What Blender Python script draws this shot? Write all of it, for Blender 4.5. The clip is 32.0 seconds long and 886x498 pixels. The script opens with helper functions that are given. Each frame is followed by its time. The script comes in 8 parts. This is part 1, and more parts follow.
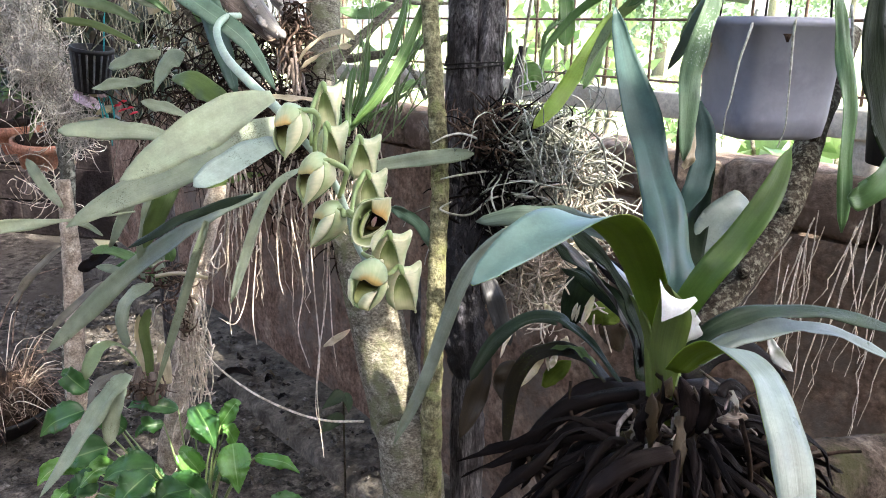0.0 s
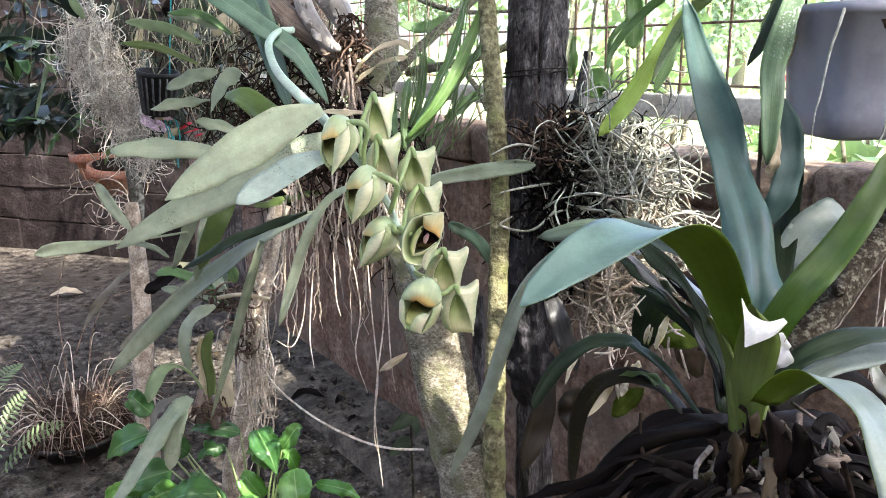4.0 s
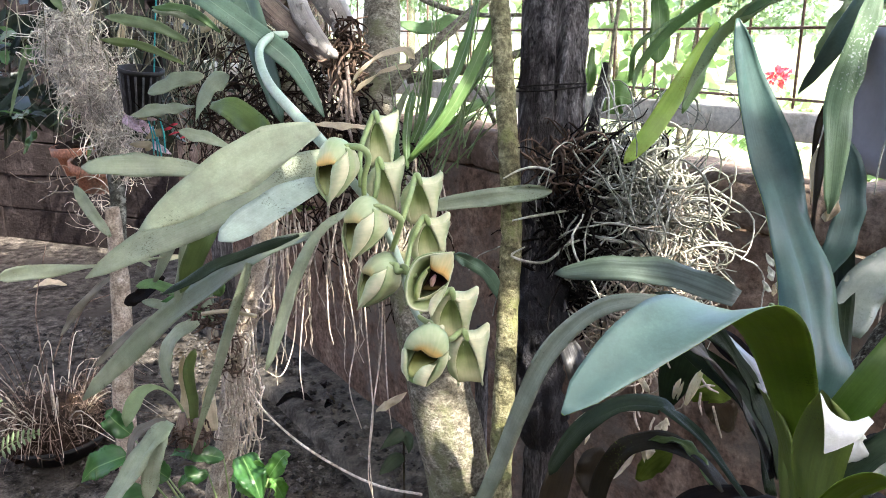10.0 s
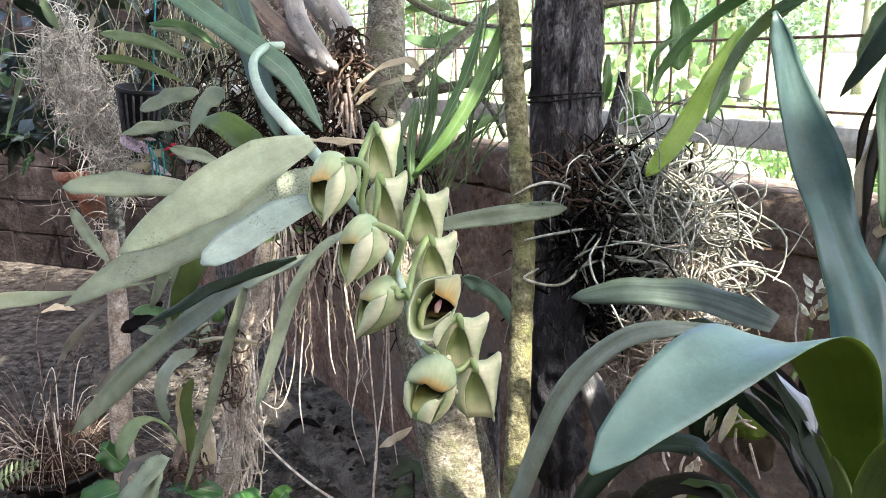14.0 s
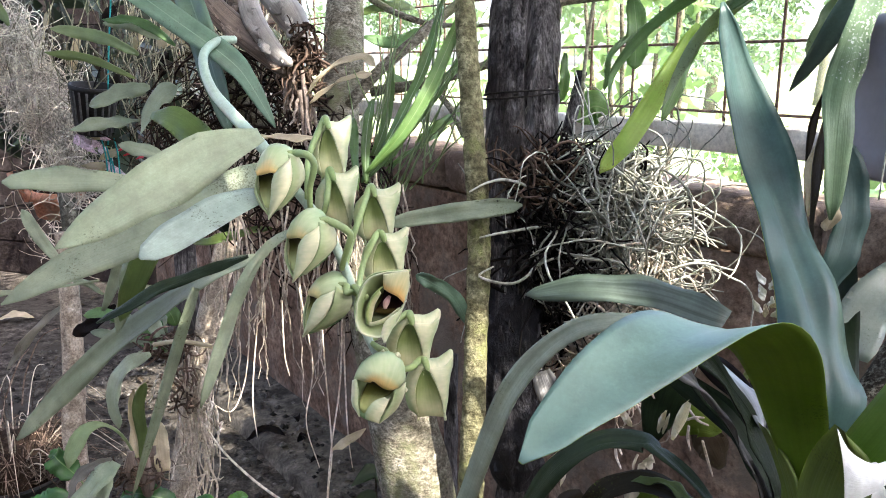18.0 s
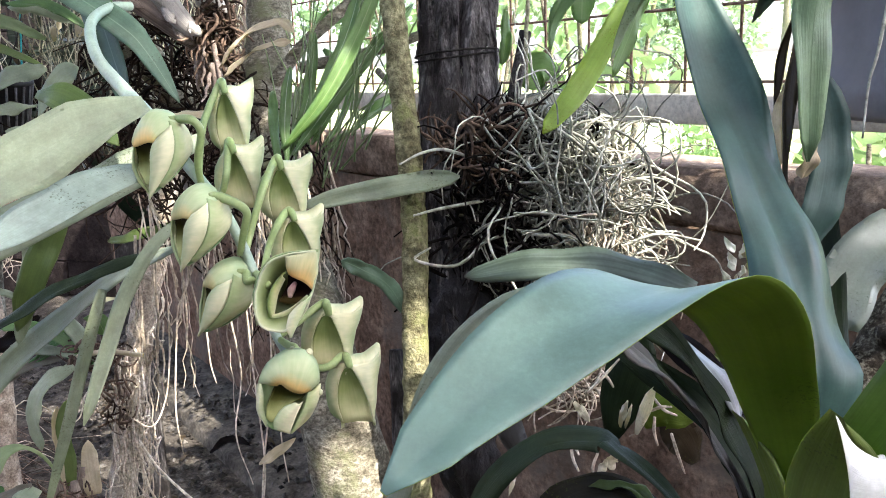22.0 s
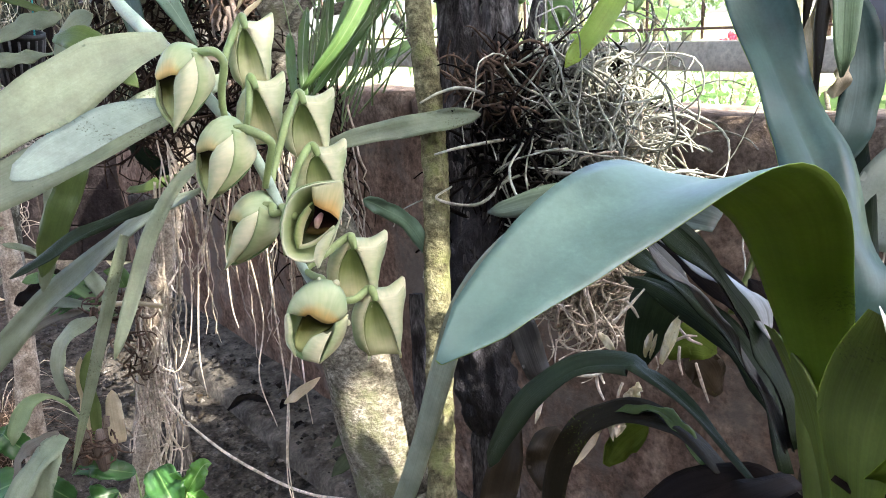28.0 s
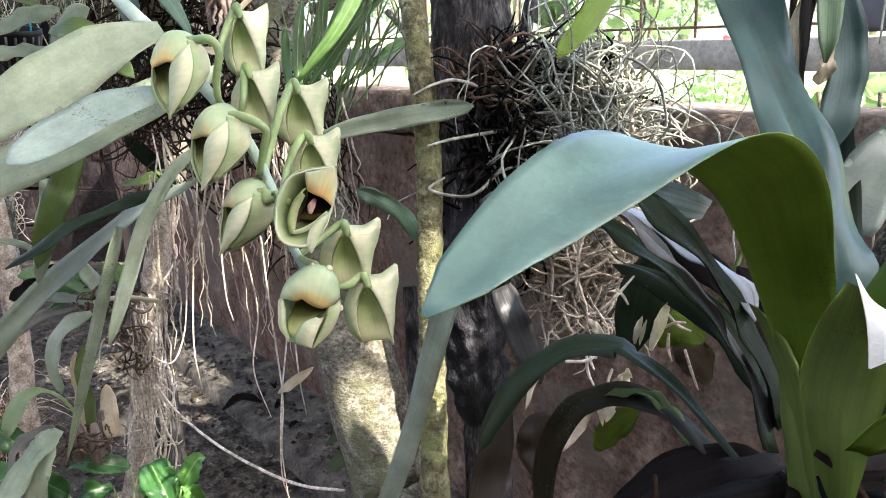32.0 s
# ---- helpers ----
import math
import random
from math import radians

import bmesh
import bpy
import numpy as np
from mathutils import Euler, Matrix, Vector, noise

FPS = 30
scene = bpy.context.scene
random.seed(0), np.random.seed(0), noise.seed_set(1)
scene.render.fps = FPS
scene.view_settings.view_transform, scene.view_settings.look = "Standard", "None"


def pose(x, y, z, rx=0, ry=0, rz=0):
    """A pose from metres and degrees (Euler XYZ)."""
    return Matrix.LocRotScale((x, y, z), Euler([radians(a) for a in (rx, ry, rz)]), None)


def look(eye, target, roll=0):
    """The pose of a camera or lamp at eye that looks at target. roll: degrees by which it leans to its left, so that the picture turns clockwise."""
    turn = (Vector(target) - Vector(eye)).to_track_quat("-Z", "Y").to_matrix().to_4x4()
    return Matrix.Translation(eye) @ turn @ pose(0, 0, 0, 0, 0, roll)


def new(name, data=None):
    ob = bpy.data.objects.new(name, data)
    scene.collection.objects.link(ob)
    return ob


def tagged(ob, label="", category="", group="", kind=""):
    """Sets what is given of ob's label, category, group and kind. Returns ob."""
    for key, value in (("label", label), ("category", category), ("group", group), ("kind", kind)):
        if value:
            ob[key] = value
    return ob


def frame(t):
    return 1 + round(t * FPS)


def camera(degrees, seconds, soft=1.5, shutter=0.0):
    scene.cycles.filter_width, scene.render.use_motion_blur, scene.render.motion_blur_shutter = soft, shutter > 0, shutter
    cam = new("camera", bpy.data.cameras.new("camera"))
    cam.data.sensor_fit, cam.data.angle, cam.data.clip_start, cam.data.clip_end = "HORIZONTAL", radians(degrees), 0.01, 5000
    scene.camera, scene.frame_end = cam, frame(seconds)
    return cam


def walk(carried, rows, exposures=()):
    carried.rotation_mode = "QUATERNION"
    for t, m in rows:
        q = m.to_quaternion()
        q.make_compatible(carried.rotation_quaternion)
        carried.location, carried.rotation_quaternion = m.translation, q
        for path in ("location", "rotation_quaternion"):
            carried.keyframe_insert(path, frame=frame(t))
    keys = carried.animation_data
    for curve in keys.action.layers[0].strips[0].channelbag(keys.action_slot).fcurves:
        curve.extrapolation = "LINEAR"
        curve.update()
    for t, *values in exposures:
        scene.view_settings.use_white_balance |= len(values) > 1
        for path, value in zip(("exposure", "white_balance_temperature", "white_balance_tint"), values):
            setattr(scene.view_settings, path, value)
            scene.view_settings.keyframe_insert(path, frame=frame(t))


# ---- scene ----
cam = camera(59.2, 32.0, 1.0)
METRES, EYE, TILT, LEAN, TURN = 0.85, 1.45, -16.0, -1.0, 0.0
ROWS = [
    (0.0, 0.0, 0.0, 0.0, 0.0, 0.0, -0.0),
    (0.5, 0.007, 0.0305, -0.0044, 1.48, 0.84, 0.03),
    (1.0, 0.0073, 0.0613, -0.0073, 2.7, 1.59, -0.08),
    (1.5, 0.0118, 0.0801, -0.0056, 3.58, 1.97, -0.32),
    (2.0, 0.0075, 0.0889, -0.003, 4.47, 2.05, -0.43),
    (2.5, 0.0045, 0.0839, 0.0057, 5.03, 2.14, -0.41),
    (3.0, 0.0119, 0.0726, 0.0106, 5.38, 2.11, 0.05),
    (3.5, 0.0185, 0.0694, -0.0014, 5.47, 1.84, 0.51),
    (5.5, 0.0235, 0.0752, -0.0006, 5.65, 0.24, 0.57),
    (6.0, 0.0119, 0.0719, 0.0102, 5.81, -0.11, 0.36),
    (6.5, -0.0072, 0.0724, 0.0096, 5.95, -0.41, 0.25),
    (7.0, 0.0057, 0.1546, 0.0129, 5.81, -0.52, -0.08),
    (7.5, 0.0186, 0.1963, 0.0451, 5.79, -0.58, -0.29),
    (8.0, 0.019, 0.2341, 0.0523, 5.83, -0.39, -0.43),
    (8.5, 0.014, 0.2246, 0.0593, 5.73, -0.09, -0.5),
    (9.0, 0.0049, 0.2013, 0.0577, 5.36, 0.13, -0.37),
    (9.5, -0.0011, 0.1867, 0.0564, 5.02, 0.32, -0.28),
    (10.0, -0.0079, 0.1708, 0.0586, 4.83, 0.66, -0.39),
    (10.5, -0.0062, 0.1604, 0.0676, 4.7, 0.94, -0.49),
    (11.0, -0.0034, 0.1637, 0.0723, 4.65, 1.2, -0.66),
    (11.5, 0.0004, 0.1649, 0.0771, 4.79, 1.45, -0.95),
    (12.0, 0.0013, 0.1666, 0.0845, 5.1, 1.61, -0.73),
    (12.5, -0.0011, 0.178, 0.0666, 5.22, 1.79, -0.17),
    (13.0, -0.0046, 0.2158, 0.0472, 5.55, 2.07, 0.18),
    (13.5, -0.0049, 0.2326, 0.0585, 5.79, 2.17, 0.25),
    (15.5, -0.0236, 0.2741, 0.0565, 4.99, 2.71, -0.66),
    (16.0, -0.0087, 0.2646, 0.063, 5.04, 2.94, -0.46),
    (16.5, -0.0061, 0.257, 0.0595, 4.94, 3.13, -0.41),
    (17.0, -0.0012, 0.2577, 0.0501, 4.64, 3.04, -0.42),
    (17.5, 0.0061, 0.2527, 0.0477, 4.26, 2.84, -0.26),
    (18.0, 0.0101, 0.2641, 0.0487, 3.53, 2.81, 0.11),
    (18.5, 0.0211, 0.2839, 0.043, 2.84, 2.83, 0.52),
    (19.0, 0.0336, 0.2959, 0.0463, 2.29, 2.85, 1.02),
    (19.5, 0.0426, 0.297, 0.0448, 1.73, 2.97, 1.53),
    (20.0, 0.0513, 0.3145, 0.041, 1.43, 3.16, 2.08),
    (20.5, 0.0509, 0.3509, 0.0418, 1.4, 3.28, 2.39),
    (21.0, 0.0524, 0.3762, 0.0395, 1.36, 3.39, 2.58),
    (21.5, 0.052, 0.3807, 0.0343, 1.54, 3.15, 2.74),
    (22.0, 0.0503, 0.3792, 0.032, 1.77, 2.71, 2.79),
    (22.5, 0.0411, 0.3799, 0.0243, 2.25, 2.25, 2.89),
    (23.0, 0.0308, 0.3795, 0.0259, 3.13, 1.81, 3.07),
    (23.5, 0.0179, 0.371, 0.0264, 3.87, 1.75, 3.12),
    (24.0, 0.0126, 0.3616, 0.0299, 4.52, 1.76, 3.03),
    (24.5, 0.0118, 0.3603, 0.0298, 4.88, 1.74, 2.84),
    (25.0, 0.0097, 0.3584, 0.0292, 4.97, 1.43, 2.79),
    (25.5, 0.0127, 0.3549, 0.0202, 4.79, 0.92, 2.79),
    (26.0, 0.0239, 0.3608, 0.0107, 4.28, 0.33, 2.78),
    (26.5, 0.0271, 0.3593, 0.0107, 3.68, 0.06, 2.88),
    (28.5, 0.0371, 0.3861, 0.005, 2.21, 0.3, 3.25),
    (29.0, 0.0249, 0.3846, 0.0213, 2.2, 1.09, 2.76),
    (29.5, 0.0163, 0.3739, 0.0329, 2.3, 1.64, 2.52),
    (30.0, 0.0237, 0.3639, 0.0296, 2.39, 1.8, 2.54),
    (30.5, 0.0214, 0.3618, 0.0244, 2.43, 1.67, 2.65),
    (31.0, 0.0269, 0.3574, 0.017, 2.32, 1.33, 2.86),
    (31.5, 0.0356, 0.3623, 0.0053, 2.27, 0.84, 3.05),
    (32.0, 0.0388, 0.3718, -0.0094, 2.2, 0.39, 3.19),
]
walk(cam, [(t, pose(0, 0, EYE, TILT, LEAN, TURN) @ pose(METRES * x, METRES * y, METRES * z, 90 + pitch, roll, yaw)) for t, x, y, z, yaw, pitch, roll in ROWS], [(0.0, 3.36, 6500, 13), (3.0, 3.36, 6500, 13), (6.0, 3.42, 6500, 13), (7.5, 3.42, 6500, 13), (9.5, 3.34, 6500, 13), (12.5, 3.27, 6500, 13), (20.0, 3.26, 6500, 13), (23.0, 3.32, 6500, 13), (32.0, 3.36, 6500, 13)])
SKY, SUN = 0.185, 2.4


# ---- light ----
world = bpy.data.worlds.new("sky")
scene.world = world
world.use_nodes = True
wn = world.node_tree.nodes
sky = wn.new("ShaderNodeTexSky")
sky.sky_type = "NISHITA"
sky.sun_disc = False
sky.sun_elevation = radians(56)
sky.sun_rotation = radians(128)
sky.air_density, sky.dust_density, sky.ozone_density = 0.8, 3.5, 0.4
wn["Background"].inputs["Strength"].default_value = SKY
world.node_tree.links.new(sky.outputs[0], wn["Background"].inputs["Color"])
sun = new("sun", bpy.data.lights.new("sun", "SUN"))
sun.data.energy, sun.data.angle, sun.data.color = SUN, radians(0.5), (1.0, 0.95, 0.86)
SUN_WAY = Vector((0.44, -0.34, 0.83)).normalized()
sun.matrix_world = look((0, 0, 30), Vector((0, 0, 30)) - SUN_WAY)


# ---- materials ----
def nodes_of(name):
    m = bpy.data.materials.new(name)
    m.use_nodes = True
    nt = m.node_tree
    return m, nt, nt.nodes["Principled BSDF"]


def noise_node(nt, vec, scale, detail=4.0, rough=0.6):
    n = nt.nodes.new("ShaderNodeTexNoise")
    n.inputs["Scale"].default_value = scale
    n.inputs["Detail"].default_value = detail
    n.inputs["Roughness"].default_value = rough
    if vec is not None:
        nt.links.new(vec, n.inputs["Vector"])
    return n.outputs["Fac"]


def ramp_node(nt, fac, stops):
    r = nt.nodes.new("ShaderNodeValToRGB")
    els = r.color_ramp.elements
    while len(els) < len(stops):
        els.new(0.5)
    for e, (p, c) in zip(els, stops):
        e.position, e.color = p, (*c, 1) if len(c) == 3 else c
    nt.links.new(fac, r.inputs["Fac"])
    return r.outputs["Color"]


def mix_node(nt, fac, a, b, mode="MIX"):
    n = nt.nodes.new("ShaderNodeMix")
    n.data_type, n.blend_type = "RGBA", mode
    for key, v in ((0, fac), (6, a), (7, b)):
        if isinstance(v, (int, float)):
            n.inputs[key].default_value = v
        elif isinstance(v, tuple):
            n.inputs[key].default_value = (*v, 1)
        else:
            nt.links.new(v, n.inputs[key])
    return n.outputs[2]


def bump_node(nt, bsdf, height, strength, dist):
    b = nt.nodes.new("ShaderNodeBump")
    b.inputs["Strength"].default_value, b.inputs["Distance"].default_value = strength, dist
    nt.links.new(height, b.inputs["Height"])
    nt.links.new(b.outputs["Normal"], bsdf.inputs["Normal"])


def stretched(nt, vec, sx, sy, sz):
    m = nt.nodes.new("ShaderNodeMapping")
    m.inputs["Scale"].default_value = (sx, sy, sz)
    nt.links.new(vec, m.inputs["Vector"])
    return m.outputs["Vector"]


def jitter(nt, col, amount):
    info = nt.nodes.new("ShaderNodeObjectInfo")
    h = nt.nodes.new("ShaderNodeHueSaturation")
    mr = nt.nodes.new("ShaderNodeMapRange")
    mr.inputs["To Min"].default_value, mr.inputs["To Max"].default_value = 1 - amount, 1 + amount
    nt.links.new(info.outputs["Random"], mr.inputs["Value"])
    nt.links.new(mr.outputs[0], h.inputs["Value"])
    nt.links.new(col, h.inputs["Color"])
    return h.outputs["Color"]


def leaf_material(name, a, b, rough=0.42, through_light=0.25, spots=0.0, veins=26.0, rib=None, glow=None, vein_mix=0.35, spot_col=(0.02, 0.02, 0.012), spec=0.4):
    """Waxy leaf: parallel veins along the blade, blotches, dust and specks."""
    m, nt, bs = nodes_of(name)
    tc = nt.nodes.new("ShaderNodeTexCoord")
    uv, ob = tc.outputs["UV"], tc.outputs["Object"]
    vein = noise_node(nt, stretched(nt, uv, veins, 0.8, 1), 1.0, 2.0)
    blotch = noise_node(nt, ob, 38.0, 5.0)
    big = noise_node(nt, ob, 9.0, 3.0)
    col = ramp_node(nt, big, [(0.3, a), (0.72, b)])
    dark = tuple(v * 0.62 for v in a)
    vr = ramp_node(nt, vein, [(0.42, (0, 0, 0)), (0.62, (1, 1, 1))])
    vm = nt.nodes.new("ShaderNodeMath")
    vm.operation = "MULTIPLY"
    vm.inputs[1].default_value = vein_mix
    nt.links.new(vr, vm.inputs[0])
    col = mix_node(nt, vm.outputs[0], col, dark)
    br = ramp_node(nt, blotch, [(0.32, (0.70, 0.70, 0.70)), (0.7, (1.18, 1.18, 1.14))])
    col = mix_node(nt, 1.0, col, br, "MULTIPLY")
    dust = noise_node(nt, ob, 420.0, 3.0, 0.75)
    dr = ramp_node(nt, dust, [(0.3, (0.88, 0.88, 0.87)), (0.55, (1.0, 1.0, 1.0)), (0.74, (1.14, 1.14, 1.13))])
    col = mix_node(nt, 1.0, col, dr, "MULTIPLY")
    if rib:
        sep = nt.nodes.new("ShaderNodeSeparateXYZ")
        nt.links.new(uv, sep.inputs[0])
        rr = ramp_node(nt, sep.outputs["X"], [(0.47, (0, 0, 0)), (0.49, (1, 1, 1)), (0.51, (1, 1, 1)), (0.53, (0, 0, 0))])
        col = mix_node(nt, rr, col, rib)
    if spots:
        sp = noise_node(nt, ob, 520.0, 3.0, 0.6)
        patch = noise_node(nt, ob, 14.0, 2.0)
        mult = nt.nodes.new("ShaderNodeMath")
        mult.operation = "MULTIPLY"
        nt.links.new(sp, mult.inputs[0])
        nt.links.new(patch, mult.inputs[1])
        sf = ramp_node(nt, mult.outputs[0], [(0.40 - 0.07 * spots, (0, 0, 0)), (0.45 - 0.07 * spots, (0.7, 0.7, 0.7))])
        col = mix_node(nt, sf, col, spot_col)
    col = jitter(nt, col, 0.12)
    nt.links.new(col, bs.inputs["Base Color"])
    rg = ramp_node(nt, blotch, [(0.3, (rough - 0.1,) * 3), (0.7, (rough + 0.12,) * 3)])
    nt.links.new(rg, bs.inputs["Roughness"])
    bs.inputs["Specular IOR Level"].default_value = spec
    bump_node(nt, bs, vein, 0.3 * min(1.0, vein_mix / 0.2), 0.002)
    if through_light:
        tr = nt.nodes.new("ShaderNodeBsdfTranslucent")
        tcol = mix_node(nt, 0.6, col, glow or (b[0] * 1.5, b[1] * 1.6, b[2] * 0.6))
        nt.links.new(tcol, tr.inputs["Color"])
        ms = nt.nodes.new("ShaderNodeMixShader")
        ms.inputs[0].default_value = through_light
        nt.links.new(bs.outputs[0], ms.inputs[1])
        nt.links.new(tr.outputs[0], ms.inputs[2])
        nt.links.new(ms.outputs[0], nt.nodes["Material Output"].inputs["Surface"])
    return m


def rough_material(name, stops, scale=20.0, rough=0.85, bump=0.5, dist=0.004, grain=(1, 1, 1), fine=6.0, stain=None, stain_scale=6.0, islands=0.0, spec=0.02, grit=1.0):
    """Bark, soil, plaster, wood: coarse colour noise, fine grain, stains, relief."""
    m, nt, bs = nodes_of(name)
    tc = nt.nodes.new("ShaderNodeTexCoord")
    v = stretched(nt, tc.outputs["Object"], *grain)
    n1 = noise_node(nt, v, scale, 6.0, 0.65)
    n2 = noise_node(nt, v, scale * fine, 4.0, 0.7)
    col = ramp_node(nt, n1, stops)
    g = ramp_node(nt, n2, [(0.32, (0.45, 0.45, 0.45)), (0.68, (1.4, 1.4, 1.4))])
    col = mix_node(nt, grit, col, g, "MULTIPLY")
    if stain:
        s = noise_node(nt, tc.outputs["Object"], stain_scale, 5.0, 0.7)
        sf = ramp_node(nt, s, [(0.5, (0, 0, 0)), (0.62, (0.9, 0.9, 0.9))])
        col = mix_node(nt, sf, col, stain)
    col = jitter(nt, col, 0.1)
    if islands:
        geo = nt.nodes.new("ShaderNodeNewGeometry")
        r = ramp_node(nt, geo.outputs["Random Per Island"], [(0.0, (1 - islands,) * 3), (1.0, (1 + islands,) * 3)])
        col = mix_node(nt, 1.0, col, r, "MULTIPLY")
    nt.links.new(col, bs.inputs["Base Color"])
    bs.inputs["Roughness"].default_value = rough
    bs.inputs["Specular IOR Level"].default_value = spec
    ad = nt.nodes.new("ShaderNodeMath")
    ad.operation = "MULTIPLY_ADD"
    ad.inputs[1].default_value = 0.35
    nt.links.new(n2, ad.inputs[0])
    nt.links.new(n1, ad.inputs[2])
    bump_node(nt, bs, ad.outputs[0], bump, dist)
    return m


def petal_material(name, a, b, base=None, rough=0.4, glow=0.3, patchy=0.0, middle=0.5, spec=0.3):
    """Fleshy petal: colour runs from base to tip, with faint veins."""
    m, nt, bs = nodes_of(name)
    tc = nt.nodes.new("ShaderNodeTexCoord")
    sep = nt.nodes.new("ShaderNodeSeparateXYZ")
    nt.links.new(tc.outputs["UV"], sep.inputs[0])
    n = noise_node(nt, tc.outputs["Object"], 70.0, 4.0)
    vein = noise_node(nt, stretched(nt, tc.outputs["UV"], 12, 1.2, 1), 1.0, 2.0)
    ad = nt.nodes.new("ShaderNodeMath")
    ad.operation = "MULTIPLY_ADD"
    ad.inputs[1].default_value = 0.3
    nt.links.new(n, ad.inputs[0])
    nt.links.new(sep.outputs["Y"], ad.inputs[2])
    stops = [(0.15, base or a), (middle, a), (1.0, b)]
    col = ramp_node(nt, ad.outputs[0], stops)
    vr = ramp_node(nt, vein, [(0.4, (0.91, 0.94, 0.88)), (0.65, (1.03, 1.02, 1.0))])
    col = mix_node(nt, 1.0, col, vr, "MULTIPLY")
    if patchy:
        big = noise_node(nt, tc.outputs["Object"], 38.0, 3.0)
        pr = ramp_node(nt, big, [(0.35, (1 - patchy, 1 - patchy * 0.7, 1 - patchy * 1.1)), (0.65, (1.06, 1.05, 1.04))])
        col = mix_node(nt, 1.0, col, pr, "MULTIPLY")
    nt.links.new(col, bs.inputs["Base Color"])
    bs.inputs["Roughness"].default_value = rough
    bs.inputs["Specular IOR Level"].default_value = spec
    bump_node(nt, bs, vein, 0.08, 0.001)
    tr = nt.nodes.new("ShaderNodeBsdfTranslucent")
    nt.links.new(col, tr.inputs["Color"])
    ms = nt.nodes.new("ShaderNodeMixShader")
    ms.inputs[0].default_value = glow
    nt.links.new(bs.outputs[0], ms.inputs[1])
    nt.links.new(tr.outputs[0], ms.inputs[2])
    nt.links.new(ms.outputs[0], nt.nodes["Material Output"].inputs["Surface"])
    return m


LEAF_PALE = leaf_material("pale_leaf", (0.25, 0.295, 0.188), (0.325, 0.368, 0.245), 0.5, 0.2, 0.05, vein_mix=0.15)
LEAF_BLUE = leaf_material("glaucous_leaf", (0.200, 0.265, 0.220), (0.285, 0.342, 0.290), 0.5, 0.15, 0.08, vein_mix=0.18)
LEAF_GREY = leaf_material("dusty_leaf", (0.160, 0.202, 0.130), (0.275, 0.315, 0.220), 0.48, 0.2, 0.4, vein_mix=0.2)
LEAF_MID = leaf_material("green_leaf", (0.07, 0.15, 0.05), (0.12, 0.22, 0.07), 0.38, 0.25, 0.2)
LEAF_SOFT = leaf_material("soft_green_leaf", (0.15, 0.21, 0.10), (0.23, 0.30, 0.16), 0.45, 0.3, 0.3, vein_mix=0.2)
LEAF_SCALY = leaf_material("scaly_leaf", (0.075, 0.1425, 0.0675), (0.1275, 0.2025, 0.105), 0.45, 0.2, 0.9, spot_col=(0.55, 0.60, 0.52))
LEAF_FOLD = leaf_material("folded_leaf", (0.070, 0.138, 0.088), (0.125, 0.200, 0.138), 0.42, 0.15, 0.1, vein_mix=0.12, rib=(0.15, 0.23, 0.15))
LEAF_OLIVE = leaf_material("olive_leaf", (0.08, 0.13, 0.035), (0.13, 0.18, 0.05), 0.4, 0.3, 0.2)
# Green leaf darkened almost to black: deep shade is part of this colour.
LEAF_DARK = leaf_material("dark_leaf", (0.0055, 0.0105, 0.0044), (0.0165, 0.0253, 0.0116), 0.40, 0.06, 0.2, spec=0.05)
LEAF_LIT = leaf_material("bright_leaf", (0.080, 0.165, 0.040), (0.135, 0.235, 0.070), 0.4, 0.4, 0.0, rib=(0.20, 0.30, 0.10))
LEAF_YELLOW = leaf_material("yellowing_leaf", (0.22, 0.34, 0.06), (0.34, 0.44, 0.09), 0.45, 0.5, 0.5, spot_col=(0.13, 0.045, 0.01))
# One herb leaf in two copies: sun in the first colour, shade in the second.
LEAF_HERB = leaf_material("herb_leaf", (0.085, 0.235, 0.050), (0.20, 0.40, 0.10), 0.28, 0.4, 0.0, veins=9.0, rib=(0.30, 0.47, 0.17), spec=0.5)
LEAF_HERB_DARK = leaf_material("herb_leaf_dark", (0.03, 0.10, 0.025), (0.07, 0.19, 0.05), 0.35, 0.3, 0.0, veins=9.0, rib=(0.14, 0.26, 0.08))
LEAF_STRIPE = leaf_material("striped_leaf", (0.11, 0.20, 0.075), (0.17, 0.27, 0.105), 0.4, 0.4, 0.0, rib=(0.60, 0.68, 0.44))
BROAD_TOP = leaf_material("broad_leaf_top", (0.085, 0.155, 0.122), (0.132, 0.208, 0.168), 0.38, 0.10, 0.0, veins=9.0, vein_mix=0.03, spec=0.45)
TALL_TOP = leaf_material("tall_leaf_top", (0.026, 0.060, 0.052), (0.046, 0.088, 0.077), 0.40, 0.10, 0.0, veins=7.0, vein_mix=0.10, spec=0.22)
BROAD_UNDER = leaf_material("broad_leaf_underside", (0.145, 0.235, 0.030), (0.285, 0.385, 0.062), 0.40, 0.55, 0.1, veins=12.0)
STRAP_PALE = leaf_material("strap_leaf_pale", (0.131, 0.168, 0.136), (0.189, 0.226, 0.184), 0.33, 0.18, 0.05, veins=18.0, vein_mix=0.12)
STRAP_GREY = leaf_material("strap_leaf_grey", (0.190, 0.222, 0.168), (0.290, 0.322, 0.255), 0.45, 0.25, 0.15, spec=0.15)
PLEAT = leaf_material("pleated_leaf", (0.040, 0.062, 0.046), (0.125, 0.165, 0.130), 0.38, 0.12, 0.0, veins=5.0, vein_mix=0.9)
DRY = leaf_material("dry_leaf", (0.42, 0.35, 0.24), (0.55, 0.48, 0.36), 0.7, 0.25, 0.4, spot_col=(0.16, 0.10, 0.05))
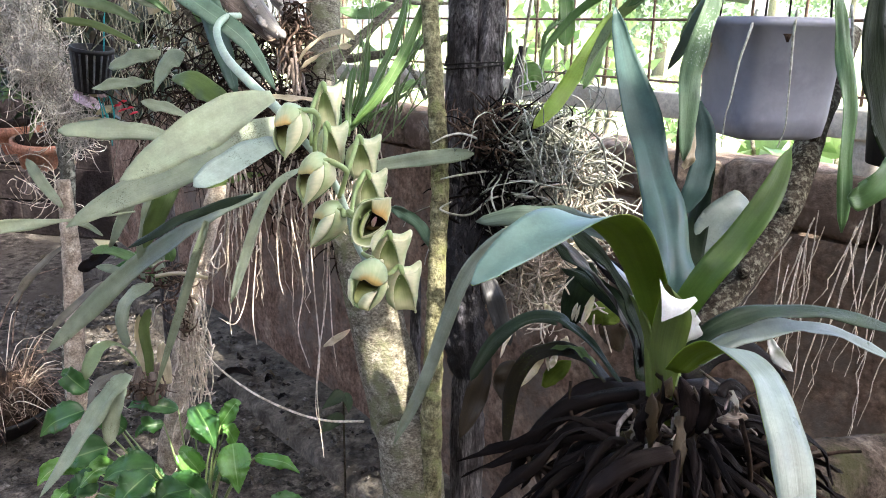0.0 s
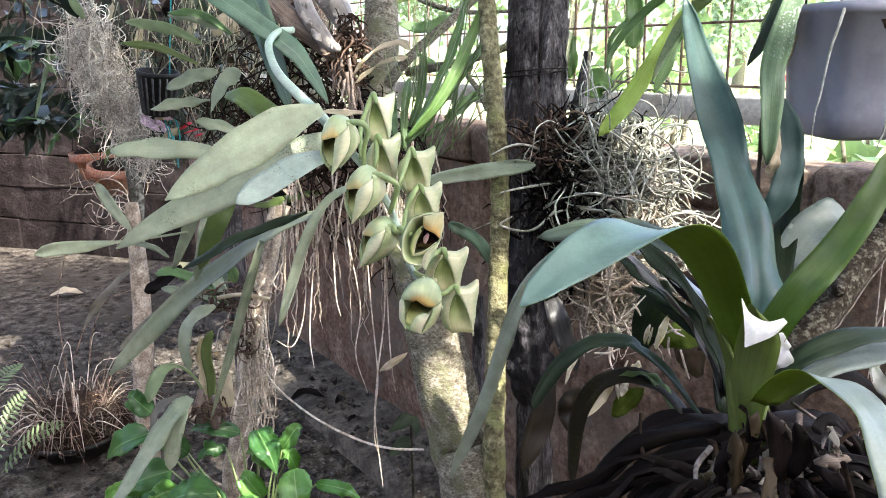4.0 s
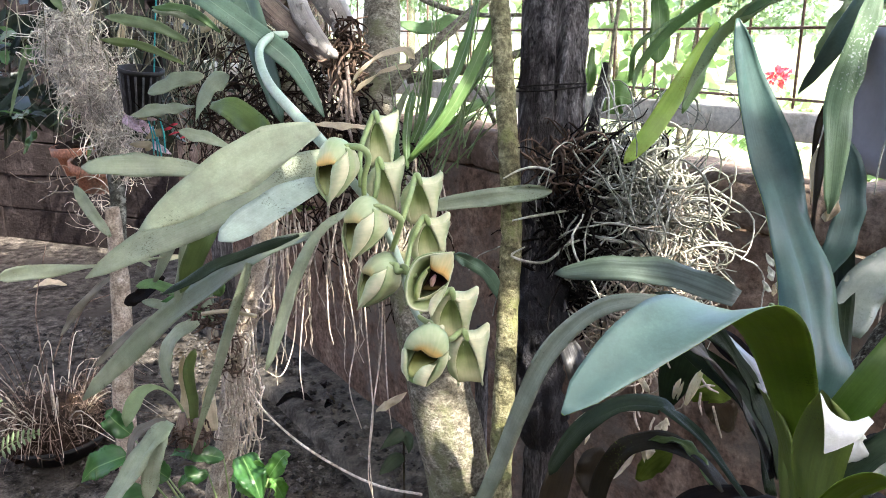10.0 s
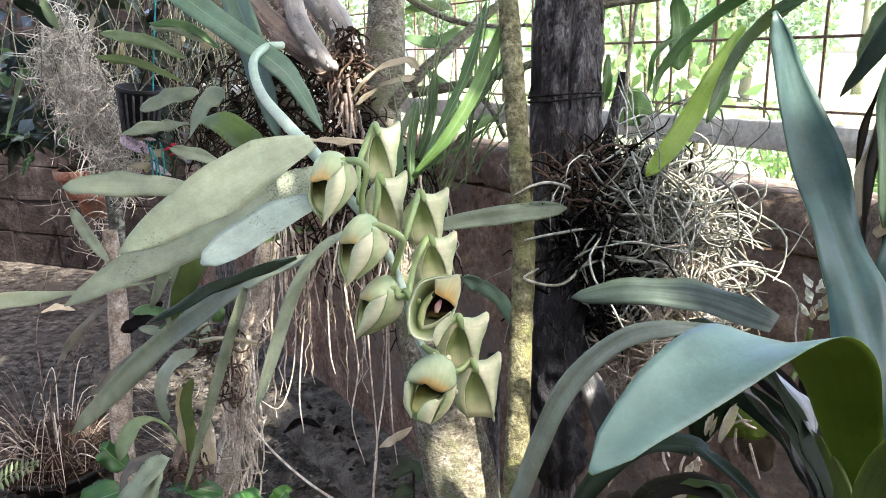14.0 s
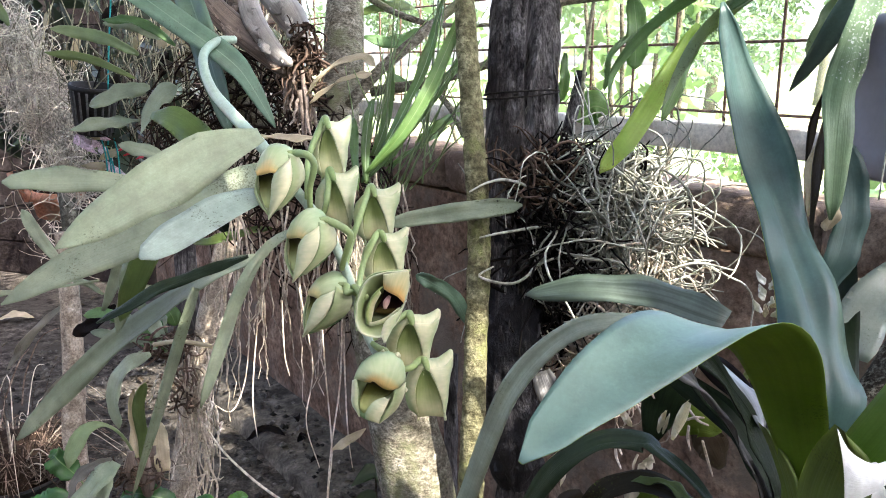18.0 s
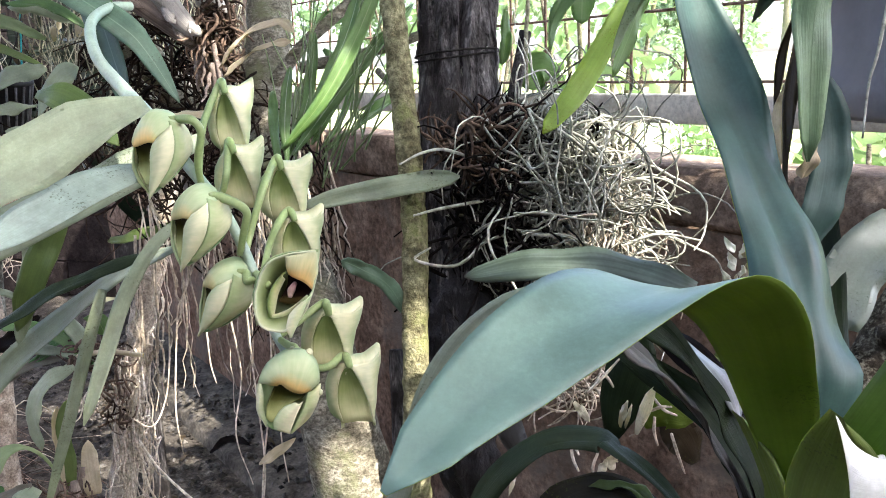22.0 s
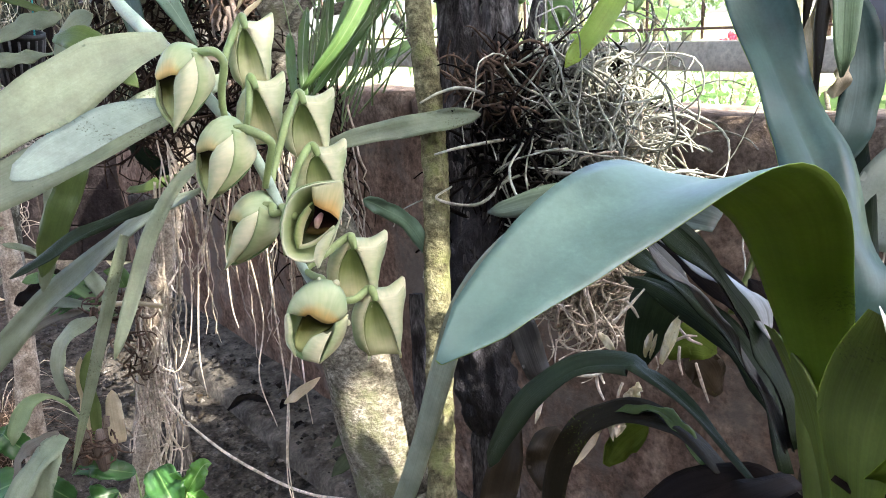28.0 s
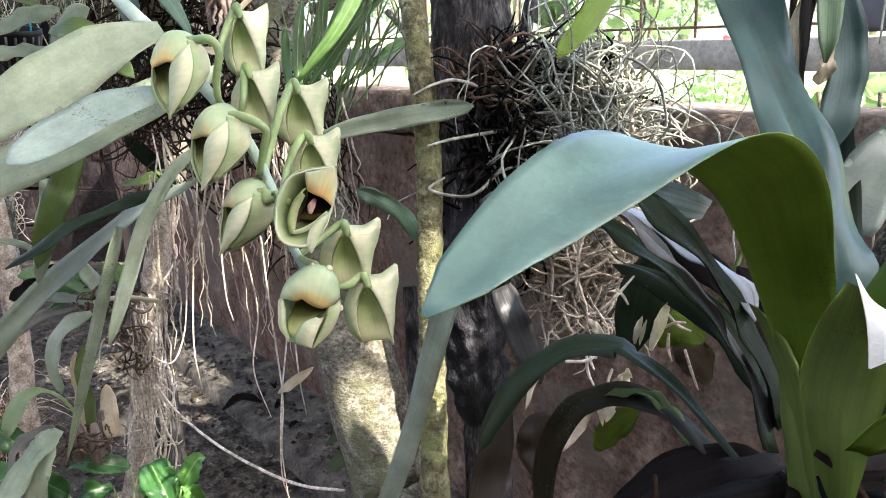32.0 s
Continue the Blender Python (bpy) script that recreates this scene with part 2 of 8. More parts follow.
# Dead leaf taken down to near-black, so its colour holds the shade too.
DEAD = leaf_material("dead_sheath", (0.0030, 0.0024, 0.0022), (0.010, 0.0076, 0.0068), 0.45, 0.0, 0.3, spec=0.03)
SHEATH = leaf_material("stem_sheath", (0.062, 0.092, 0.016), (0.140, 0.185, 0.038), 0.42, 0.25, 0.2, veins=12.0)
PLEAT_PALE = leaf_material("pale_pleated_leaf", (0.10, 0.112, 0.115), (0.36, 0.38, 0.39), 0.38, 0.15, 0.0, veins=5.0, vein_mix=0.9)
# Darkened copy of the dusty leaf, with shade mixed into its green.
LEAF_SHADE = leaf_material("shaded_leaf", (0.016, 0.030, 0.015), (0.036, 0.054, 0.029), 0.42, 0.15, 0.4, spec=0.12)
STRAP_PURPLE = leaf_material("strap_leaf_purple", (0.028, 0.028, 0.026), (0.066, 0.064, 0.064), 0.40, 0.1, 0.3, veins=10.0, vein_mix=0.6, spec=0.3)
LEAF_BACKLIT = leaf_material("backlit_leaf", (0.085, 0.150, 0.030), (0.140, 0.215, 0.050), 0.4, 0.5, 0.0, veins=18.0)
ARCH_BROWN = leaf_material("arched_brown_leaf", (0.012, 0.0105, 0.006), (0.036, 0.030, 0.017), 0.45, 0.25, 0.5, spot_col=(0.10, 0.14, 0.02), spec=0.2)
LEAF_TEAL = leaf_material("dark_green_leaf", (0.016, 0.029, 0.016), (0.034, 0.052, 0.030), 0.42, 0.12, 0.1)
BROWN_LEAF = leaf_material("brown_leaf", (0.0245, 0.0168, 0.0077), (0.0595, 0.042, 0.021), 0.5, 0.3, 0.5, spot_col=(0.10, 0.13, 0.02))
# Purple-brown dead leaf, darkened to deepen the shade at the plant's base.
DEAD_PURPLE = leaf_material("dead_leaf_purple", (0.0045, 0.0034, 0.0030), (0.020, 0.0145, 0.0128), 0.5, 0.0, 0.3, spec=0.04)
WHITE_SHEATH = leaf_material("white_sheath", (0.56, 0.57, 0.59), (0.68, 0.68, 0.69), 0.5, 0.3, 0.0, vein_mix=0.08)

PETAL = petal_material("petal_green", (0.47, 0.505, 0.285), (0.66, 0.635, 0.42), (0.345, 0.42, 0.22), patchy=0.28)
PETAL_BACK = petal_material("petal_back", (0.415, 0.485, 0.255), (0.650, 0.630, 0.415), (0.235, 0.355, 0.17), patchy=0.24)
PETAL_BOWL = petal_material("petal_bowl", (0.30, 0.36, 0.16), (0.05, 0.05, 0.012), (0.66, 0.66, 0.48), patchy=0.2, middle=0.6)
HOLE = petal_material("flower_hole", (0.010, 0.005, 0.004), (0.05, 0.035, 0.012), (0.006, 0.003, 0.003), 0.8, 0.0, middle=0.9, spec=0.0)
PETAL_PALE = petal_material("petal_pale", (0.60, 0.605, 0.395), (0.75, 0.715, 0.52), (0.50, 0.56, 0.355), patchy=0.24)
PETAL_DOME = petal_material("petal_dome", (0.53, 0.565, 0.345), (0.84, 0.62, 0.26), (0.46, 0.55, 0.345), patchy=0.18, middle=0.74)
PETAL_BRIM = petal_material("petal_brim", (0.71, 0.62, 0.32), (0.82, 0.54, 0.20), (0.60, 0.61, 0.39), middle=0.7)
PETAL_THROAT = petal_material("petal_throat", (0.085, 0.085, 0.018), (0.34, 0.36, 0.15), (0.006, 0.003, 0.003), 0.5, 0.1, middle=0.62, spec=0.1)
PETAL_BLUSH = petal_material("petal_blush", (0.51, 0.55, 0.335), (0.74, 0.62, 0.32), (0.45, 0.54, 0.34), patchy=0.24, middle=0.78)
SEPAL_TENT = petal_material("sepal_tent", (0.32, 0.365, 0.145), (0.58, 0.55, 0.33), (0.24, 0.335, 0.12), patchy=0.22, middle=0.6)
COLUMN = petal_material("flower_column", (0.30, 0.16, 0.16), (0.42, 0.28, 0.22), (0.2, 0.1, 0.1))
DRY_GREY = leaf_material("grey_dead_leaf", (0.095, 0.088, 0.068), (0.215, 0.20, 0.160), 0.6, 0.15, 0.6, spot_col=(0.05, 0.042, 0.032))
# Foliage of the far trees, paled so the colour itself carries distance haze.
HAZY_LEAF = leaf_material("hazy_tree_leaf", (0.13, 0.20, 0.13), (0.22, 0.29, 0.20), 0.6, 0.25, 0.0)
# Dry leaf painted extra pale: stands in for sun that does not reach it.
DRY_SUNLIT = leaf_material("sunlit_dry_leaf", (0.58, 0.51, 0.42), (0.78, 0.71, 0.61), 0.7, 0.3, 0.3, spot_col=(0.25, 0.17, 0.11))
MOSSY_LEAF = leaf_material("mossy_leaf", (0.035, 0.055, 0.012), (0.15, 0.21, 0.035), 0.8, 0.3, 0.6, spec=0.05)
STALK = leaf_material("flower_stalk", (0.30, 0.40, 0.31), (0.38, 0.47, 0.37), 0.42, 0.05, 0.0, vein_mix=0.1)
PEDICEL = leaf_material("pedicel", (0.225, 0.310, 0.115), (0.31, 0.385, 0.17), 0.4, 0.1, 0.0, vein_mix=0.1)

BARK = rough_material("grey_bark", [(0.32, (0.085, 0.075, 0.054)), (0.5, (0.165, 0.150, 0.112)), (0.68, (0.29, 0.272, 0.215))], 60, 0.9, 0.7, 0.004, grain=(1, 1, 1.6), fine=4.0, stain=(0.13, 0.138, 0.075), stain_scale=16)
BARK_DARK = rough_material("dark_old_bark", [(0.3, (0.02, 0.016, 0.012)), (0.55, (0.06, 0.048, 0.038)), (0.75, (0.14, 0.12, 0.10))], 26, 0.9, 0.9, 0.008, stain=(0.03, 0.03, 0.015), stain_scale=12)
BARK_MOSSY = rough_material("mossy_bark", [(0.34, (0.070, 0.064, 0.034)), (0.5, (0.155, 0.146, 0.080)), (0.68, (0.30, 0.284, 0.165))], 70, 0.92, 1.0, 0.006, fine=3.0, stain=(0.185, 0.195, 0.082), stain_scale=26)
BARK_SPECK = rough_material("speckled_bark", [(0.3, (0.018, 0.014, 0.010)), (0.55, (0.050, 0.042, 0.031)), (0.75, (0.10, 0.088, 0.068))], 50, 0.95, 0.9, 0.004, stain=(0.17, 0.165, 0.125), stain_scale=150)
BARK_PALE = rough_material("pale_bark", [(0.3, (0.15, 0.115, 0.085)), (0.55, (0.38, 0.32, 0.245)), (0.75, (0.58, 0.52, 0.43))], 45, 0.9, 0.7, 0.004)
BARK_LICHEN = rough_material("lichen_bark", [(0.3, (0.028, 0.026, 0.019)), (0.5, (0.075, 0.072, 0.056)), (0.7, (0.17, 0.17, 0.14))], 55, 0.95, 0.8, 0.004, stain=(0.36, 0.36, 0.29), stain_scale=38)
POSTWOOD = rough_material("weathered_post", [(0.30, (0.010, 0.009, 0.009)), (0.46, (0.062, 0.057, 0.055)), (0.60, (0.125, 0.118, 0.113)), (0.74, (0.27, 0.258, 0.245))], 34, 0.9, 1.0, 0.008, grain=(2.6, 2.6, 0.30), fine=4.0, stain=(0.028, 0.025, 0.024), stain_scale=14)
STICK = rough_material("dry_stick", [(0.35, (0.075, 0.060, 0.050)), (0.65, (0.27, 0.23, 0.20))], 50, 0.85, 0.5, 0.002)
CHAR = rough_material("charred_wood", [(0.35, (0.003, 0.003, 0.004)), (0.62, (0.012, 0.011, 0.013)), (0.84, (0.16, 0.15, 0.17))], 40, 0.6, 1.0, 0.008, grain=(1.4, 1.4, 0.5), spec=0.3)
WIRE = rough_material("dark_wire", [(0.3, (0.01, 0.01, 0.01)), (0.7, (0.04, 0.035, 0.03))], 60, 0.6, 0.2, 0.001)
ROOT_GREY = rough_material("grey_roots", [(0.35, (0.20, 0.205, 0.158)), (0.65, (0.46, 0.46, 0.385))], 30, 0.8, 0.4, 0.001, islands=0.55)
ROOT_TAN = rough_material("tan_roots", [(0.35, (0.36, 0.295, 0.21)), (0.65, (0.70, 0.62, 0.50))], 30, 0.8, 0.4, 0.001, islands=0.4)
ROOT_FINGER = rough_material("finger_roots", [(0.35, (0.15, 0.115, 0.095)), (0.65, (0.36, 0.30, 0.255))], 60, 0.85, 0.4, 0.001)
ROOT_BROWN = rough_material("brown_roots", [(0.35, (0.0091, 0.0063, 0.00455)), (0.65, (0.0406, 0.028, 0.0203))], 30, 0.85, 0.4, 0.001, islands=0.5)
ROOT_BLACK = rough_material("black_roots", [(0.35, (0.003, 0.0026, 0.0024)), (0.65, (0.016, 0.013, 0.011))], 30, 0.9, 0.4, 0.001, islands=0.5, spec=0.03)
STRAND = rough_material("olive_strands", [(0.35, (0.125, 0.12, 0.075)), (0.65, (0.40, 0.375, 0.27))], 30, 0.85, 0.3, 0.001, islands=0.75)
ROOT_RUST = rough_material("rusty_roots", [(0.35, (0.040, 0.026, 0.019)), (0.65, (0.17, 0.12, 0.088))], 30, 0.85, 0.4, 0.001, islands=0.6)
MOSS_TAN = rough_material("hanging_moss", [(0.35, (0.50, 0.455, 0.37)), (0.65, (0.84, 0.78, 0.67))], 30, 0.9, 0.3, 0.001, islands=0.5)
GRASS_DRY = rough_material("dry_grass", [(0.35, (0.016, 0.0105, 0.0085)), (0.65, (0.30, 0.22, 0.165))], 30, 0.9, 0.3, 0.001, islands=0.9)
CANE = leaf_material("papery_cane", (0.115, 0.088, 0.070), (0.28, 0.225, 0.185), 0.6, 0.0, 0.0, veins=30.0, vein_mix=0.8, spec=0.15)
CANE_PALE = leaf_material("pale_papery_cane", (0.25, 0.232, 0.21), (0.46, 0.437, 0.405), 0.6, 0.0, 0.0, veins=30.0, vein_mix=0.6, spec=0.15)
PLASTER = rough_material("brown_plaster", [(0.3, (0.070, 0.047, 0.034)), (0.52, (0.172, 0.120, 0.087)), (0.75, (0.310, 0.238, 0.178))], 9, 0.95, 0.9, 0.012, stain=(0.135, 0.118, 0.096), stain_scale=3.0)
MORTAR = rough_material("brown_mortar", [(0.3, (0.100, 0.074, 0.056)), (0.55, (0.220, 0.170, 0.132)), (0.78, (0.390, 0.318, 0.252))], 14, 0.95, 0.8, 0.008, stain=(0.09, 0.065, 0.05), stain_scale=5)
BLOCK = rough_material("old_block", [(0.3, (0.011, 0.009, 0.0085)), (0.55, (0.027, 0.022, 0.021)), (0.78, (0.056, 0.048, 0.045))], 9, 0.95, 1.0, 0.02, stain=(0.016, 0.013, 0.012), stain_scale=2.5)
JOINT = rough_material("dark_joint", [(0.3, (0.012, 0.010, 0.009)), (0.7, (0.040, 0.033, 0.030))], 20, 0.95, 0.8, 0.01)
FOOTING = rough_material("muddy_concrete", [(0.3, (0.034, 0.030, 0.024)), (0.55, (0.098, 0.089, 0.073)), (0.78, (0.185, 0.170, 0.140))], 18, 0.95, 0.6, 0.006, stain=(0.024, 0.021, 0.018), stain_scale=6, grit=0.6)
RAIL = rough_material("whitewashed_rail", [(0.3, (0.47, 0.43, 0.34)), (0.6, (0.68, 0.635, 0.53)), (0.8, (0.79, 0.75, 0.64))], 16, 0.85, 0.4, 0.003, stain=(0.36, 0.32, 0.24), stain_scale=9, grit=0.5)
RUST = rough_material("rusty_iron", [(0.3, (0.085, 0.052, 0.040)), (0.6, (0.20, 0.135, 0.105)), (0.8, (0.32, 0.25, 0.21))], 60, 0.8, 0.4, 0.001)
SOIL = rough_material("soil", [(0.32, (0.013, 0.0115, 0.0095)), (0.5, (0.062, 0.055, 0.046)), (0.72, (0.165, 0.148, 0.126))], 16, 0.95, 1.0, 0.03, stain=(0.055, 0.049, 0.041), stain_scale=2.0)
STONE = rough_material("gravel_stone", [(0.3, (0.026, 0.024, 0.021)), (0.6, (0.088, 0.082, 0.073)), (0.8, (0.21, 0.195, 0.175))], 20, 0.9, 0.5, 0.004, islands=0.7)
TERRACOTTA = rough_material("terracotta", [(0.3, (0.36, 0.155, 0.09)), (0.55, (0.52, 0.25, 0.16)), (0.8, (0.60, 0.37, 0.27))], 22, 0.9, 0.6, 0.004, stain=(0.30, 0.20, 0.15), stain_scale=14)
PLASTIC = rough_material("grey_plastic", [(0.3, (0.21, 0.2152, 0.252)), (0.7, (0.2625, 0.2677, 0.3045))], 9, 0.5, 0.1, 0.001, fine=10, stain=(0.19, 0.19, 0.225), stain_scale=14, spec=0.5, grit=0.12)
PLASTIC_RIB = rough_material("lighter_plastic_rib", [(0.3, (0.045, 0.046, 0.047)), (0.7, (0.095, 0.096, 0.097))], 9, 0.6, 0.1, 0.001, spec=0.2)
PLASTIC_BLACK = rough_material("black_plastic", [(0.3, (0.009, 0.009, 0.009)), (0.7, (0.024, 0.023, 0.022))], 9, 0.6, 0.1, 0.001, spec=0.2)
COIR = rough_material("potting_fibre", [(0.3, (0.014, 0.0098, 0.007)), (0.7, (0.056, 0.0364, 0.0252))], 60, 0.95, 0.9, 0.006)
LAWN = rough_material("lawn", [(0.3, (0.17, 0.23, 0.10)), (0.6, (0.27, 0.34, 0.16)), (0.8, (0.38, 0.42, 0.22))], 3, 0.95, 0.6, 0.02, stain=(0.34, 0.32, 0.20), stain_scale=0.7)
BUSH = leaf_material("bush_leaf", (0.10, 0.21, 0.055), (0.22, 0.34, 0.12), 0.45, 0.42, 0.0, glow=(0.36, 0.47, 0.22))
FAR_LEAF = leaf_material("far_foliage", (0.05, 0.11, 0.035), (0.10, 0.17, 0.06), 0.6, 0.15, 0.0)
RED = petal_material("red_flower", (0.6, 0.03, 0.05), (0.75, 0.08, 0.12))
PINK = rough_material("pink_label", [(0.3, (0.65, 0.42, 0.48)), (0.7, (0.80, 0.70, 0.74))], 40, 0.6, 0.1, 0.001)
TEAL = rough_material("teal_twine", [(0.3, (0.02, 0.22, 0.22)), (0.7, (0.05, 0.36, 0.34))], 60, 0.7, 0.2, 0.001)


# ---- mesh helpers ----
class Form:
    """Collects vertices, faces, uv and a material slot for each face."""

    def __init__(self):
        self.v, self.f, self.uv, self.slot = [], [], [], []

    def add(self, verts, faces, uvs=None, slot=0):
        o = len(self.v)
        self.v += [tuple(p) for p in verts]
        self.uv += list(uvs) if uvs is not None else [(0.5, 0.5)] * len(verts)
        self.f += [tuple(o + i for i in f) for f in faces]
        self.slot += [slot] * len(faces)

    def mesh(self, name, mats, smooth=True):
        me = bpy.data.meshes.new(name)
        me.from_pydata(self.v, [], self.f)
        for m in mats:
            me.materials.append(m)
        me.polygons.foreach_set("material_index", self.slot)
        me.polygons.foreach_set("use_smooth", [smooth] * len(self.f))
        layer = me.uv_layers.new(name="UVMap")
        idx = np.empty(len(me.loops), dtype=np.int32)
        me.loops.foreach_get("vertex_index", idx)
        layer.data.foreach_set("uv", np.array(self.uv, dtype=np.float32)[idx].ravel())
        me.update()
        return me


def put(name, form, mats, parent=None, label="", smooth=True, kind=""):
    mats = mats if isinstance(mats, (list, tuple)) else [mats]
    ob = new(name, form.mesh(name, mats, smooth))
    if parent is not None:
        ob.parent = parent
    return tagged(ob, label, kind=kind)


def thing(name, label, category, group="", kind=""):
    return tagged(new(name), label, category, group, kind)


def spline(pts, n):
    """Catmull-Rom through the points, n samples."""
    p = np.array([tuple(q) for q in pts], float)
    p = np.vstack([2 * p[0] - p[1], p, 2 * p[-1] - p[-2]])
    out = []
    m = len(p) - 3
    for s in np.linspace(0, m - 1e-9, n):
        i = int(s)
        t = s - i
        a, b, c, d = p[i:i + 4]
        out.append(0.5 * (2 * b + (c - a) * t + (2 * a - 5 * b + 4 * c - d) * t * t + (3 * b - a - 3 * c + d) * t ** 3))
    return np.array(out)


def frames_along(c):
    """Tangents and two side vectors along a line, without sudden turns."""
    t = np.gradient(c, axis=0)
    t /= np.linalg.norm(t, axis=1)[:, None] + 1e-12
    ref = np.array([1.0, 0, 0]) if abs(t[0][0]) < 0.8 else np.array([0, 1.0, 0])
    a = np.cross(t[0], ref)
    a /= np.linalg.norm(a)
    sides = []
    for k in t:
        a = a - k * (a @ k)
        a /= np.linalg.norm(a) + 1e-12
        sides.append(a.copy())
    sides = np.array(sides)
    return t, sides, np.cross(t, sides)


def tube(form, pts, r, n=10, seg=6, lumps=0.0, lump_scale=20.0, cap=True, slot=0):
    """A round rod through the points; r is a number or radii at even steps; lumps roughen it."""
    c = spline(pts, n) if len(pts) != n or n < 4 else np.array([tuple(q) for q in pts], float)
    t, a, b = frames_along(c)
    rr = np.interp(np.linspace(0, 1, len(c)), np.linspace(0, 1, len(r)), r) if isinstance(r, (list, tuple)) else np.full(len(c), r)
    verts, uvs = [], []
    for i in range(len(c)):
        for k in range(seg):
            g = 2 * math.pi * k / seg
            d = a[i] * math.cos(g) + b[i] * math.sin(g)
            q = rr[i]
            if lumps:
                w = c[i] + d * rr[i]
                q *= 1 + lumps * (noise.noise(Vector(w) * lump_scale) + 0.5 * noise.noise(Vector(w) * lump_scale * 2.7))
            verts.append(c[i] + d * q)
            uvs.append((k / seg, i / (len(c) - 1)))
    faces = [(i * seg + k, i * seg + (k + 1) % seg, (i + 1) * seg + (k + 1) % seg, (i + 1) * seg + k) for i in range(len(c) - 1) for k in range(seg)]
    if cap:
        faces += [tuple(range(seg))[::-1], tuple((len(c) - 1) * seg + k for k in range(seg))]
    form.add(verts, faces, uvs, slot)
    return c


SHAPES = {
    "lance": ((0, 0.12, 0.3, 0.55, 0.8, 0.93, 1), (0.28, 0.55, 0.9, 1.0, 0.72, 0.38, 0.03)),
    "strap": ((0, 0.1, 0.4, 0.75, 0.92, 1), (0.7, 0.9, 1.0, 0.85, 0.5, 0.05)),
    "blade": ((0, 0.15, 0.5, 0.8, 0.94, 1), (0.25, 0.7, 1.0, 0.95, 0.62, 0.1)),
    "ovate": ((0, 0.08, 0.3, 0.5, 0.75, 0.92, 1), (0.08, 0.6, 1.0, 0.97, 0.6, 0.2, 0.02)),
    "spoon": ((0, 0.5, 0.7, 0.85, 0.95, 1), (0.12, 0.18, 0.8, 1.0, 0.7, 0.1)),
    "broad": ((0, 0.2, 0.5, 0.7, 0.85, 0.95, 1), (0.7, 0.85, 1.0, 0.92, 0.62, 0.26, 0.02)),
    "even": ((0, 1), (1, 1)),
    "heart": ((0, 0.06, 0.25, 0.5, 0.75, 0.9, 1), (0.2, 0.75, 1.0, 0.82, 0.45, 0.18, 0.02)),
    "arch": ((0, 0.15, 0.3, 0.5, 0.7, 0.85, 0.95, 1), (0.40, 0.55, 0.82, 1.0, 0.94, 0.70, 0.40, 0.05)),
    "tongue": ((0, 0.3, 0.6, 0.85, 0.95, 1), (0.4, 1.0, 0.86, 0.58, 0.32, 0.05)),
}


def blade(form, pts, w, n=(0, -0.9, 0.4), shape="lance", fold=0.12, rows=18, cols=6, thick=0.0009, wave=0.006, bottom=0, curl=0.0, teeth=0.0):
    """A leaf blade along the points: w its full width; n the way its upper face looks, or one for each point."""
    c = spline(pts, rows)
    t = np.gradient(c, axis=0)
    t /= np.linalg.norm(t, axis=1)[:, None] + 1e-12
    ns = np.array([n] * len(pts) if np.ndim(n[0]) == 0 else n, float)
    ns = np.stack([np.interp(np.linspace(0, 1, rows), np.linspace(0, 1, len(ns)), ns[:, k]) for k in range(3)], 1)
    s = np.linspace(0, 1, rows)
    prof = np.interp(s, *SHAPES[shape])
    top, low, uvs = [], [], []
    seed = Vector((c[0][0] * 31, c[0][1] * 17, c[0][2] * 23))
    for i in range(rows):
        side = np.cross(t[i], ns[i])
        side /= np.linalg.norm(side) + 1e-12
        up = np.cross(side, t[i])
        for k in range(cols + 1):
            u = -1 + 2 * k / cols
            h = w / 2 * prof[i] * (1 + teeth * (i % 2))
            e = noise.noise(seed + Vector((u * 0.8, s[i] * 5, 3))) * wave * abs(u) * 2
            p = c[i] + side * u * h * (1 - curl * 0.3 * abs(u)) + up * (fold * abs(u) * h * (1 - curl) + curl * h * u * u + e * prof[i])
            th = thick * (1.5 - abs(u))
            top.append(p + up * th * 0.5)
            low.append(p - up * th * 0.5)
            uvs.append((0.5 + u / 2, s[i]))
    m = cols + 1
    quads = [(i * m + k, i * m + k + 1, (i + 1) * m + k + 1, (i + 1) * m + k) for i in range(rows - 1) for k in range(cols)]
    form.add(top, quads, uvs, 0)
    form.add(low, [q[::-1] for q in quads], uvs, bottom)
    o = len(form.v) - 2 * len(top)
    g = len(top)
    rim = [(i * m, (i + 1) * m) for i in range(rows - 1)] + [((i + 1) * m + cols, i * m + cols) for i in range(rows - 1)]
    rim += [((rows - 1) * m + k, (rows - 1) * m + k + 1) for k in range(cols)] + [(k + 1, k) for k in range(cols)]
    form.f += [(o + a, o + b, o + g + b, o + g + a) for a, b in rim]
    form.slot += [bottom] * len(rim)


def patch(form, upper, lower, rows=12, cols=6, thick=0.0008, bulge=0.003, out=(0, -1, 0.1)):
    """A curved scrap between an upper and a lower edge."""
    a, b = spline(upper, rows), spline(lower, rows)
    o = np.array(out, float)
    front, uvs = [], []
    for i in range(rows):
        for k in range(cols + 1):
            u = k / cols
            front.append(a[i] * (1 - u) + b[i] * u + o * bulge * math.sin(math.pi * u))
            uvs.append((u, i / (rows - 1)))
    m = cols + 1
    quads = [(i * m + k, i * m + k + 1, (i + 1) * m + k + 1, (i + 1) * m + k) for i in range(rows - 1) for k in range(cols)]
    form.add(front, quads, uvs)
    form.add([p - o * thick for p in front], [q[::-1] for q in quads], uvs)


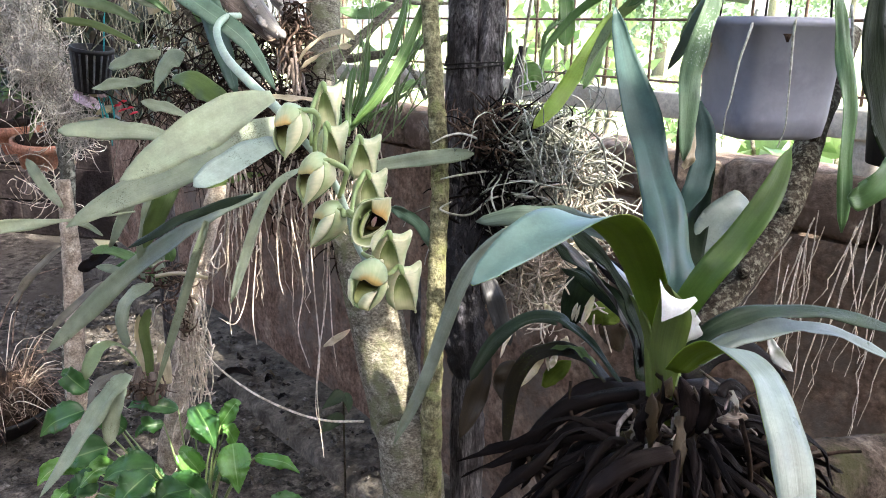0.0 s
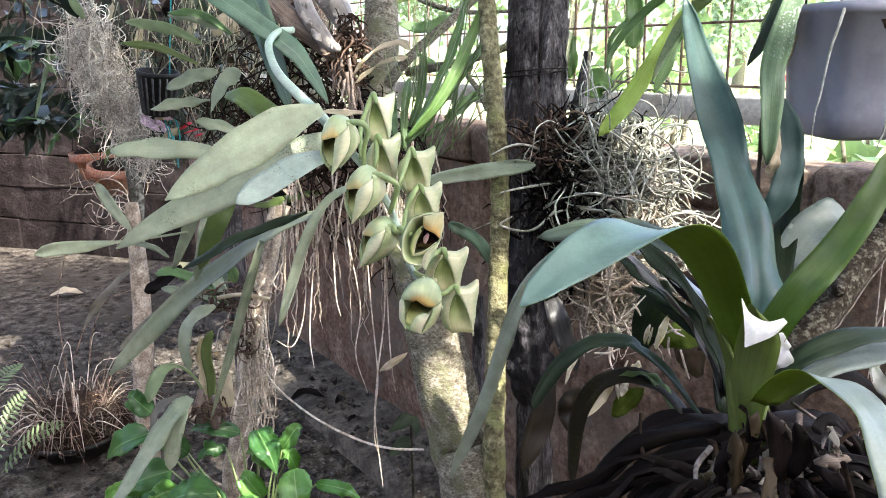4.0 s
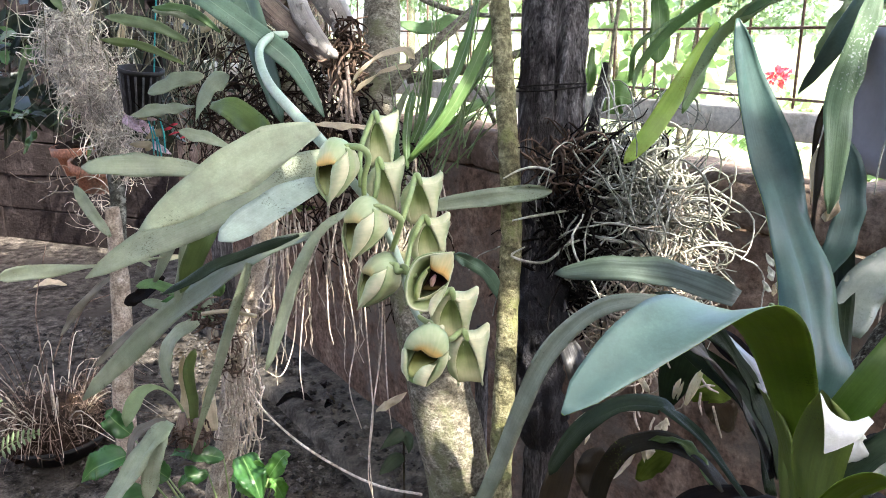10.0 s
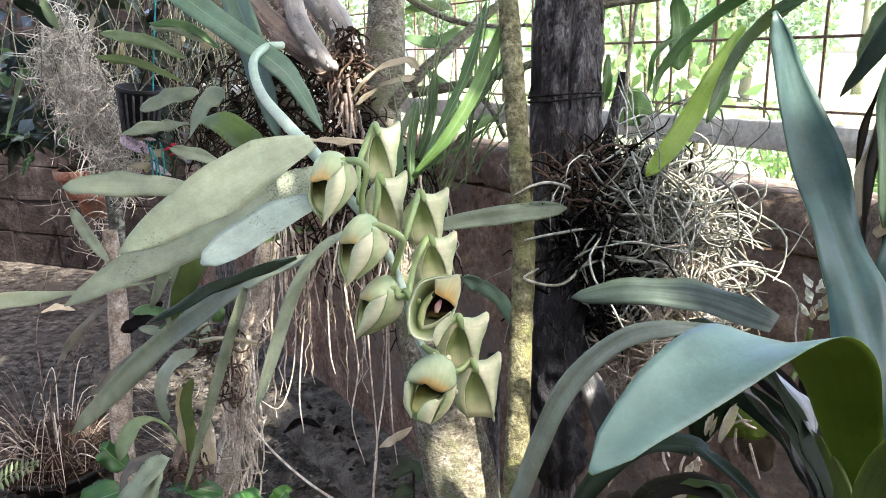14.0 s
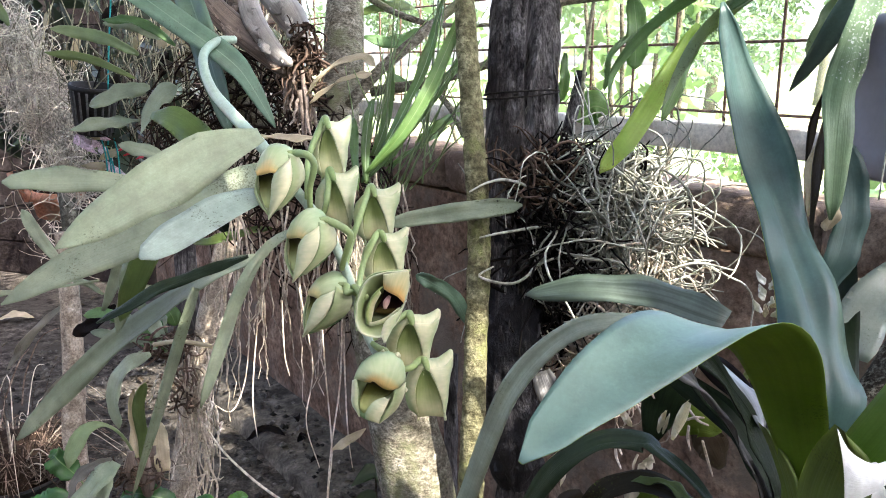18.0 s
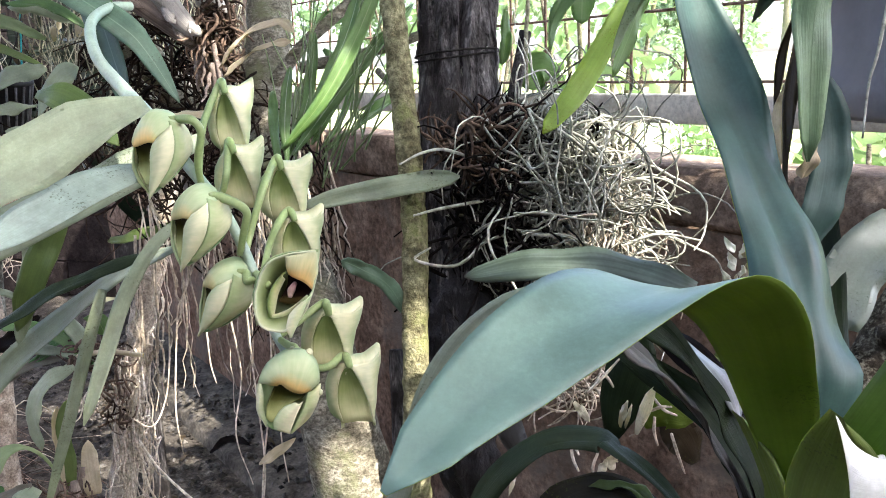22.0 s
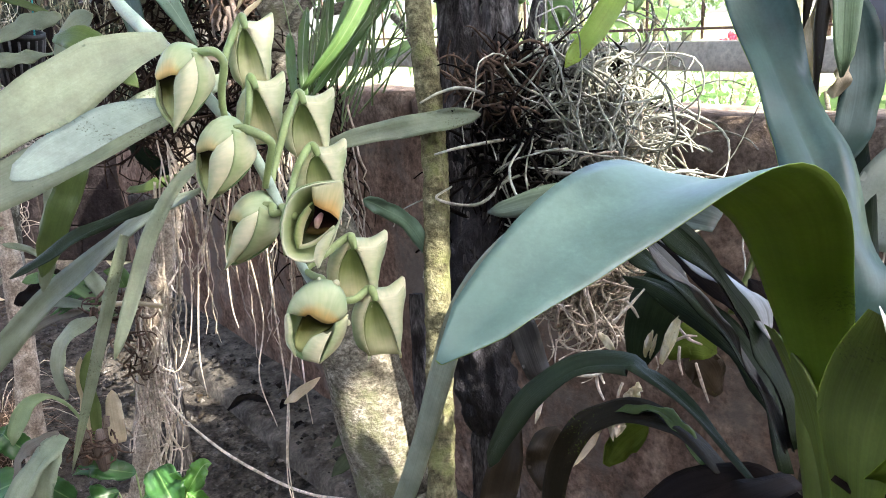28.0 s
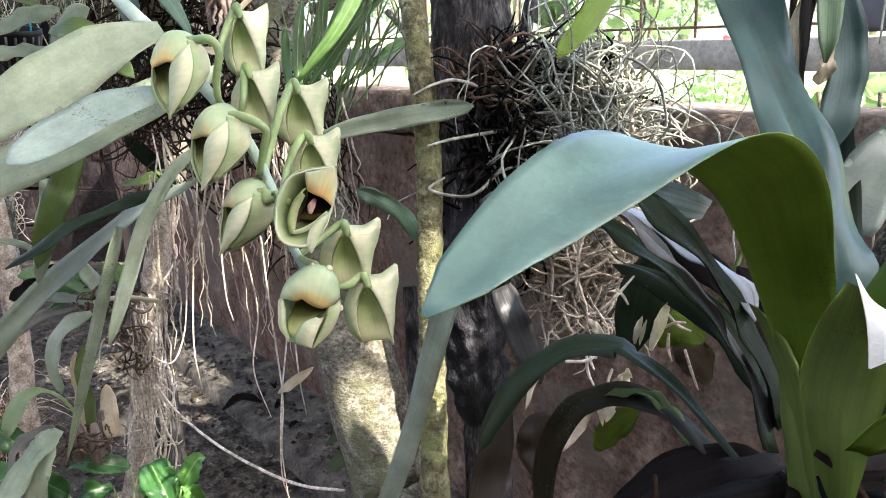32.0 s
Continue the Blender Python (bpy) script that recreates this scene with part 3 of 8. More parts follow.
def leaf(parent, mat, pts, w, n=(0, -0.9, 0.4), shape="lance", label="", name="leaf", **k):
    f = Form()
    mats = mat if isinstance(mat, (list, tuple)) else [mat]
    blade(f, pts, w, n, shape, bottom=len(mats) - 1, **k)
    return put(name, f, mats, parent, label)


def stem(parent, mat, pts, r, label="", name="stem", n=16, seg=8, **k):
    f = Form()
    tube(f, pts, r, n, seg, **k)
    return put(name, f, mat, parent, label)


def tangle(form, rng, centre, size, count, length, r, sag=0.0, curl=1.0, steps=9, seg=4, start=None, way=None, surface=False):
    """Loose curved strands wandering about an ellipsoid of that size."""
    centre, size = np.array(centre, float), np.array(size, float)
    for _ in range(count):
        d = rng.normal(size=3)
        d /= np.linalg.norm(d)
        q = d * (rng.uniform(0.75, 1.0) if surface else rng.uniform(0.1, 1.0) ** 0.45)
        p = centre + q * size if start is None else np.array(start(rng), float)
        v = np.cross(d, rng.normal(size=3)) if way is None else np.array(way(rng), float)
        v /= np.linalg.norm(v) + 1e-9
        L = length * rng.uniform(0.5, 1.4)
        pts = [p]
        turn = rng.normal(size=3) * curl
        for i in range(steps - 1):
            turn = turn * 0.8 + rng.normal(size=3) * curl * 0.6
            v = v + turn * 0.25
            if start is None:
                off = (p - centre) / size
                if off @ off > 1.0:
                    v = v - (off / size) / np.linalg.norm(off / size) * 0.45
            v[2] -= sag
            v /= np.linalg.norm(v)
            p = p + v * L / steps
            pts.append(p)
        k = rng.uniform(0.7, 1.3)
        tube(form, pts, [r * k, r * k, r * k * 0.55], steps, seg, cap=False)


def hanging(form, rng, tops, drop, r, spread=0.03, steps=8, seg=4, wander=0.012):
    """Roots that hang down from the given places."""
    for p in tops:
        p = np.array(p, float)
        L = drop * rng.uniform(0.45, 1.25)
        d = rng.normal(size=2) * spread
        pts = []
        for i in range(steps):
            s = i / (steps - 1)
            pts.append(p + np.array([d[0] * s + rng.normal() * wander * s, d[1] * s + rng.normal() * wander * s, -L * s]))
        k = rng.uniform(0.65, 1.35)
        tube(form, pts, [r * k, r * k, r * k * 0.5], steps, seg, cap=False)


def box_form(form, lo, hi, m=Matrix.Identity(4), rough=0.0, bevel=0.0, slot=0):
    """A block with bevelled long edges, its corners shifted a little."""
    (x0, y0, z0), (x1, y1, z1) = lo, hi
    b = min(bevel, (x1 - x0) / 3, (y1 - y0) / 3, (z1 - z0) / 3) if bevel else 0.0
    ring = [(x0 + b, y0), (x1 - b, y0), (x1, y0 + b), (x1, y1 - b), (x1 - b, y1), (x0 + b, y1), (x0, y1 - b), (x0, y0 + b)] if b else [(x0, y0), (x1, y0), (x1, y1), (x0, y1)]
    k = len(ring)
    cx, cy = (x0 + x1) / 2, (y0 + y1) / 2
    levels = [(z0, 1 if not b else 0), (z0 + b, 1), (z1 - b, 1), (z1, 0)] if b else [(z0, 1), (z1, 1)]
    verts = []
    for z, full in levels:
        for x, y in ring:
            if not full:
                x, y = x + (b if x < cx else -b) * 0.8, y + (b if y < cy else -b) * 0.8
            v = Vector((x, y, z))
            if rough:
                v += Vector((noise.noise(v * 9 + Vector((1, 2, 3))), noise.noise(v * 9 + Vector((7, 2, 3))), noise.noise(v * 9 + Vector((4, 9, 3))))) * rough
            verts.append(m @ v)
    n = len(levels)
    faces = [(i * k + j, i * k + (j + 1) % k, (i + 1) * k + (j + 1) % k, (i + 1) * k + j) for i in range(n - 1) for j in range(k)]
    faces += [tuple(range(k))[::-1], tuple((n - 1) * k + j for j in range(k))]
    form.add(verts, faces, None, slot)


def lathe(form, centre, profile, seg=24, power=2.0, turn=0.0, slot=0, dent=0.0):
    """A pot: profile of (radius, height) outside and inside; power over 2 squares it."""
    c = Vector(centre)
    verts = []
    for r, z in profile:
        for k in range(seg):
            g = 2 * math.pi * k / seg + turn
            cs, sn = math.cos(g - turn), math.sin(g - turn)
            q = r / (abs(cs) ** power + abs(sn) ** power) ** (1 / power)
            q *= 1 + dent * noise.noise(Vector((cs * 2, sn * 2, z * 12)))
            verts.append(c + Vector((math.cos(g) * q, math.sin(g) * q, z)))
    n = len(profile)
    faces = [(i * seg + k, i * seg + (k + 1) % seg, (i + 1) * seg + (k + 1) % seg, (i + 1) * seg + k) for i in range(n - 1) for k in range(seg)]
    faces += [tuple(range(seg))[::-1], tuple((n - 1) * seg + k for k in range(seg))]
    form.add(verts, faces, None, slot)


def foliage(form, rng, centre, size, count, length, wide=0.5, droop=0.3, slot=0, gap=None):
    """Many small folded leaves filling an uneven clump."""
    centre, size = np.array(centre, float), np.array(size, float)
    for _ in range(count):
        d = rng.normal(size=3)
        d /= np.linalg.norm(d)
        rad = rng.uniform(0.25, 1.0) ** 0.5
        rad *= 0.75 + 0.5 * noise.noise(Vector(d * 1.7) + Vector(centre))
        p = centre + d * size * rad
        way = d * 0.6 + rng.normal(size=3) * 0.7
        way[2] -= droop
        way /= np.linalg.norm(way)
        side = np.cross(way, rng.normal(size=3))
        side /= np.linalg.norm(side) + 1e-9
        up = np.cross(side, way)
        L = length * rng.uniform(0.6, 1.3)
        h = L * wide / 2
        q = p + way * L / 2
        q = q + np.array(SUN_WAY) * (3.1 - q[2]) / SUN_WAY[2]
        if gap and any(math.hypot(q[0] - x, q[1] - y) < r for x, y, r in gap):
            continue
        a, b, e = p, p + way * L * 0.45 - up * L * 0.02, p + way * L - up * L * 0.12
        form.add([a, b + side * h + up * h * 0.3, e, b - side * h + up * h * 0.3, b], [(0, 4, 1), (4, 2, 1), (0, 3, 4), (4, 3, 2)], [(0.5, 0), (1, 0.5), (0.5, 1), (0, 0.5), (0.5, 0.5)], slot)


RNG = np.random.default_rng(7)
R3 = np.random.default_rng(33)


# ---- ground, walls, fence ----
A = Vector((0.6236, -0.7817, 0))
N = Vector((0.7817, 0.6236, 0))
WALL = Matrix(((A.x, N.x, 0, -0.173), (A.y, N.y, 0, 2.476), (0, 0, 1, 0), (0, 0, 0, 1)))


def ground():
    f = Form()
    rings = [0.0] + [0.15 * 1.09 ** k for k in range(125)]
    seg = 96
    verts = []
    for i, r in enumerate(rings):
        for k in range(seg):
            g = 2 * math.pi * k / seg
            x, y = -0.4 + r * math.cos(g), 2.2 + r * math.sin(g)
            v = Vector((x, y, 0))
            z = (0.018 * noise.noise(v * 3) + 0.008 * noise.noise(v * 11) + 0.004 * noise.noise(v * 29)) * (1 if r < 30 else 0)
            verts.append((x, y, z))
    faces, slots = [], []
    for i in range(len(rings) - 1):
        for k in range(seg):
            q = (i * seg + k, i * seg + (k + 1) % seg, (i + 1) * seg + (k + 1) % seg, (i + 1) * seg + k)
            c = Vector(verts[q[0]]) - Vector((-0.173, 2.476, 0))
            out = c.dot(N) > 0.1 or rings[i] > 9
            faces.append(q)
            slots.append(1 if out else 0)
    f.add(verts, faces)
    f.slot = slots
    return tagged(put("ground", f, [SOIL, LAWN]), "bare brown soil with gravel, lawn beyond the wall", "ground", kind="structure")


ground()


def garden_wall():
    f = Form()
    n, m = 110, 16
    s0, s1, top = -3.0, 5.0, 1.085
    verts = []
    for i in range(n):
        for j in range(m):
            s, z = s0 + (s1 - s0) * i / (n - 1), top * j / (m - 1)
            p = Vector((s, 0, z))
            verts.append(WALL @ Vector((s, 0.012 * noise.noise(p * 4) + 0.006 * noise.noise(p * 13) - 0.01 * (z < 0.3), z - 0.03 * (j == 0))))
    f.add(verts, [(i * m + j, (i + 1) * m + j, (i + 1) * m + j + 1, i * m + j + 1) for i in range(n - 1) for j in range(m - 1)])
    box_form(f, (s0, 0.02, -0.03), (s1, 0.14, top), WALL)
    wall = tagged(put("wall_right", f, PLASTER), "low garden wall of rough red-brown plastered blocks", "wall", kind="structure")
    # footing along the wall's base
    g = Form()
    k = 70
    verts = []
    for i in range(k):
        s = s0 + (s1 - s0) * i / (k - 1)
        for n_, z in ((0.05, 0.085), (-0.22, 0.06), (-0.26, 0.045), (-0.275, -0.03)):
            p = Vector((s, n_, z))
            verts.append(WALL @ (p + Vector((0, 0.02 * noise.noise(p * 5), 0.012 * noise.noise(p * 7)))))
    g.add(verts, [(i * 4 + j, i * 4 + j + 1, (i + 1) * 4 + j + 1, (i + 1) * 4 + j) for i in range(k - 1) for j in range(3)])
    tagged(put("trim_footing", g, FOOTING), "grey concrete footing strip along the wall", "footing", kind="structure")
    # the lighter top course, block by block
    s = s0
    rng = np.random.default_rng(3)
    while s < 3.2:
        L = rng.uniform(0.24, 0.42)
        f = Form()
        dz = rng.uniform(-0.006, 0.006)
        box_form(f, (s + 0.004, -0.012 + rng.uniform(-0.006, 0.006), top + 0.006), (s + L - 0.004, 0.15, 1.2 + dz), WALL, 0.012, 0.012)
        put("block", f, MORTAR, wall)
        s += L
    return wall


garden_wall()


def back_wall():
    """Block wall across the far end of the bed."""
    o, d = Vector((-1.75, 5.0, 0)), Vector((-0.97, 0.24, 0)).normalized()
    nn = Vector((d.y, -d.x, 0))
    m = Matrix(((d.x, nn.x, 0, o.x), (d.y, nn.y, 0, o.y), (0, 0, 1, 0), (0, 0, 0, 1)))
    f = Form()
    box_form(f, (-0.6, 0.03, -0.05), (4.2, 0.2, 2.4), m)
    wall = tagged(put("wall_back", f, JOINT), "old dark wall of large mortared blocks", "wall", kind="structure")
    rng = np.random.default_rng(5)
    for j in range(10):
        z = 0.24 * j
        s = -0.6 + (0.2 if j % 2 else 0.0)
        while s < 4.2:
            b = Form()
            L = rng.uniform(0.28, 0.5)
            box_form(b, (s + 0.0015, rng.uniform(-0.006, 0.006), z + rng.uniform(0.0005, 0.003)), (s + L - 0.0015, 0.06, z + rng.uniform(0.236, 0.2395)), m, 0.022, 0.004)
            put("block", b, BLOCK, wall, smooth=False)
            s += L


back_wall()


def fence():
    top = thing("fence", "rusty iron mesh on a whitewashed rail above the wall", "fence")
    f = Form()
    box_form(f, (-2.6, 0.03, 1.266), (3.0, 0.07, 1.319), WALL, 0.002, 0.003)
    put("rail", f, RAIL, top, "weathered whitewashed wooden rail")
    for s in (-1.95, -0.55, 0.155, 1.40, 2.4):
        f = Form()
        box_form(f, (s, 0.045, 1.19), (s + 0.05, 0.095, 1.267), WALL, 0.002, 0.006)
        put("post", f, RAIL, top)
    for k in range(44):
        s = -2.5 + 0.118 * k
        f = Form()
        tube(f, [WALL @ Vector((s + 0.004 * math.sin(k * 3.1), 0.08, z)) for z in (1.321, 1.5, 1.9, 2.4)], 0.0031, 5, 5)
        put("bar", f, RUST, top)
    for k in range(8):
        z = 1.338 + 0.131 * k
        f = Form()
        tube(f, [WALL @ Vector((s, 0.074, z + 0.003 * math.sin(s * 4 + k))) for s in (-2.6, -1, 0.5, 1.5, 3.0)], 0.0031, 12, 5)
        put("bar", f, RUST, top)


fence()


# ---- trees and posts ----
def tree(name, label, pts, r, mat, lumps=0.10, lump_scale=22, seg=18, n=46, foot=(0.02, 0.0), head=None):
    base = Vector(pts[-1])
    pts = list(pts)
    pts.append((base.x + foot[0], base.y + foot[1], -0.04))
    if head:
        pts.insert(0, head)
    t = thing(name, label, "tree")
    f = Form()
    tube(f, pts, r, n, seg, lumps, lump_scale)
    put("trunk", f, mat, t)
    return t


main_tree = tree("tree", "leaning grey-barked tree trunk carrying the flowering orchid", [(-0.217, 1.498, 1.568), (-0.207, 1.395, 1.427), (-0.205, 1.331, 1.348), (-0.165, 1.216, 1.231), (-0.116, 1.106, 1.122), (-0.082, 1.039, 1.022), (-0.052, 1.000, 0.909), (-0.033, 0.977, 0.821)], [0.029, 0.029, 0.030, 0.034, 0.037, 0.040, 0.042, 0.047], BARK, foot=(0.06, -0.02), head=(-0.238, 1.831, 2.218))
mossy_tree = tree("tree", "slim straight trunk with yellow-green lichen", [(-0.021, 1.146, 1.513), (-0.012, 1.093, 1.400), (-0.001, 1.044, 1.262), (-0.003, 1.003, 1.125), (-0.006, 0.972, 0.982), (-0.007, 0.953, 0.845)], [0.0115, 0.012, 0.0122, 0.0125, 0.014, 0.018], BARK_MOSSY, 0.16, 75, 18, 110, (0.0, 0.02), head=(-0.044, 1.349, 1.932))
root_tree = tree("tree", "thin pale trunk wrapped in aerial roots", [(-0.427, 1.529, 1.173), (-0.451, 1.528, 1.106), (-0.490, 1.529, 0.977), (-0.528, 1.521, 0.819), (-0.551, 1.491, 0.652), (-0.568, 1.464, 0.492)], [0.018, 0.019, 0.021, 0.022, 0.024, 0.03], BARK_PALE, 0.16, 40, 14, 44, (-0.01, 0.02), head=(-0.370, 1.534, 1.387))
left_tree = tree("tree", "thin crooked grey trunk hung with moss", [(-0.953, 1.835, 1.579), (-0.926, 1.788, 1.408), (-0.885, 1.759, 1.260), (-0.844, 1.745, 1.160), (-0.846, 1.724, 0.979), (-0.858, 1.709, 0.790), (-0.867, 1.693, 0.592)], [0.014, 0.015, 0.016, 0.016, 0.017, 0.019], BARK_LICHEN, 0.2, 35, 12, 40, (0.01, 0.03), head=(-1.038, 2.040, 2.135))


def cracked(form, pts, r, rings, seg, cracks, rough=0.05, scale=30.0, flat=0.8):
    """A weathered shaft: deep wandering vertical cracks, knots and flaking."""
    c = spline(pts, rings)
    rr = np.interp(np.linspace(0, 1, rings), np.linspace(0, 1, len(r)), r)
    verts, uvs = [], []
    for i in range(rings):
        for k in range(seg):
            g = 2 * math.pi * k / seg
            d = Vector((math.cos(g), math.sin(g) * flat, 0))
            p = Vector(c[i])
            q = 1 + rough * noise.noise(Vector((d.x * 0.03, d.y * 0.03, p.z * 0.35)) * scale * 3) + rough * 0.7 * noise.noise((p + d * 0.04) * scale * 2.2)
            for ang, deep, wide in cracks:
                a_ = ang + 0.18 * noise.noise(Vector((ang * 5, 0, p.z * 6)))
                e = (g - a_ + math.pi) % (2 * math.pi) - math.pi
                q -= deep * math.exp(-(e / wide) ** 2) * (0.6 + 0.8 * abs(noise.noise(Vector((ang * 9, 2, p.z * 9)))))
            verts.append(p + d * rr[i] * q)
            uvs.append((k / seg, i / rings))
    faces = [(i * seg + k, i * seg + (k + 1) % seg, (i + 1) * seg + (k + 1) % seg, (i + 1) * seg + k) for i in range(rings - 1) for k in range(seg)]
    faces += [tuple(range(seg)), tuple((rings - 1) * seg + k for k in range(seg))[::-1]]
    form.add(verts, faces, uvs)


def old_post():
    p = thing("wooden_post", "dark weathered split wooden post with a charred foot", "post")
    a = [(0.056, 1.336, 1.854), (0.050, 1.185, 1.514), (0.045, 1.133, 1.390), (0.040, 1.099, 1.275), (0.037, 1.067, 1.167), (0.036, 1.042, 1.081), (0.041, 1.026, 1.007), (0.043, 1.020, 0.968)]
    f = Form()
    cracked(f, a[:5], [0.040, 0.041, 0.040, 0.036, 0.030], 130, 56, [(-1.42, 0.62, 0.085), (-2.1, 0.14, 0.07), (-0.9, 0.16, 0.06), (-2.6, 0.12, 0.08), (-0.4, 0.14, 0.08), (1.2, 0.3, 0.1), (-1.2, 0.12, 0.04), (-1.75, 0.13, 0.05), (-0.65, 0.1, 0.04), (-2.35, 0.12, 0.05)])
    put("shaft", f, POSTWOOD, p)
    f = Form()
    cracked(f, a[3:], [0.030, 0.034, 0.033, 0.031, 0.014], 90, 44, [(-1.5, 0.3, 0.12), (-0.8, 0.2, 0.1), (-2.2, 0.2, 0.1)], 0.28, 40)
    put("charred_foot", f, CHAR, p, "charred black flaking wood")
    f = Form()
    e = a[-2]
    cracked(f, [(e[0], e[1] + 0.012, e[2] + 0.04), (e[0] + 0.005, e[1] + 0.014, e[2] - 0.15), (e[0] + 0.01, e[1] + 0.02, 0.3), (e[0] + 0.01, e[1] + 0.02, -0.03)], [0.018, 0.024, 0.028, 0.032], 60, 28, [(-1.3, 0.3, 0.12), (-2.2, 0.2, 0.1)], 0.2)
    put("lower_stake", f, POSTWOOD, p, "worn lower stake")
    f = Form()
    w = (0.045, 1.134, 1.395)
    for dz in (0, 0.003):
        ring = [(w[0] + 0.0425 * math.cos(g), w[1] + 0.035 * math.sin(g), w[2] + dz + 0.004 * math.cos(g + dz * 300)) for g in np.linspace(0, 2 * math.pi, 25)]
        tube(f, ring, 0.0011, 25, 5)
    put("wire", f, WIRE, p, "twisted binding wire")
    # slivers of splitting wood
    rng = np.random.default_rng(17)
    line = spline(a[:6], 60)
    for k in range(46):
        i = int(rng.integers(12, 58))
        g = rng.uniform(-2.9, -0.2)
        r0 = 0.043 if i < 40 else 0.037
        b = Vector(line[i]) + Vector((math.cos(g) * r0, math.sin(g) * r0 * 0.8, 0))
        L = rng.uniform(0.03, 0.10)
        o = Vector((math.cos(g), math.sin(g) * 0.8, 0))
        leaf(p, POSTWOOD, [b, b - Vector((0, 0, L * 0.5)) + o * 0.001, b - Vector((0, 0, L)) + o * rng.uniform(0.0, 0.008)], rng.uniform(0.004, 0.011), o, "lance", name="sliver", rows=6, cols=2, thick=0.002)


old_post()


# ---- flowering orchid on the leaning tree ----
orchid = thing("orchid", "flowering orchid with dusty green leaves and pale green hooded flowers", "orchid")
stem(orchid, STALK, [(-0.286, 1.145, 1.458), (-0.300, 1.122, 1.455), (-0.303, 1.085, 1.438), (-0.280, 1.037, 1.407), (-0.242, 0.991, 1.380), (-0.199, 0.940, 1.354), (-0.161, 0.899, 1.323), (-0.127, 0.871, 1.289), (-0.106, 0.852, 1.252), (-0.093, 0.838, 1.216), (-0.080, 0.827, 1.194)], [0.0045, 0.0048, 0.005, 0.0055, 0.006, 0.006, 0.0045, 0.004, 0.0038, 0.0034, 0.003], "pale blue-green flower stalk", "flower_stalk", 60, 10)
leaf(orchid, LEAF_PALE, [(-0.198, 0.929, 1.367), (-0.241, 0.898, 1.348), (-0.289, 0.863, 1.318), (-0.349, 0.836, 1.281)], 0.050, (0.1, -0.9, 0.45), label="pale olive leaf")
leaf(orchid, LEAF_BLUE, [(-0.180, 0.886, 1.323), (-0.197, 0.842, 1.320), (-0.223, 0.804, 1.306), (-0.249, 0.775, 1.289)], 0.030, (0.1, -0.8, 0.6), "blade", label="glaucous blue-grey leaf", wave=0.002)
leaf(orchid, LEAF_GREY, [(-0.190, 1.040, 1.330), (-0.241, 1.012, 1.311), (-0.298, 0.977, 1.281), (-0.378, 0.938, 1.247), (-0.445, 0.900, 1.211)], 0.050, (0.1, -0.8, 0.6))
leaf(orchid, LEAF_GREY, [(-0.241, 1.081, 1.220), (-0.328, 1.122, 1.178), (-0.413, 1.159, 1.120), (-0.532, 1.183, 1.027), (-0.640, 1.184, 0.923)], 0.036, (0.35, -0.55, 0.75), "blade", label="long dusty leaf with dark specks")
leaf(orchid, LEAF_PALE, [(-0.174, 0.987, 1.273), (-0.197, 0.930, 1.263), (-0.214, 0.886, 1.227), (-0.227, 0.862, 1.182), (-0.237, 0.838, 1.141)], 0.012, (0.5, -0.8, 0.3), "blade")
leaf(orchid, LEAF_GREY, [(-0.350, 1.030, 1.301), (-0.392, 1.008, 1.312), (-0.437, 0.994, 1.315), (-0.480, 0.979, 1.315)], 0.028, (0, -0.8, 0.6), "blade")
leaf(orchid, LEAF_GREY, [(-0.102, 1.024, 1.266), (-0.059, 1.021, 1.275), (-0.003, 1.023, 1.283), (0.044, 1.024, 1.288)], 0.021, (0, -0.92, 0.3), "blade")
leaf(orchid, LEAF_PALE, [(-0.400, 0.998, 1.208), (-0.457, 0.990, 1.200), (-0.522, 0.982, 1.194), (-0.595, 0.971, 1.184)], 0.019, (0, -0.8, 0.6), "spoon")
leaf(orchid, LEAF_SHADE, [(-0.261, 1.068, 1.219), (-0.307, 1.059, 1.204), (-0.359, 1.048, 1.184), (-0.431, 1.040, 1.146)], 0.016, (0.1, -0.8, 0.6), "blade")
leaf(orchid, LEAF_FOLD, [(-0.479, 1.173, 1.570), (-0.427, 1.157, 1.530), (-0.361, 1.136, 1.486), (-0.287, 1.115, 1.437), (-0.260, 1.105, 1.410), (-0.230, 1.095, 1.361)], 0.033, (0.4, -0.8, 0.3), "tongue", "grey-green folded strap leaf", fold=0.25, rows=26)
leaf(orchid, LEAF_FOLD, [(-0.374, 1.212, 1.563), (-0.356, 1.192, 1.519), (-0.328, 1.159, 1.462), (-0.307, 1.136, 1.407), (-0.288, 1.118, 1.349)], 0.036, (-0.2, -0.9, 0.2), "strap", fold=0.3)
leaf(orchid, LEAF_MID, [(-0.269, 1.187, 1.549), (-0.240, 1.185, 1.534), (-0.217, 1.185, 1.526)], 0.03, (0, -0.9, 0.3), "ovate")
leaf(orchid, LEAF_OLIVE, [(-0.201, 1.217, 1.563), (-0.210, 1.210, 1.538), (-0.226, 1.203, 1.516)], 0.024, (0, -0.9, 0.3), "ovate")
leaf(orchid, LEAF_OLIVE, [(-0.369, 1.092, 1.375), (-0.336, 1.073, 1.373), (-0.300, 1.050, 1.353), (-0.265, 1.025, 1.327)], 0.034, (0.2, -0.85, 0.45))
leaf(orchid, LEAF_GREY, [(-0.441, 1.259, 1.400), (-0.475, 1.254, 1.395), (-0.519, 1.244, 1.377)], 0.026, (0, -0.85, 0.5), "blade")
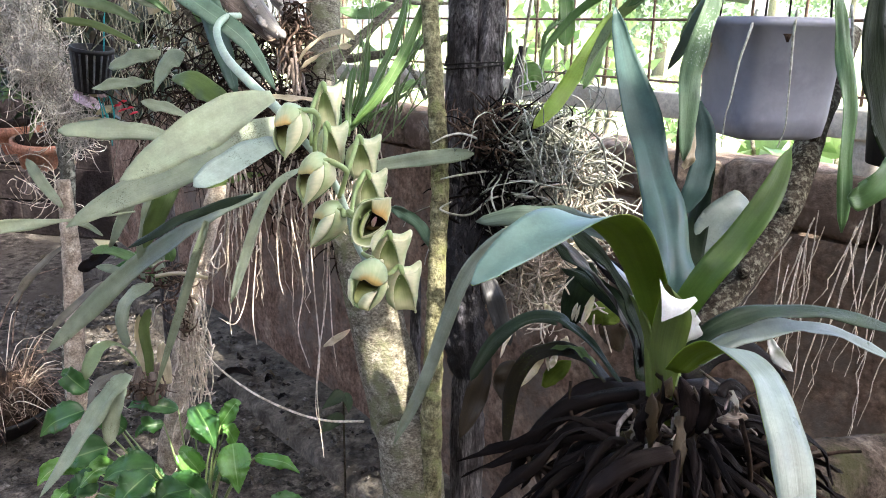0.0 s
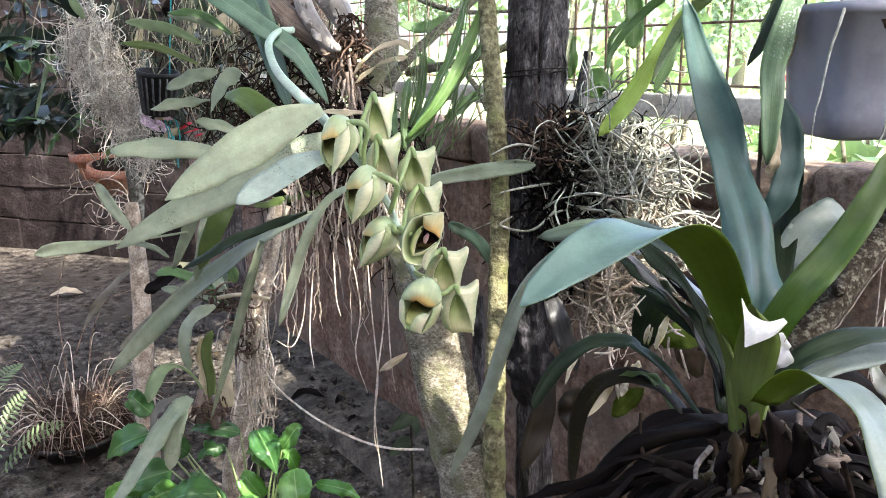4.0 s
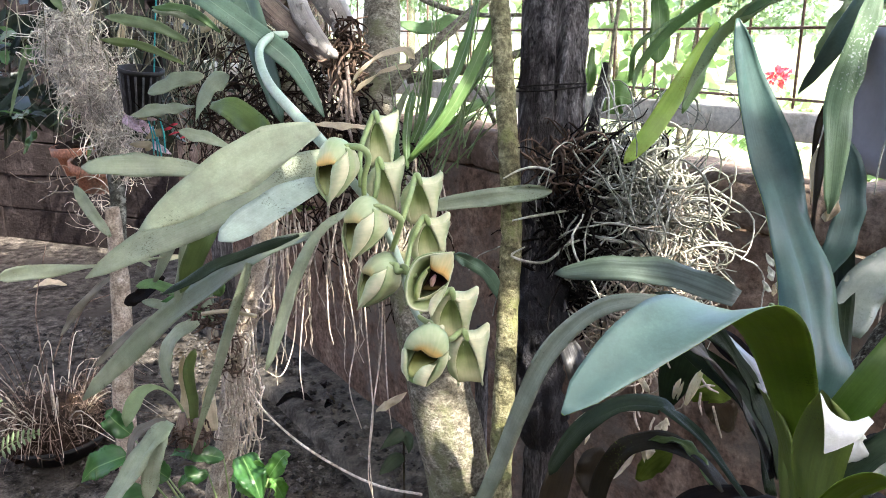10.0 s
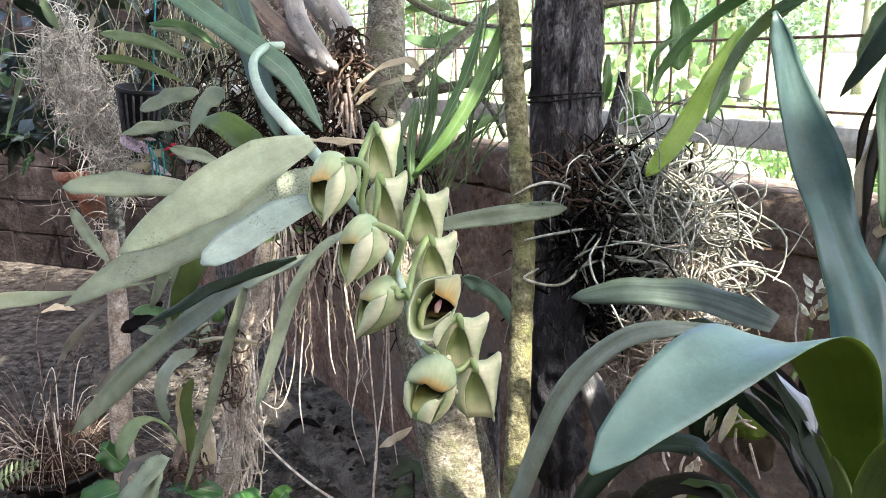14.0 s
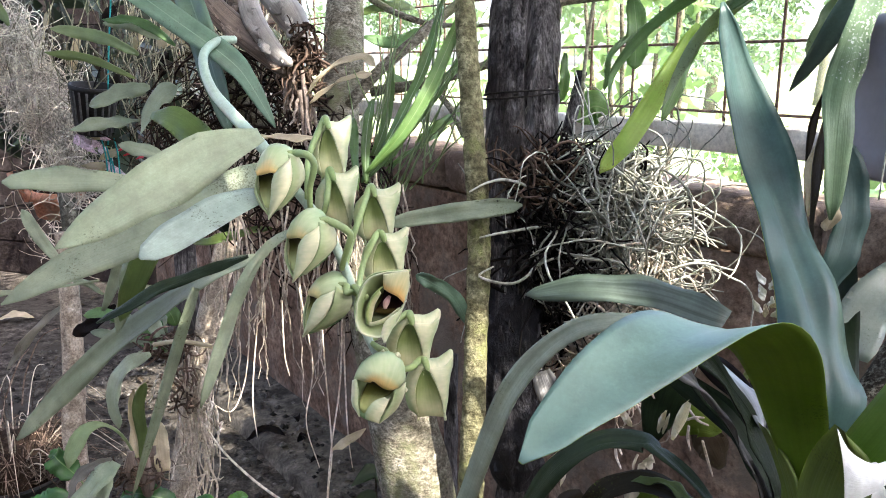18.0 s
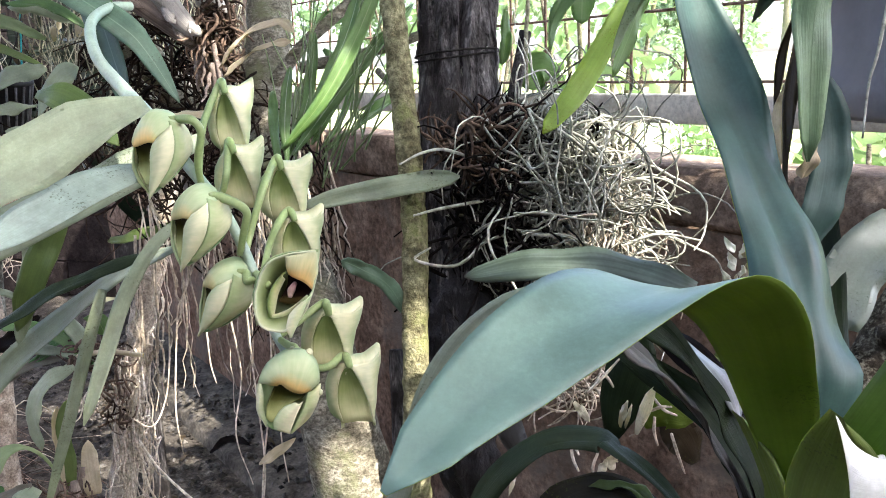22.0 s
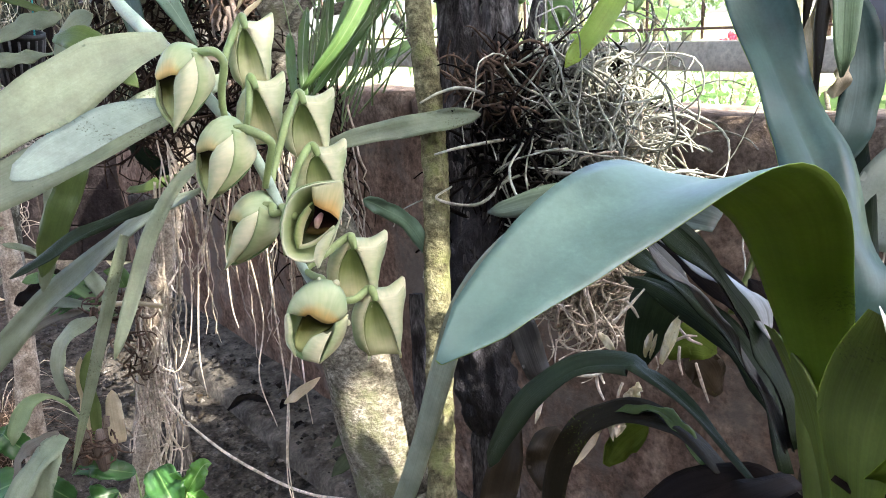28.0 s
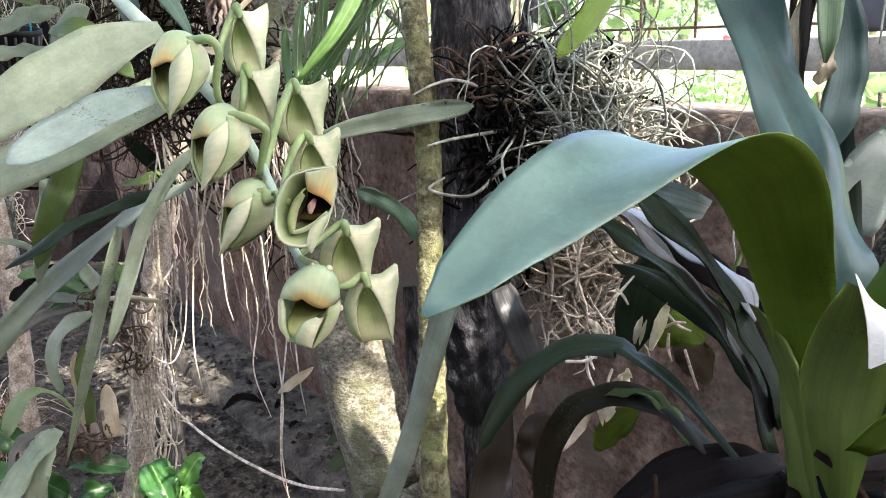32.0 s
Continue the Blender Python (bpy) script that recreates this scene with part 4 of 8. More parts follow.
leaf(orchid, LEAF_GREY, [(-0.405, 1.263, 1.401), (-0.430, 1.256, 1.386), (-0.447, 1.230, 1.340)], 0.034, (-0.3, -0.9, 0.3), "ovate")
leaf(orchid, LEAF_GREY, [(-0.367, 1.138, 1.317), (-0.403, 1.138, 1.329), (-0.433, 1.137, 1.337)], 0.018, (0, -0.8, 0.6), "lance")
leaf(orchid, LEAF_GREY, [(-0.453, 1.246, 1.359), (-0.501, 1.240, 1.354), (-0.544, 1.233, 1.346)], 0.018, (0, -0.8, 0.6), "lance")
leaf(orchid, LEAF_GREY, [(-0.433, 1.154, 1.217), (-0.438, 1.137, 1.161), (-0.458, 1.138, 1.099)], 0.022, (0.2, -0.95, 0.2), "strap")
leaf(orchid, LEAF_OLIVE, [(-0.378, 1.117, 1.249), (-0.401, 1.099, 1.196), (-0.432, 1.097, 1.129)], 0.030, (0.3, -0.9, 0.2), "strap")
leaf(orchid, LEAF_GREY, [(-0.344, 1.117, 1.167), (-0.362, 1.098, 1.104), (-0.385, 1.085, 1.031), (-0.425, 1.067, 0.908)], 0.014, (0.5, -0.85, 0.2), "strap")
leaf(orchid, LEAF_FOLD, [(-0.002, 1.019, 1.142), (-0.024, 1.010, 1.190), (-0.047, 0.993, 1.212), (-0.063, 0.984, 1.223)], 0.016, (-0.4, -0.8, 0.4), "blade")
leaf(orchid, LEAF_LIT, [(-0.123, 1.057, 1.315), (-0.083, 1.064, 1.360), (-0.052, 1.093, 1.415), (-0.021, 1.140, 1.492)], 0.015, (0.3, -0.9, 0.2), "blade", fold=0.3, label="bright green strap leaf")
leaf(orchid, LEAF_STRIPE, [(-0.124, 1.120, 1.314), (-0.090, 1.141, 1.377), (-0.065, 1.171, 1.435), (-0.047, 1.205, 1.510)], 0.015, (-0.4, -0.9, 0.2), "blade", fold=0.3)
leaf(orchid, LEAF_STRIPE, [(-0.130, 1.104, 1.297), (-0.132, 1.112, 1.327), (-0.130, 1.123, 1.363), (-0.125, 1.132, 1.392)], 0.011, (0.1, -0.95, 0.2), "blade")
leaf(orchid, LEAF_MID, [(-0.145, 1.130, 1.286), (-0.150, 1.143, 1.331), (-0.155, 1.174, 1.367)], 0.011, (0.3, -0.95, 0.2), "blade")
leaf(orchid, LEAF_STRIPE, [(-0.119, 1.181, 1.307), (-0.073, 1.227, 1.379), (-0.004, 1.300, 1.462)], 0.014, (-0.2, -0.95, 0.2), "blade")
for pts, w in (([(-0.131, 1.136, 1.301), (-0.084, 1.158, 1.360), (-0.031, 1.204, 1.427)], 0.012), ([(-0.144, 1.153, 1.291), (-0.117, 1.175, 1.359), (-0.112, 1.217, 1.428)], 0.010)):
    leaf(orchid, LEAF_STRIPE, pts, w * 1.15, (0.1, -0.95, 0.2), "blade", fold=0.3)
leaf(orchid, DRY, [(-0.217, 1.196, 1.394), (-0.189, 1.186, 1.422), (-0.148, 1.185, 1.440), (-0.129, 1.183, 1.427)], 0.010, (0, -0.7, 0.7), "blade", label="pale dry leaf scrap")
leaf(orchid, DRY, [(-0.213, 1.194, 1.384), (-0.173, 1.184, 1.410), (-0.134, 1.191, 1.419)], 0.010, (0, -0.7, 0.7), "blade")
leaf(orchid, DRY, [(-0.271, 1.135, 1.347), (-0.229, 1.129, 1.347), (-0.174, 1.123, 1.343)], 0.010, (0, -0.7, 0.7), "blade")

# papery canes and the root crown
for pts, r, lab, m in (
    ([(-0.412, 1.293, 1.569), (-0.372, 1.266, 1.531), (-0.322, 1.237, 1.482), (-0.281, 1.223, 1.452), (-0.242, 1.213, 1.420)], [0.008, 0.013, 0.0165, 0.0155, 0.010], "brown papery old cane", CANE),
    ([(-0.305, 1.266, 1.589), (-0.299, 1.241, 1.528), (-0.285, 1.220, 1.485), (-0.261, 1.209, 1.451), (-0.240, 1.204, 1.428)], [0.009, 0.0125, 0.0135, 0.012, 0.008], "pale papery cane", CANE_PALE),
    ([(-0.310, 1.311, 1.562), (-0.280, 1.293, 1.524), (-0.253, 1.277, 1.492), (-0.235, 1.262, 1.467), (-0.226, 1.259, 1.452)], [0.012, 0.020, 0.0205, 0.015, 0.008], "grey-white swollen cane", CANE_PALE),
    ([(-0.355, 1.353, 1.582), (-0.346, 1.331, 1.532), (-0.330, 1.314, 1.500)], [0.012, 0.012, 0.01], "old cane", CANE),
):
    f = Form()
    tube(f, pts, r, 40, 14, 0.10, 45)
    cane = put("cane", f, m, orchid, lab)
    c = spline(pts, 30)
    for k in range(5):
        i = 5 + 5 * k
        d = Vector(c[min(29, i + 4)]) - Vector(c[i])
        q = Vector(c[i]) + Vector((RNG.uniform(-0.6, 0.6) * r[1], -r[1] * 0.92, 0.002))
        leaf(cane, m, [q, q + d * 0.6 + Vector((0, -0.003, 0)), q + d * 1.2 + Vector((0, -0.001, 0))], r[1] * RNG.uniform(0.5, 1.2), (RNG.uniform(-0.5, 0.5), -1, 0.3), "lance", name="sheath", rows=8, cols=3, curl=-0.4)
f = Form()
tangle(f, RNG, (-0.227, 1.222, 1.432), (0.026, 0.022, 0.05), 190, 0.04, 0.0017, 0.15, 1.1, 8, 5)
put("root_crown", f, ROOT_RUST, orchid, "brown tangled root crown", kind="stuff")
for _ in range(18):
    f = Form()
    hanging(f, RNG, [Vector((-0.229, 1.208, 1.418)) + Vector((RNG.uniform(-0.022, 0.02), RNG.uniform(-0.015, 0.012), RNG.uniform(-0.02, 0.02)))], 0.072, 0.0030, 0.012, 8, 7, 0.002)
    put("thick_root", f, ROOT_FINGER, orchid, "thick pale brown root")
f = Form()
tangle(f, RNG, (-0.318, 1.317, 1.341), (0.13, 0.06, 0.13), 210, 0.13, 0.0016, 0.1, 1.0, 9, 4)
tangle(f, RNG, (-0.236, 1.264, 1.276), (0.10, 0.05, 0.12), 130, 0.12, 0.0013, 0.25, 0.8, 9, 4)
tangle(f, RNG, (-0.140, 1.163, 1.216), (0.042, 0.04, 0.12), 110, 0.10, 0.0010, 0.3, 0.8, 9, 4)
put("root_mat", f, ROOT_BROWN, orchid, "dark mat of fine roots", kind="stuff")
f = Form()
tops = [Vector((-0.236, 1.183, 1.211)) + Vector((RNG.uniform(-0.10, 0.09), RNG.uniform(-0.03, 0.05), RNG.uniform(-0.03, 0.05))) for _ in range(46)]
hanging(f, RNG, tops, 0.18, 0.0012, 0.016, 12, 4, 0.0028)
tops = [Vector((-0.134, 1.129, 1.278)) + Vector((RNG.uniform(-0.04, 0.05), RNG.uniform(-0.02, 0.02), RNG.uniform(-0.06, 0.03))) for _ in range(44)]
hanging(f, RNG, tops, 0.14, 0.0010, 0.02, 12, 4, 0.0035)
put("root_fringe", f, ROOT_TAN, orchid, "fringe of fine tan hanging roots", kind="stuff")
for pts in (
    [(-0.231, 1.148, 1.160), (-0.209, 1.122, 1.064), (-0.207, 1.104, 1.001), (-0.198, 1.089, 0.947)],
    [(-0.192, 1.127, 1.148), (-0.185, 1.105, 1.070), (-0.178, 1.079, 0.977), (-0.186, 1.060, 0.915), (-0.174, 1.035, 0.825)],
    [(-0.174, 1.127, 1.140), (-0.173, 1.102, 1.055), (-0.183, 1.078, 0.977), (-0.179, 1.056, 0.899), (-0.169, 1.046, 0.860)],
    [(-0.166, 1.128, 1.140), (-0.167, 1.105, 1.062), (-0.154, 1.088, 1.000), (-0.144, 1.076, 0.957)],
    [(-0.294, 1.176, 1.134), (-0.297, 1.156, 1.069), (-0.297, 1.143, 1.023), (-0.323, 1.134, 0.999), (-0.340, 1.134, 1.008)],
    [(-0.256, 1.160, 1.139), (-0.245, 1.142, 1.074), (-0.240, 1.135, 1.046)],
    [(-0.285, 1.152, 1.123), (-0.280, 1.134, 1.023), (-0.275, 1.119, 0.970)],
):
    stem(orchid, ROOT_TAN, [Vector(p) + Vector((RNG.normal() * 0.004, RNG.normal() * 0.004, 0)) for p in pts], [0.0011, 0.0010, 0.0006], "", "aerial_root", 26, 5)


OUT = Vector((0.085, -0.966, 0.242)).normalized()
RIGHT = Vector((0.996, 0.087, 0.0))
UP = OUT.cross(RIGHT)


def sheet(form, place, curves, along=14, across=10, thick=0.0011, ruffle=0.0, slot=0):
    """A fleshy petal lofted smoothly through several curves, with a little thickness."""
    lines = [spline(c, along) for c in curves]
    if len(lines) == 2:
        lines.insert(1, (lines[0] + lines[1]) / 2)
    grid = np.stack([spline([l[i] for l in lines], across) for i in range(along)], 0)
    d0, d1 = np.gradient(grid, axis=0), np.gradient(grid, axis=1)
    nn = np.cross(d0, d1)
    nn /= np.linalg.norm(nn, axis=2)[..., None] + 1e-9
    front, back, uvs = [], [], []
    for i in range(along):
        for k in range(across):
            p = place(grid[i, k])
            e = place(grid[i, k] + nn[i, k]) - p
            e = e.normalized()
            w = ruffle * noise.noise(p * 160) + 0.5 * ruffle * noise.noise(p * 420)
            front.append(p + e * (w + thick * 0.5))
            back.append(p + e * (w - thick * 0.5))
            uvs.append((i / (along - 1), k / (across - 1)))
    quads = [(i * across + k, i * across + k + 1, (i + 1) * across + k + 1, (i + 1) * across + k) for i in range(along - 1) for k in range(across - 1)]
    form.add(front, quads, uvs, slot)
    form.add(back, [q[::-1] for q in quads], uvs, slot)
    o, n = len(form.v) - 2 * len(front), len(front)
    edge = [(k, k + 1) for k in range(across - 1)] + [((along - 1) * across + k + 1, (along - 1) * across + k) for k in range(across - 1)]
    edge += [((i + 1) * across, i * across) for i in range(along - 1)] + [(i * across + across - 1, (i + 1) * across + across - 1) for i in range(along - 1)]
    form.f += [(o + a, o + n + a, o + n + b, o + b) for a, b in edge]
    form.slot += [slot] * len(edge)


def placer(c, size, turn=0.0, yaw=0.0, stretch=1.0):
    """Maps a flower's own axes (x to its right, y up, z to its front) into the garden."""
    c = Vector(c)
    ct, st, cy, sy = math.cos(turn), math.sin(turn), math.cos(yaw), math.sin(yaw)

    def place(q):
        x, y, z = float(q[0]) * stretch, float(q[1]), float(q[2])
        x, z = x * cy + z * sy, z * cy - x * sy
        x, y = x * ct - y * st, x * st + y * ct
        return c + (RIGHT * x + UP * y + OUT * z) * size
    return place


def petals(body, place, parts):
    for name, mat, curves, lab, ruffle in parts:
        f = Form()
        sheet(f, place, curves, ruffle=ruffle)
        put(name, f, mat, body, lab)


def hook(body, pts, end, r=0.0027, lab="curved green pedicel"):
    f = Form()
    tube(f, list(pts) + list(end), [r * 0.9, r, r * 1.1, r * 1.25, r * 0.9], 28, 12)
    put("pedicel", f, PEDICEL, body, lab)


def turned_flower(parent, c, size, pedicel, turn=0.0, yaw=0.0, stretch=1.0):
    """A flower seen from behind: a peaked hood, two outer petals and a sunken tent-shaped sepal between them."""
    place = placer(c, size, turn, yaw, stretch)
    f = Form()
    sheet(f, place, [[(-0.70, 0.1, 0.12), (-0.66, -0.5, 0.14), (-0.30, -0.9, 0.16), (0.1, -0.93, 0.14), (0.44, -0.85, 0.14)], [(-0.55, 0.45, -0.35), (-0.45, -0.3, -0.45), (-0.1, -0.6, -0.45), (0.2, -0.5, -0.45), (0.48, -0.2, -0.35)], [(-0.35, 0.7, 0.05), (-0.1, 0.68, -0.2), (0.25, 0.66, -0.25), (0.5, 0.8, -0.1), (0.68, 0.98, 0.02)]])
    body = put("flower", f, PETAL_BACK, parent, "pale green hooded orchid flower turned away")
    petals(body, place, (
        ("hood", PETAL_PALE, [[(-0.44, 0.66, 0.12), (-0.24, 0.80, 0.18), (0.02, 0.80, 0.16), (0.30, 0.82, 0.08), (0.66, 1.06, -0.02)], [(-0.36, 0.56, 0.36), (-0.20, 0.74, 0.46), (0.06, 0.66, 0.46), (0.36, 0.70, 0.32), (0.73, 1.00, 0.06)], [(-0.26, 0.44, 0.48), (-0.10, 0.52, 0.56), (0.12, 0.42, 0.54), (0.42, 0.46, 0.40), (0.74, 0.76, 0.10)]], "pale peaked hood", 0.0005),
        ("petal", PETAL_PALE, [[(0.73, 0.90, 0.06), (0.71, 0.50, 0.04), (0.60, 0.05, 0.08), (0.56, -0.5, 0.12), (0.46, -0.97, 0.14)], [(0.50, 0.62, 0.36), (0.46, 0.35, 0.42), (0.45, -0.05, 0.40), (0.46, -0.5, 0.32), (0.46, -0.96, 0.18)], [(-0.04, 0.56, 0.56), (0.06, 0.36, 0.56), (0.24, -0.05, 0.48), (0.38, -0.5, 0.34), (0.46, -0.98, 0.20)]], "", 0.0006),
        ("petal", PETAL, [[(-0.42, 0.64, 0.14), (-0.66, 0.3, 0.10), (-0.74, -0.1, 0.10), (-0.66, -0.65, 0.12), (-0.36, -0.94, 0.16)], [(-0.32, 0.60, 0.42), (-0.50, 0.25, 0.42), (-0.58, -0.1, 0.38), (-0.54, -0.55, 0.32), (-0.34, -0.92, 0.24)], [(-0.16, 0.62, 0.54), (-0.31, 0.3, 0.54), (-0.42, -0.1, 0.46), (-0.42, -0.5, 0.36), (-0.33, -0.94, 0.24)]], "", 0.0006),
        ("sepal", SEPAL_TENT, [[(-0.15, 0.60, 0.48), (-0.12, 0.58, 0.50), (-0.08, 0.56, 0.50)], [(-0.36, 0.15, 0.38), (-0.14, 0.16, 0.22), (0.14, 0.14, 0.38)], [(-0.44, -0.4, 0.33), (-0.08, -0.4, 0.20), (0.34, -0.4, 0.32)], [(-0.38, -0.99, 0.20), (0.02, -0.95, 0.26), (0.45, -1.0, 0.18)]], "sunken olive green sepal", 0.0004),
    ))
    for x in (-0.36, 0.46):
        leaf(body, PETAL_PALE, [place((x, -0.9, 0.2)), place((x + 0.02, -1.02, 0.16)), place((x + 0.01, -1.12, 0.12))], size * 0.09, OUT, "lance", name="petal_tip", rows=6, cols=3)
    if pedicel:
        hook(body, pedicel, [place((-0.24, 0.82, 0.40)), place((-0.12, 0.74, 0.56)), place((-0.05, 0.50, 0.56))], lab="hooked green pedicel")


def hooded_flower(parent, c, size, pedicel, turn=0.0, yaw=0.0, stretch=1.0, dome=PETAL_DOME):
    """A flower seen from its side: a round dome, orange at its brim, over a dark throat; two sepals close below."""
    place = placer(c, size, turn, yaw, stretch)
    f = Form()
    sheet(f, place, [[(0.34, 0.8, 0.05), (0.6, 0.4, -0.05), (0.55, -0.1, 0.0), (0.2, -0.6, 0.15), (-0.2, -0.9, 0.3)], [(0.0, 0.7, -0.5), (0.1, 0.3, -0.6), (0.0, -0.2, -0.55), (-0.1, -0.6, -0.3), (-0.2, -0.9, 0.1)], [(-0.4, 0.7, 0.0), (-0.55, 0.35, 0.0), (-0.56, -0.15, 0.05), (-0.44, -0.55, 0.12), (-0.24, -0.9, 0.25)]])
    body = put("flower", f, PETAL_BACK, parent, "pale green orchid flower with an orange-blushed hood")
    petals(body, place, (
        ("hood", dome, [[(0.46, 0.50, 0.36), (0.40, 0.78, 0.14), (0.12, 1.0, -0.02), (-0.22, 1.02, -0.04), (-0.48, 0.76, 0.0), (-0.58, 0.5, 0.05)], [(0.30, 0.42, 0.56), (0.16, 0.66, 0.52), (-0.04, 0.82, 0.42), (-0.26, 0.82, 0.36), (-0.46, 0.60, 0.30), (-0.58, 0.40, 0.20)], [(0.10, 0.28, 0.64), (-0.02, 0.42, 0.68), (-0.14, 0.50, 0.64), (-0.30, 0.48, 0.56), (-0.46, 0.38, 0.42), (-0.59, 0.26, 0.28)], [(-0.02, 0.16, 0.60), (-0.12, 0.17, 0.62), (-0.22, 0.16, 0.58), (-0.34, 0.14, 0.50), (-0.46, 0.13, 0.40), (-0.55, 0.13, 0.32)]], "domed hood blushed orange at the brim", 0.0004),
        ("throat", PETAL_THROAT, [[(-0.56, 0.22, 0.26), (-0.38, 0.24, 0.34), (-0.12, 0.26, 0.46)], [(-0.54, -0.05, 0.12), (-0.36, -0.05, 0.10), (-0.12, -0.02, 0.34)], [(-0.52, -0.35, 0.14), (-0.34, -0.38, 0.16), (-0.16, -0.36, 0.36)], [(-0.34, -0.72, 0.24), (-0.28, -0.74, 0.28), (-0.2, -0.76, 0.36)]], "dark olive throat", 0.0),
        ("lip", PETAL, [[(-0.54, 0.16, 0.30), (-0.60, -0.2, 0.14), (-0.52, -0.5, 0.18), (-0.26, -0.92, 0.30)], [(-0.58, 0.14, 0.26), (-0.66, -0.25, 0.10), (-0.58, -0.52, 0.14), (-0.28, -0.94, 0.28)], [(-0.50, 0.10, 0.14), (-0.58, -0.2, -0.02), (-0.5, -0.5, 0.06), (-0.27, -0.92, 0.22)]], "", 0.0006),
        ("sepal", PETAL_PALE, [[(-0.02, 0.20, 0.60), (-0.12, -0.08, 0.58), (-0.16, -0.45, 0.50), (-0.27, -1.06, 0.32)], [(0.18, 0.34, 0.68), (0.14, 0.0, 0.70), (0.06, -0.42, 0.60), (-0.24, -1.04, 0.36)], [(0.36, 0.56, 0.56), (0.42, 0.10, 0.60), (0.26, -0.38, 0.52), (-0.22, -1.0, 0.34)]], "", 0.0005),
        ("sepal", PETAL, [[(0.30, 0.66, 0.50), (0.41, 0.12, 0.57), (0.27, -0.36, 0.50), (-0.04, -0.78, 0.38)], [(0.46, 0.62, 0.34), (0.56, 0.12, 0.36), (0.44, -0.32, 0.36), (0.0, -0.78, 0.34)], [(0.40, 0.80, 0.08), (0.63, 0.40, 0.0), (0.60, -0.05, 0.06), (0.02, -0.8, 0.26)]], "", 0.0006),
    ))
    hook(body, pedicel, [place((0.42, 0.74, 0.20)), place((0.24, 0.72, 0.30))])


def open_flower(parent, c, size, pedicel, turn=0.0, yaw=0.0):
    """A wide open flower: pale rim, orange blush under the peak, dark hollow with a column, green inner fold."""
    place = placer(c, size, turn, yaw)
    f = Form()
    rim = [(0.72, 0.98, 0.20), (0.1, 0.94, 0.24), (-0.45, 0.72, 0.22), (-0.76, 0.05, 0.2), (-0.72, -0.72, 0.2), (-0.12, -0.92, 0.2), (0.30, -0.62, 0.14), (0.55, -0.12, 0.1), (0.74, 0.5, 0.1), (0.72, 0.98, 0.20)]
    sheet(f, place, [rim, [(x * 0.94 + 0.02, y * 0.92, z - 0.16) for x, y, z in rim], [(x * 0.60 + 0.04, y * 0.58, -0.34) for x, y, z in rim], [(x * 0.1 + 0.06, y * 0.1 + 0.02, -0.5) for x, y, z in rim]], 46, 14, ruffle=0.0006)
    body = put("flower", f, PETAL_BOWL, parent, "open pale green orchid flower with a dark throat")
    petals(body, place, (
        ("petal", PETAL, [[(0.80, 1.0, 0.12), (0.1, 0.99, 0.16), (-0.5, 0.76, 0.12), (-0.82, 0.05, 0.1), (-0.78, -0.76, 0.1)], [(0.5, 0.7, -0.3), (0.1, 0.6, -0.4), (-0.4, 0.4, -0.4), (-0.55, 0.0, -0.4), (-0.5, -0.5, -0.3)]], "", 0.0006),
        ("hood", PETAL_BRIM, [[(0.0, 0.88, 0.20), (0.35, 0.93, 0.20), (0.73, 1.0, 0.18), (0.75, 0.5, 0.10)], [(0.0, 0.66, 0.12), (0.28, 0.62, 0.16), (0.58, 0.60, 0.14), (0.68, 0.3, 0.08)], [(0.02, 0.46, -0.06), (0.20, 0.34, 0.02), (0.42, 0.22, 0.04), (0.60, 0.02, 0.04)]], "orange-yellow blush under the peak", 0.0004),
        ("throat", HOLE, [[(0.02, 0.50, -0.10), (0.30, 0.32, -0.08), (0.62, 0.06, -0.02)], [(-0.05, 0.15, -0.2), (0.2, 0.05, -0.3), (0.50, -0.06, -0.1)], [(-0.28, -0.22, -0.16), (-0.02, -0.28, -0.2), (0.36, -0.24, -0.06)]], "dark flower throat", 0.0),
        ("inner_fold", SEPAL_TENT, [[(-0.02, 0.52, -0.06), (-0.32, 0.25, -0.04), (-0.52, -0.2, -0.02), (-0.48, -0.60, 0.0)], [(-0.12, 0.44, 0.06), (-0.36, 0.10, 0.08), (-0.46, -0.3, 0.08), (-0.40, -0.58, 0.06)], [(-0.08, 0.34, -0.1), (-0.26, 0.0, -0.12), (-0.34, -0.32, -0.1), (-0.38, -0.56, 0.0)]], "green inner fold", 0.0),
        ("inner_fold", PETAL, [[(-0.42, -0.60, 0.06), (-0.2, -0.58, 0.05), (0.1, -0.46, 0.04), (0.5, -0.12, 0.08)], [(-0.40, -0.52, 0.08), (-0.2, -0.48, 0.1), (0.08, -0.36, 0.08), (0.46, -0.08, 0.10)]], "", 0.0),
        ("lower_lip", PETAL_PALE, [[(0.56, -0.10, 0.10), (0.40, -0.40, 0.16), (0.2, -0.8, 0.16), (0.04, -1.10, 0.14)], [(0.40, -0.22, 0.18), (0.22, -0.46, 0.24), (0.06, -0.8, 0.22), (0.02, -1.08, 0.15)], [(0.26, -0.34, 0.14), (0.04, -0.52, 0.16), (-0.06, -0.86, 0.16), (0.02, -1.1, 0.12)]], "", 0.0006),
    ))
    f = Form()
    tube(f, [place((0.16, 0.22, -0.18)), place((0.08, 0.06, -0.02)), place((0.04, -0.12, 0.04))], [size * 0.05, size * 0.10, size * 0.05], 12, 10)
    put("column", f, COLUMN, body, "pinkish flower column")
    hook(body, pedicel, [place((-0.6, 0.25, -0.2)), place((-0.5, 0.2, -0.35))])


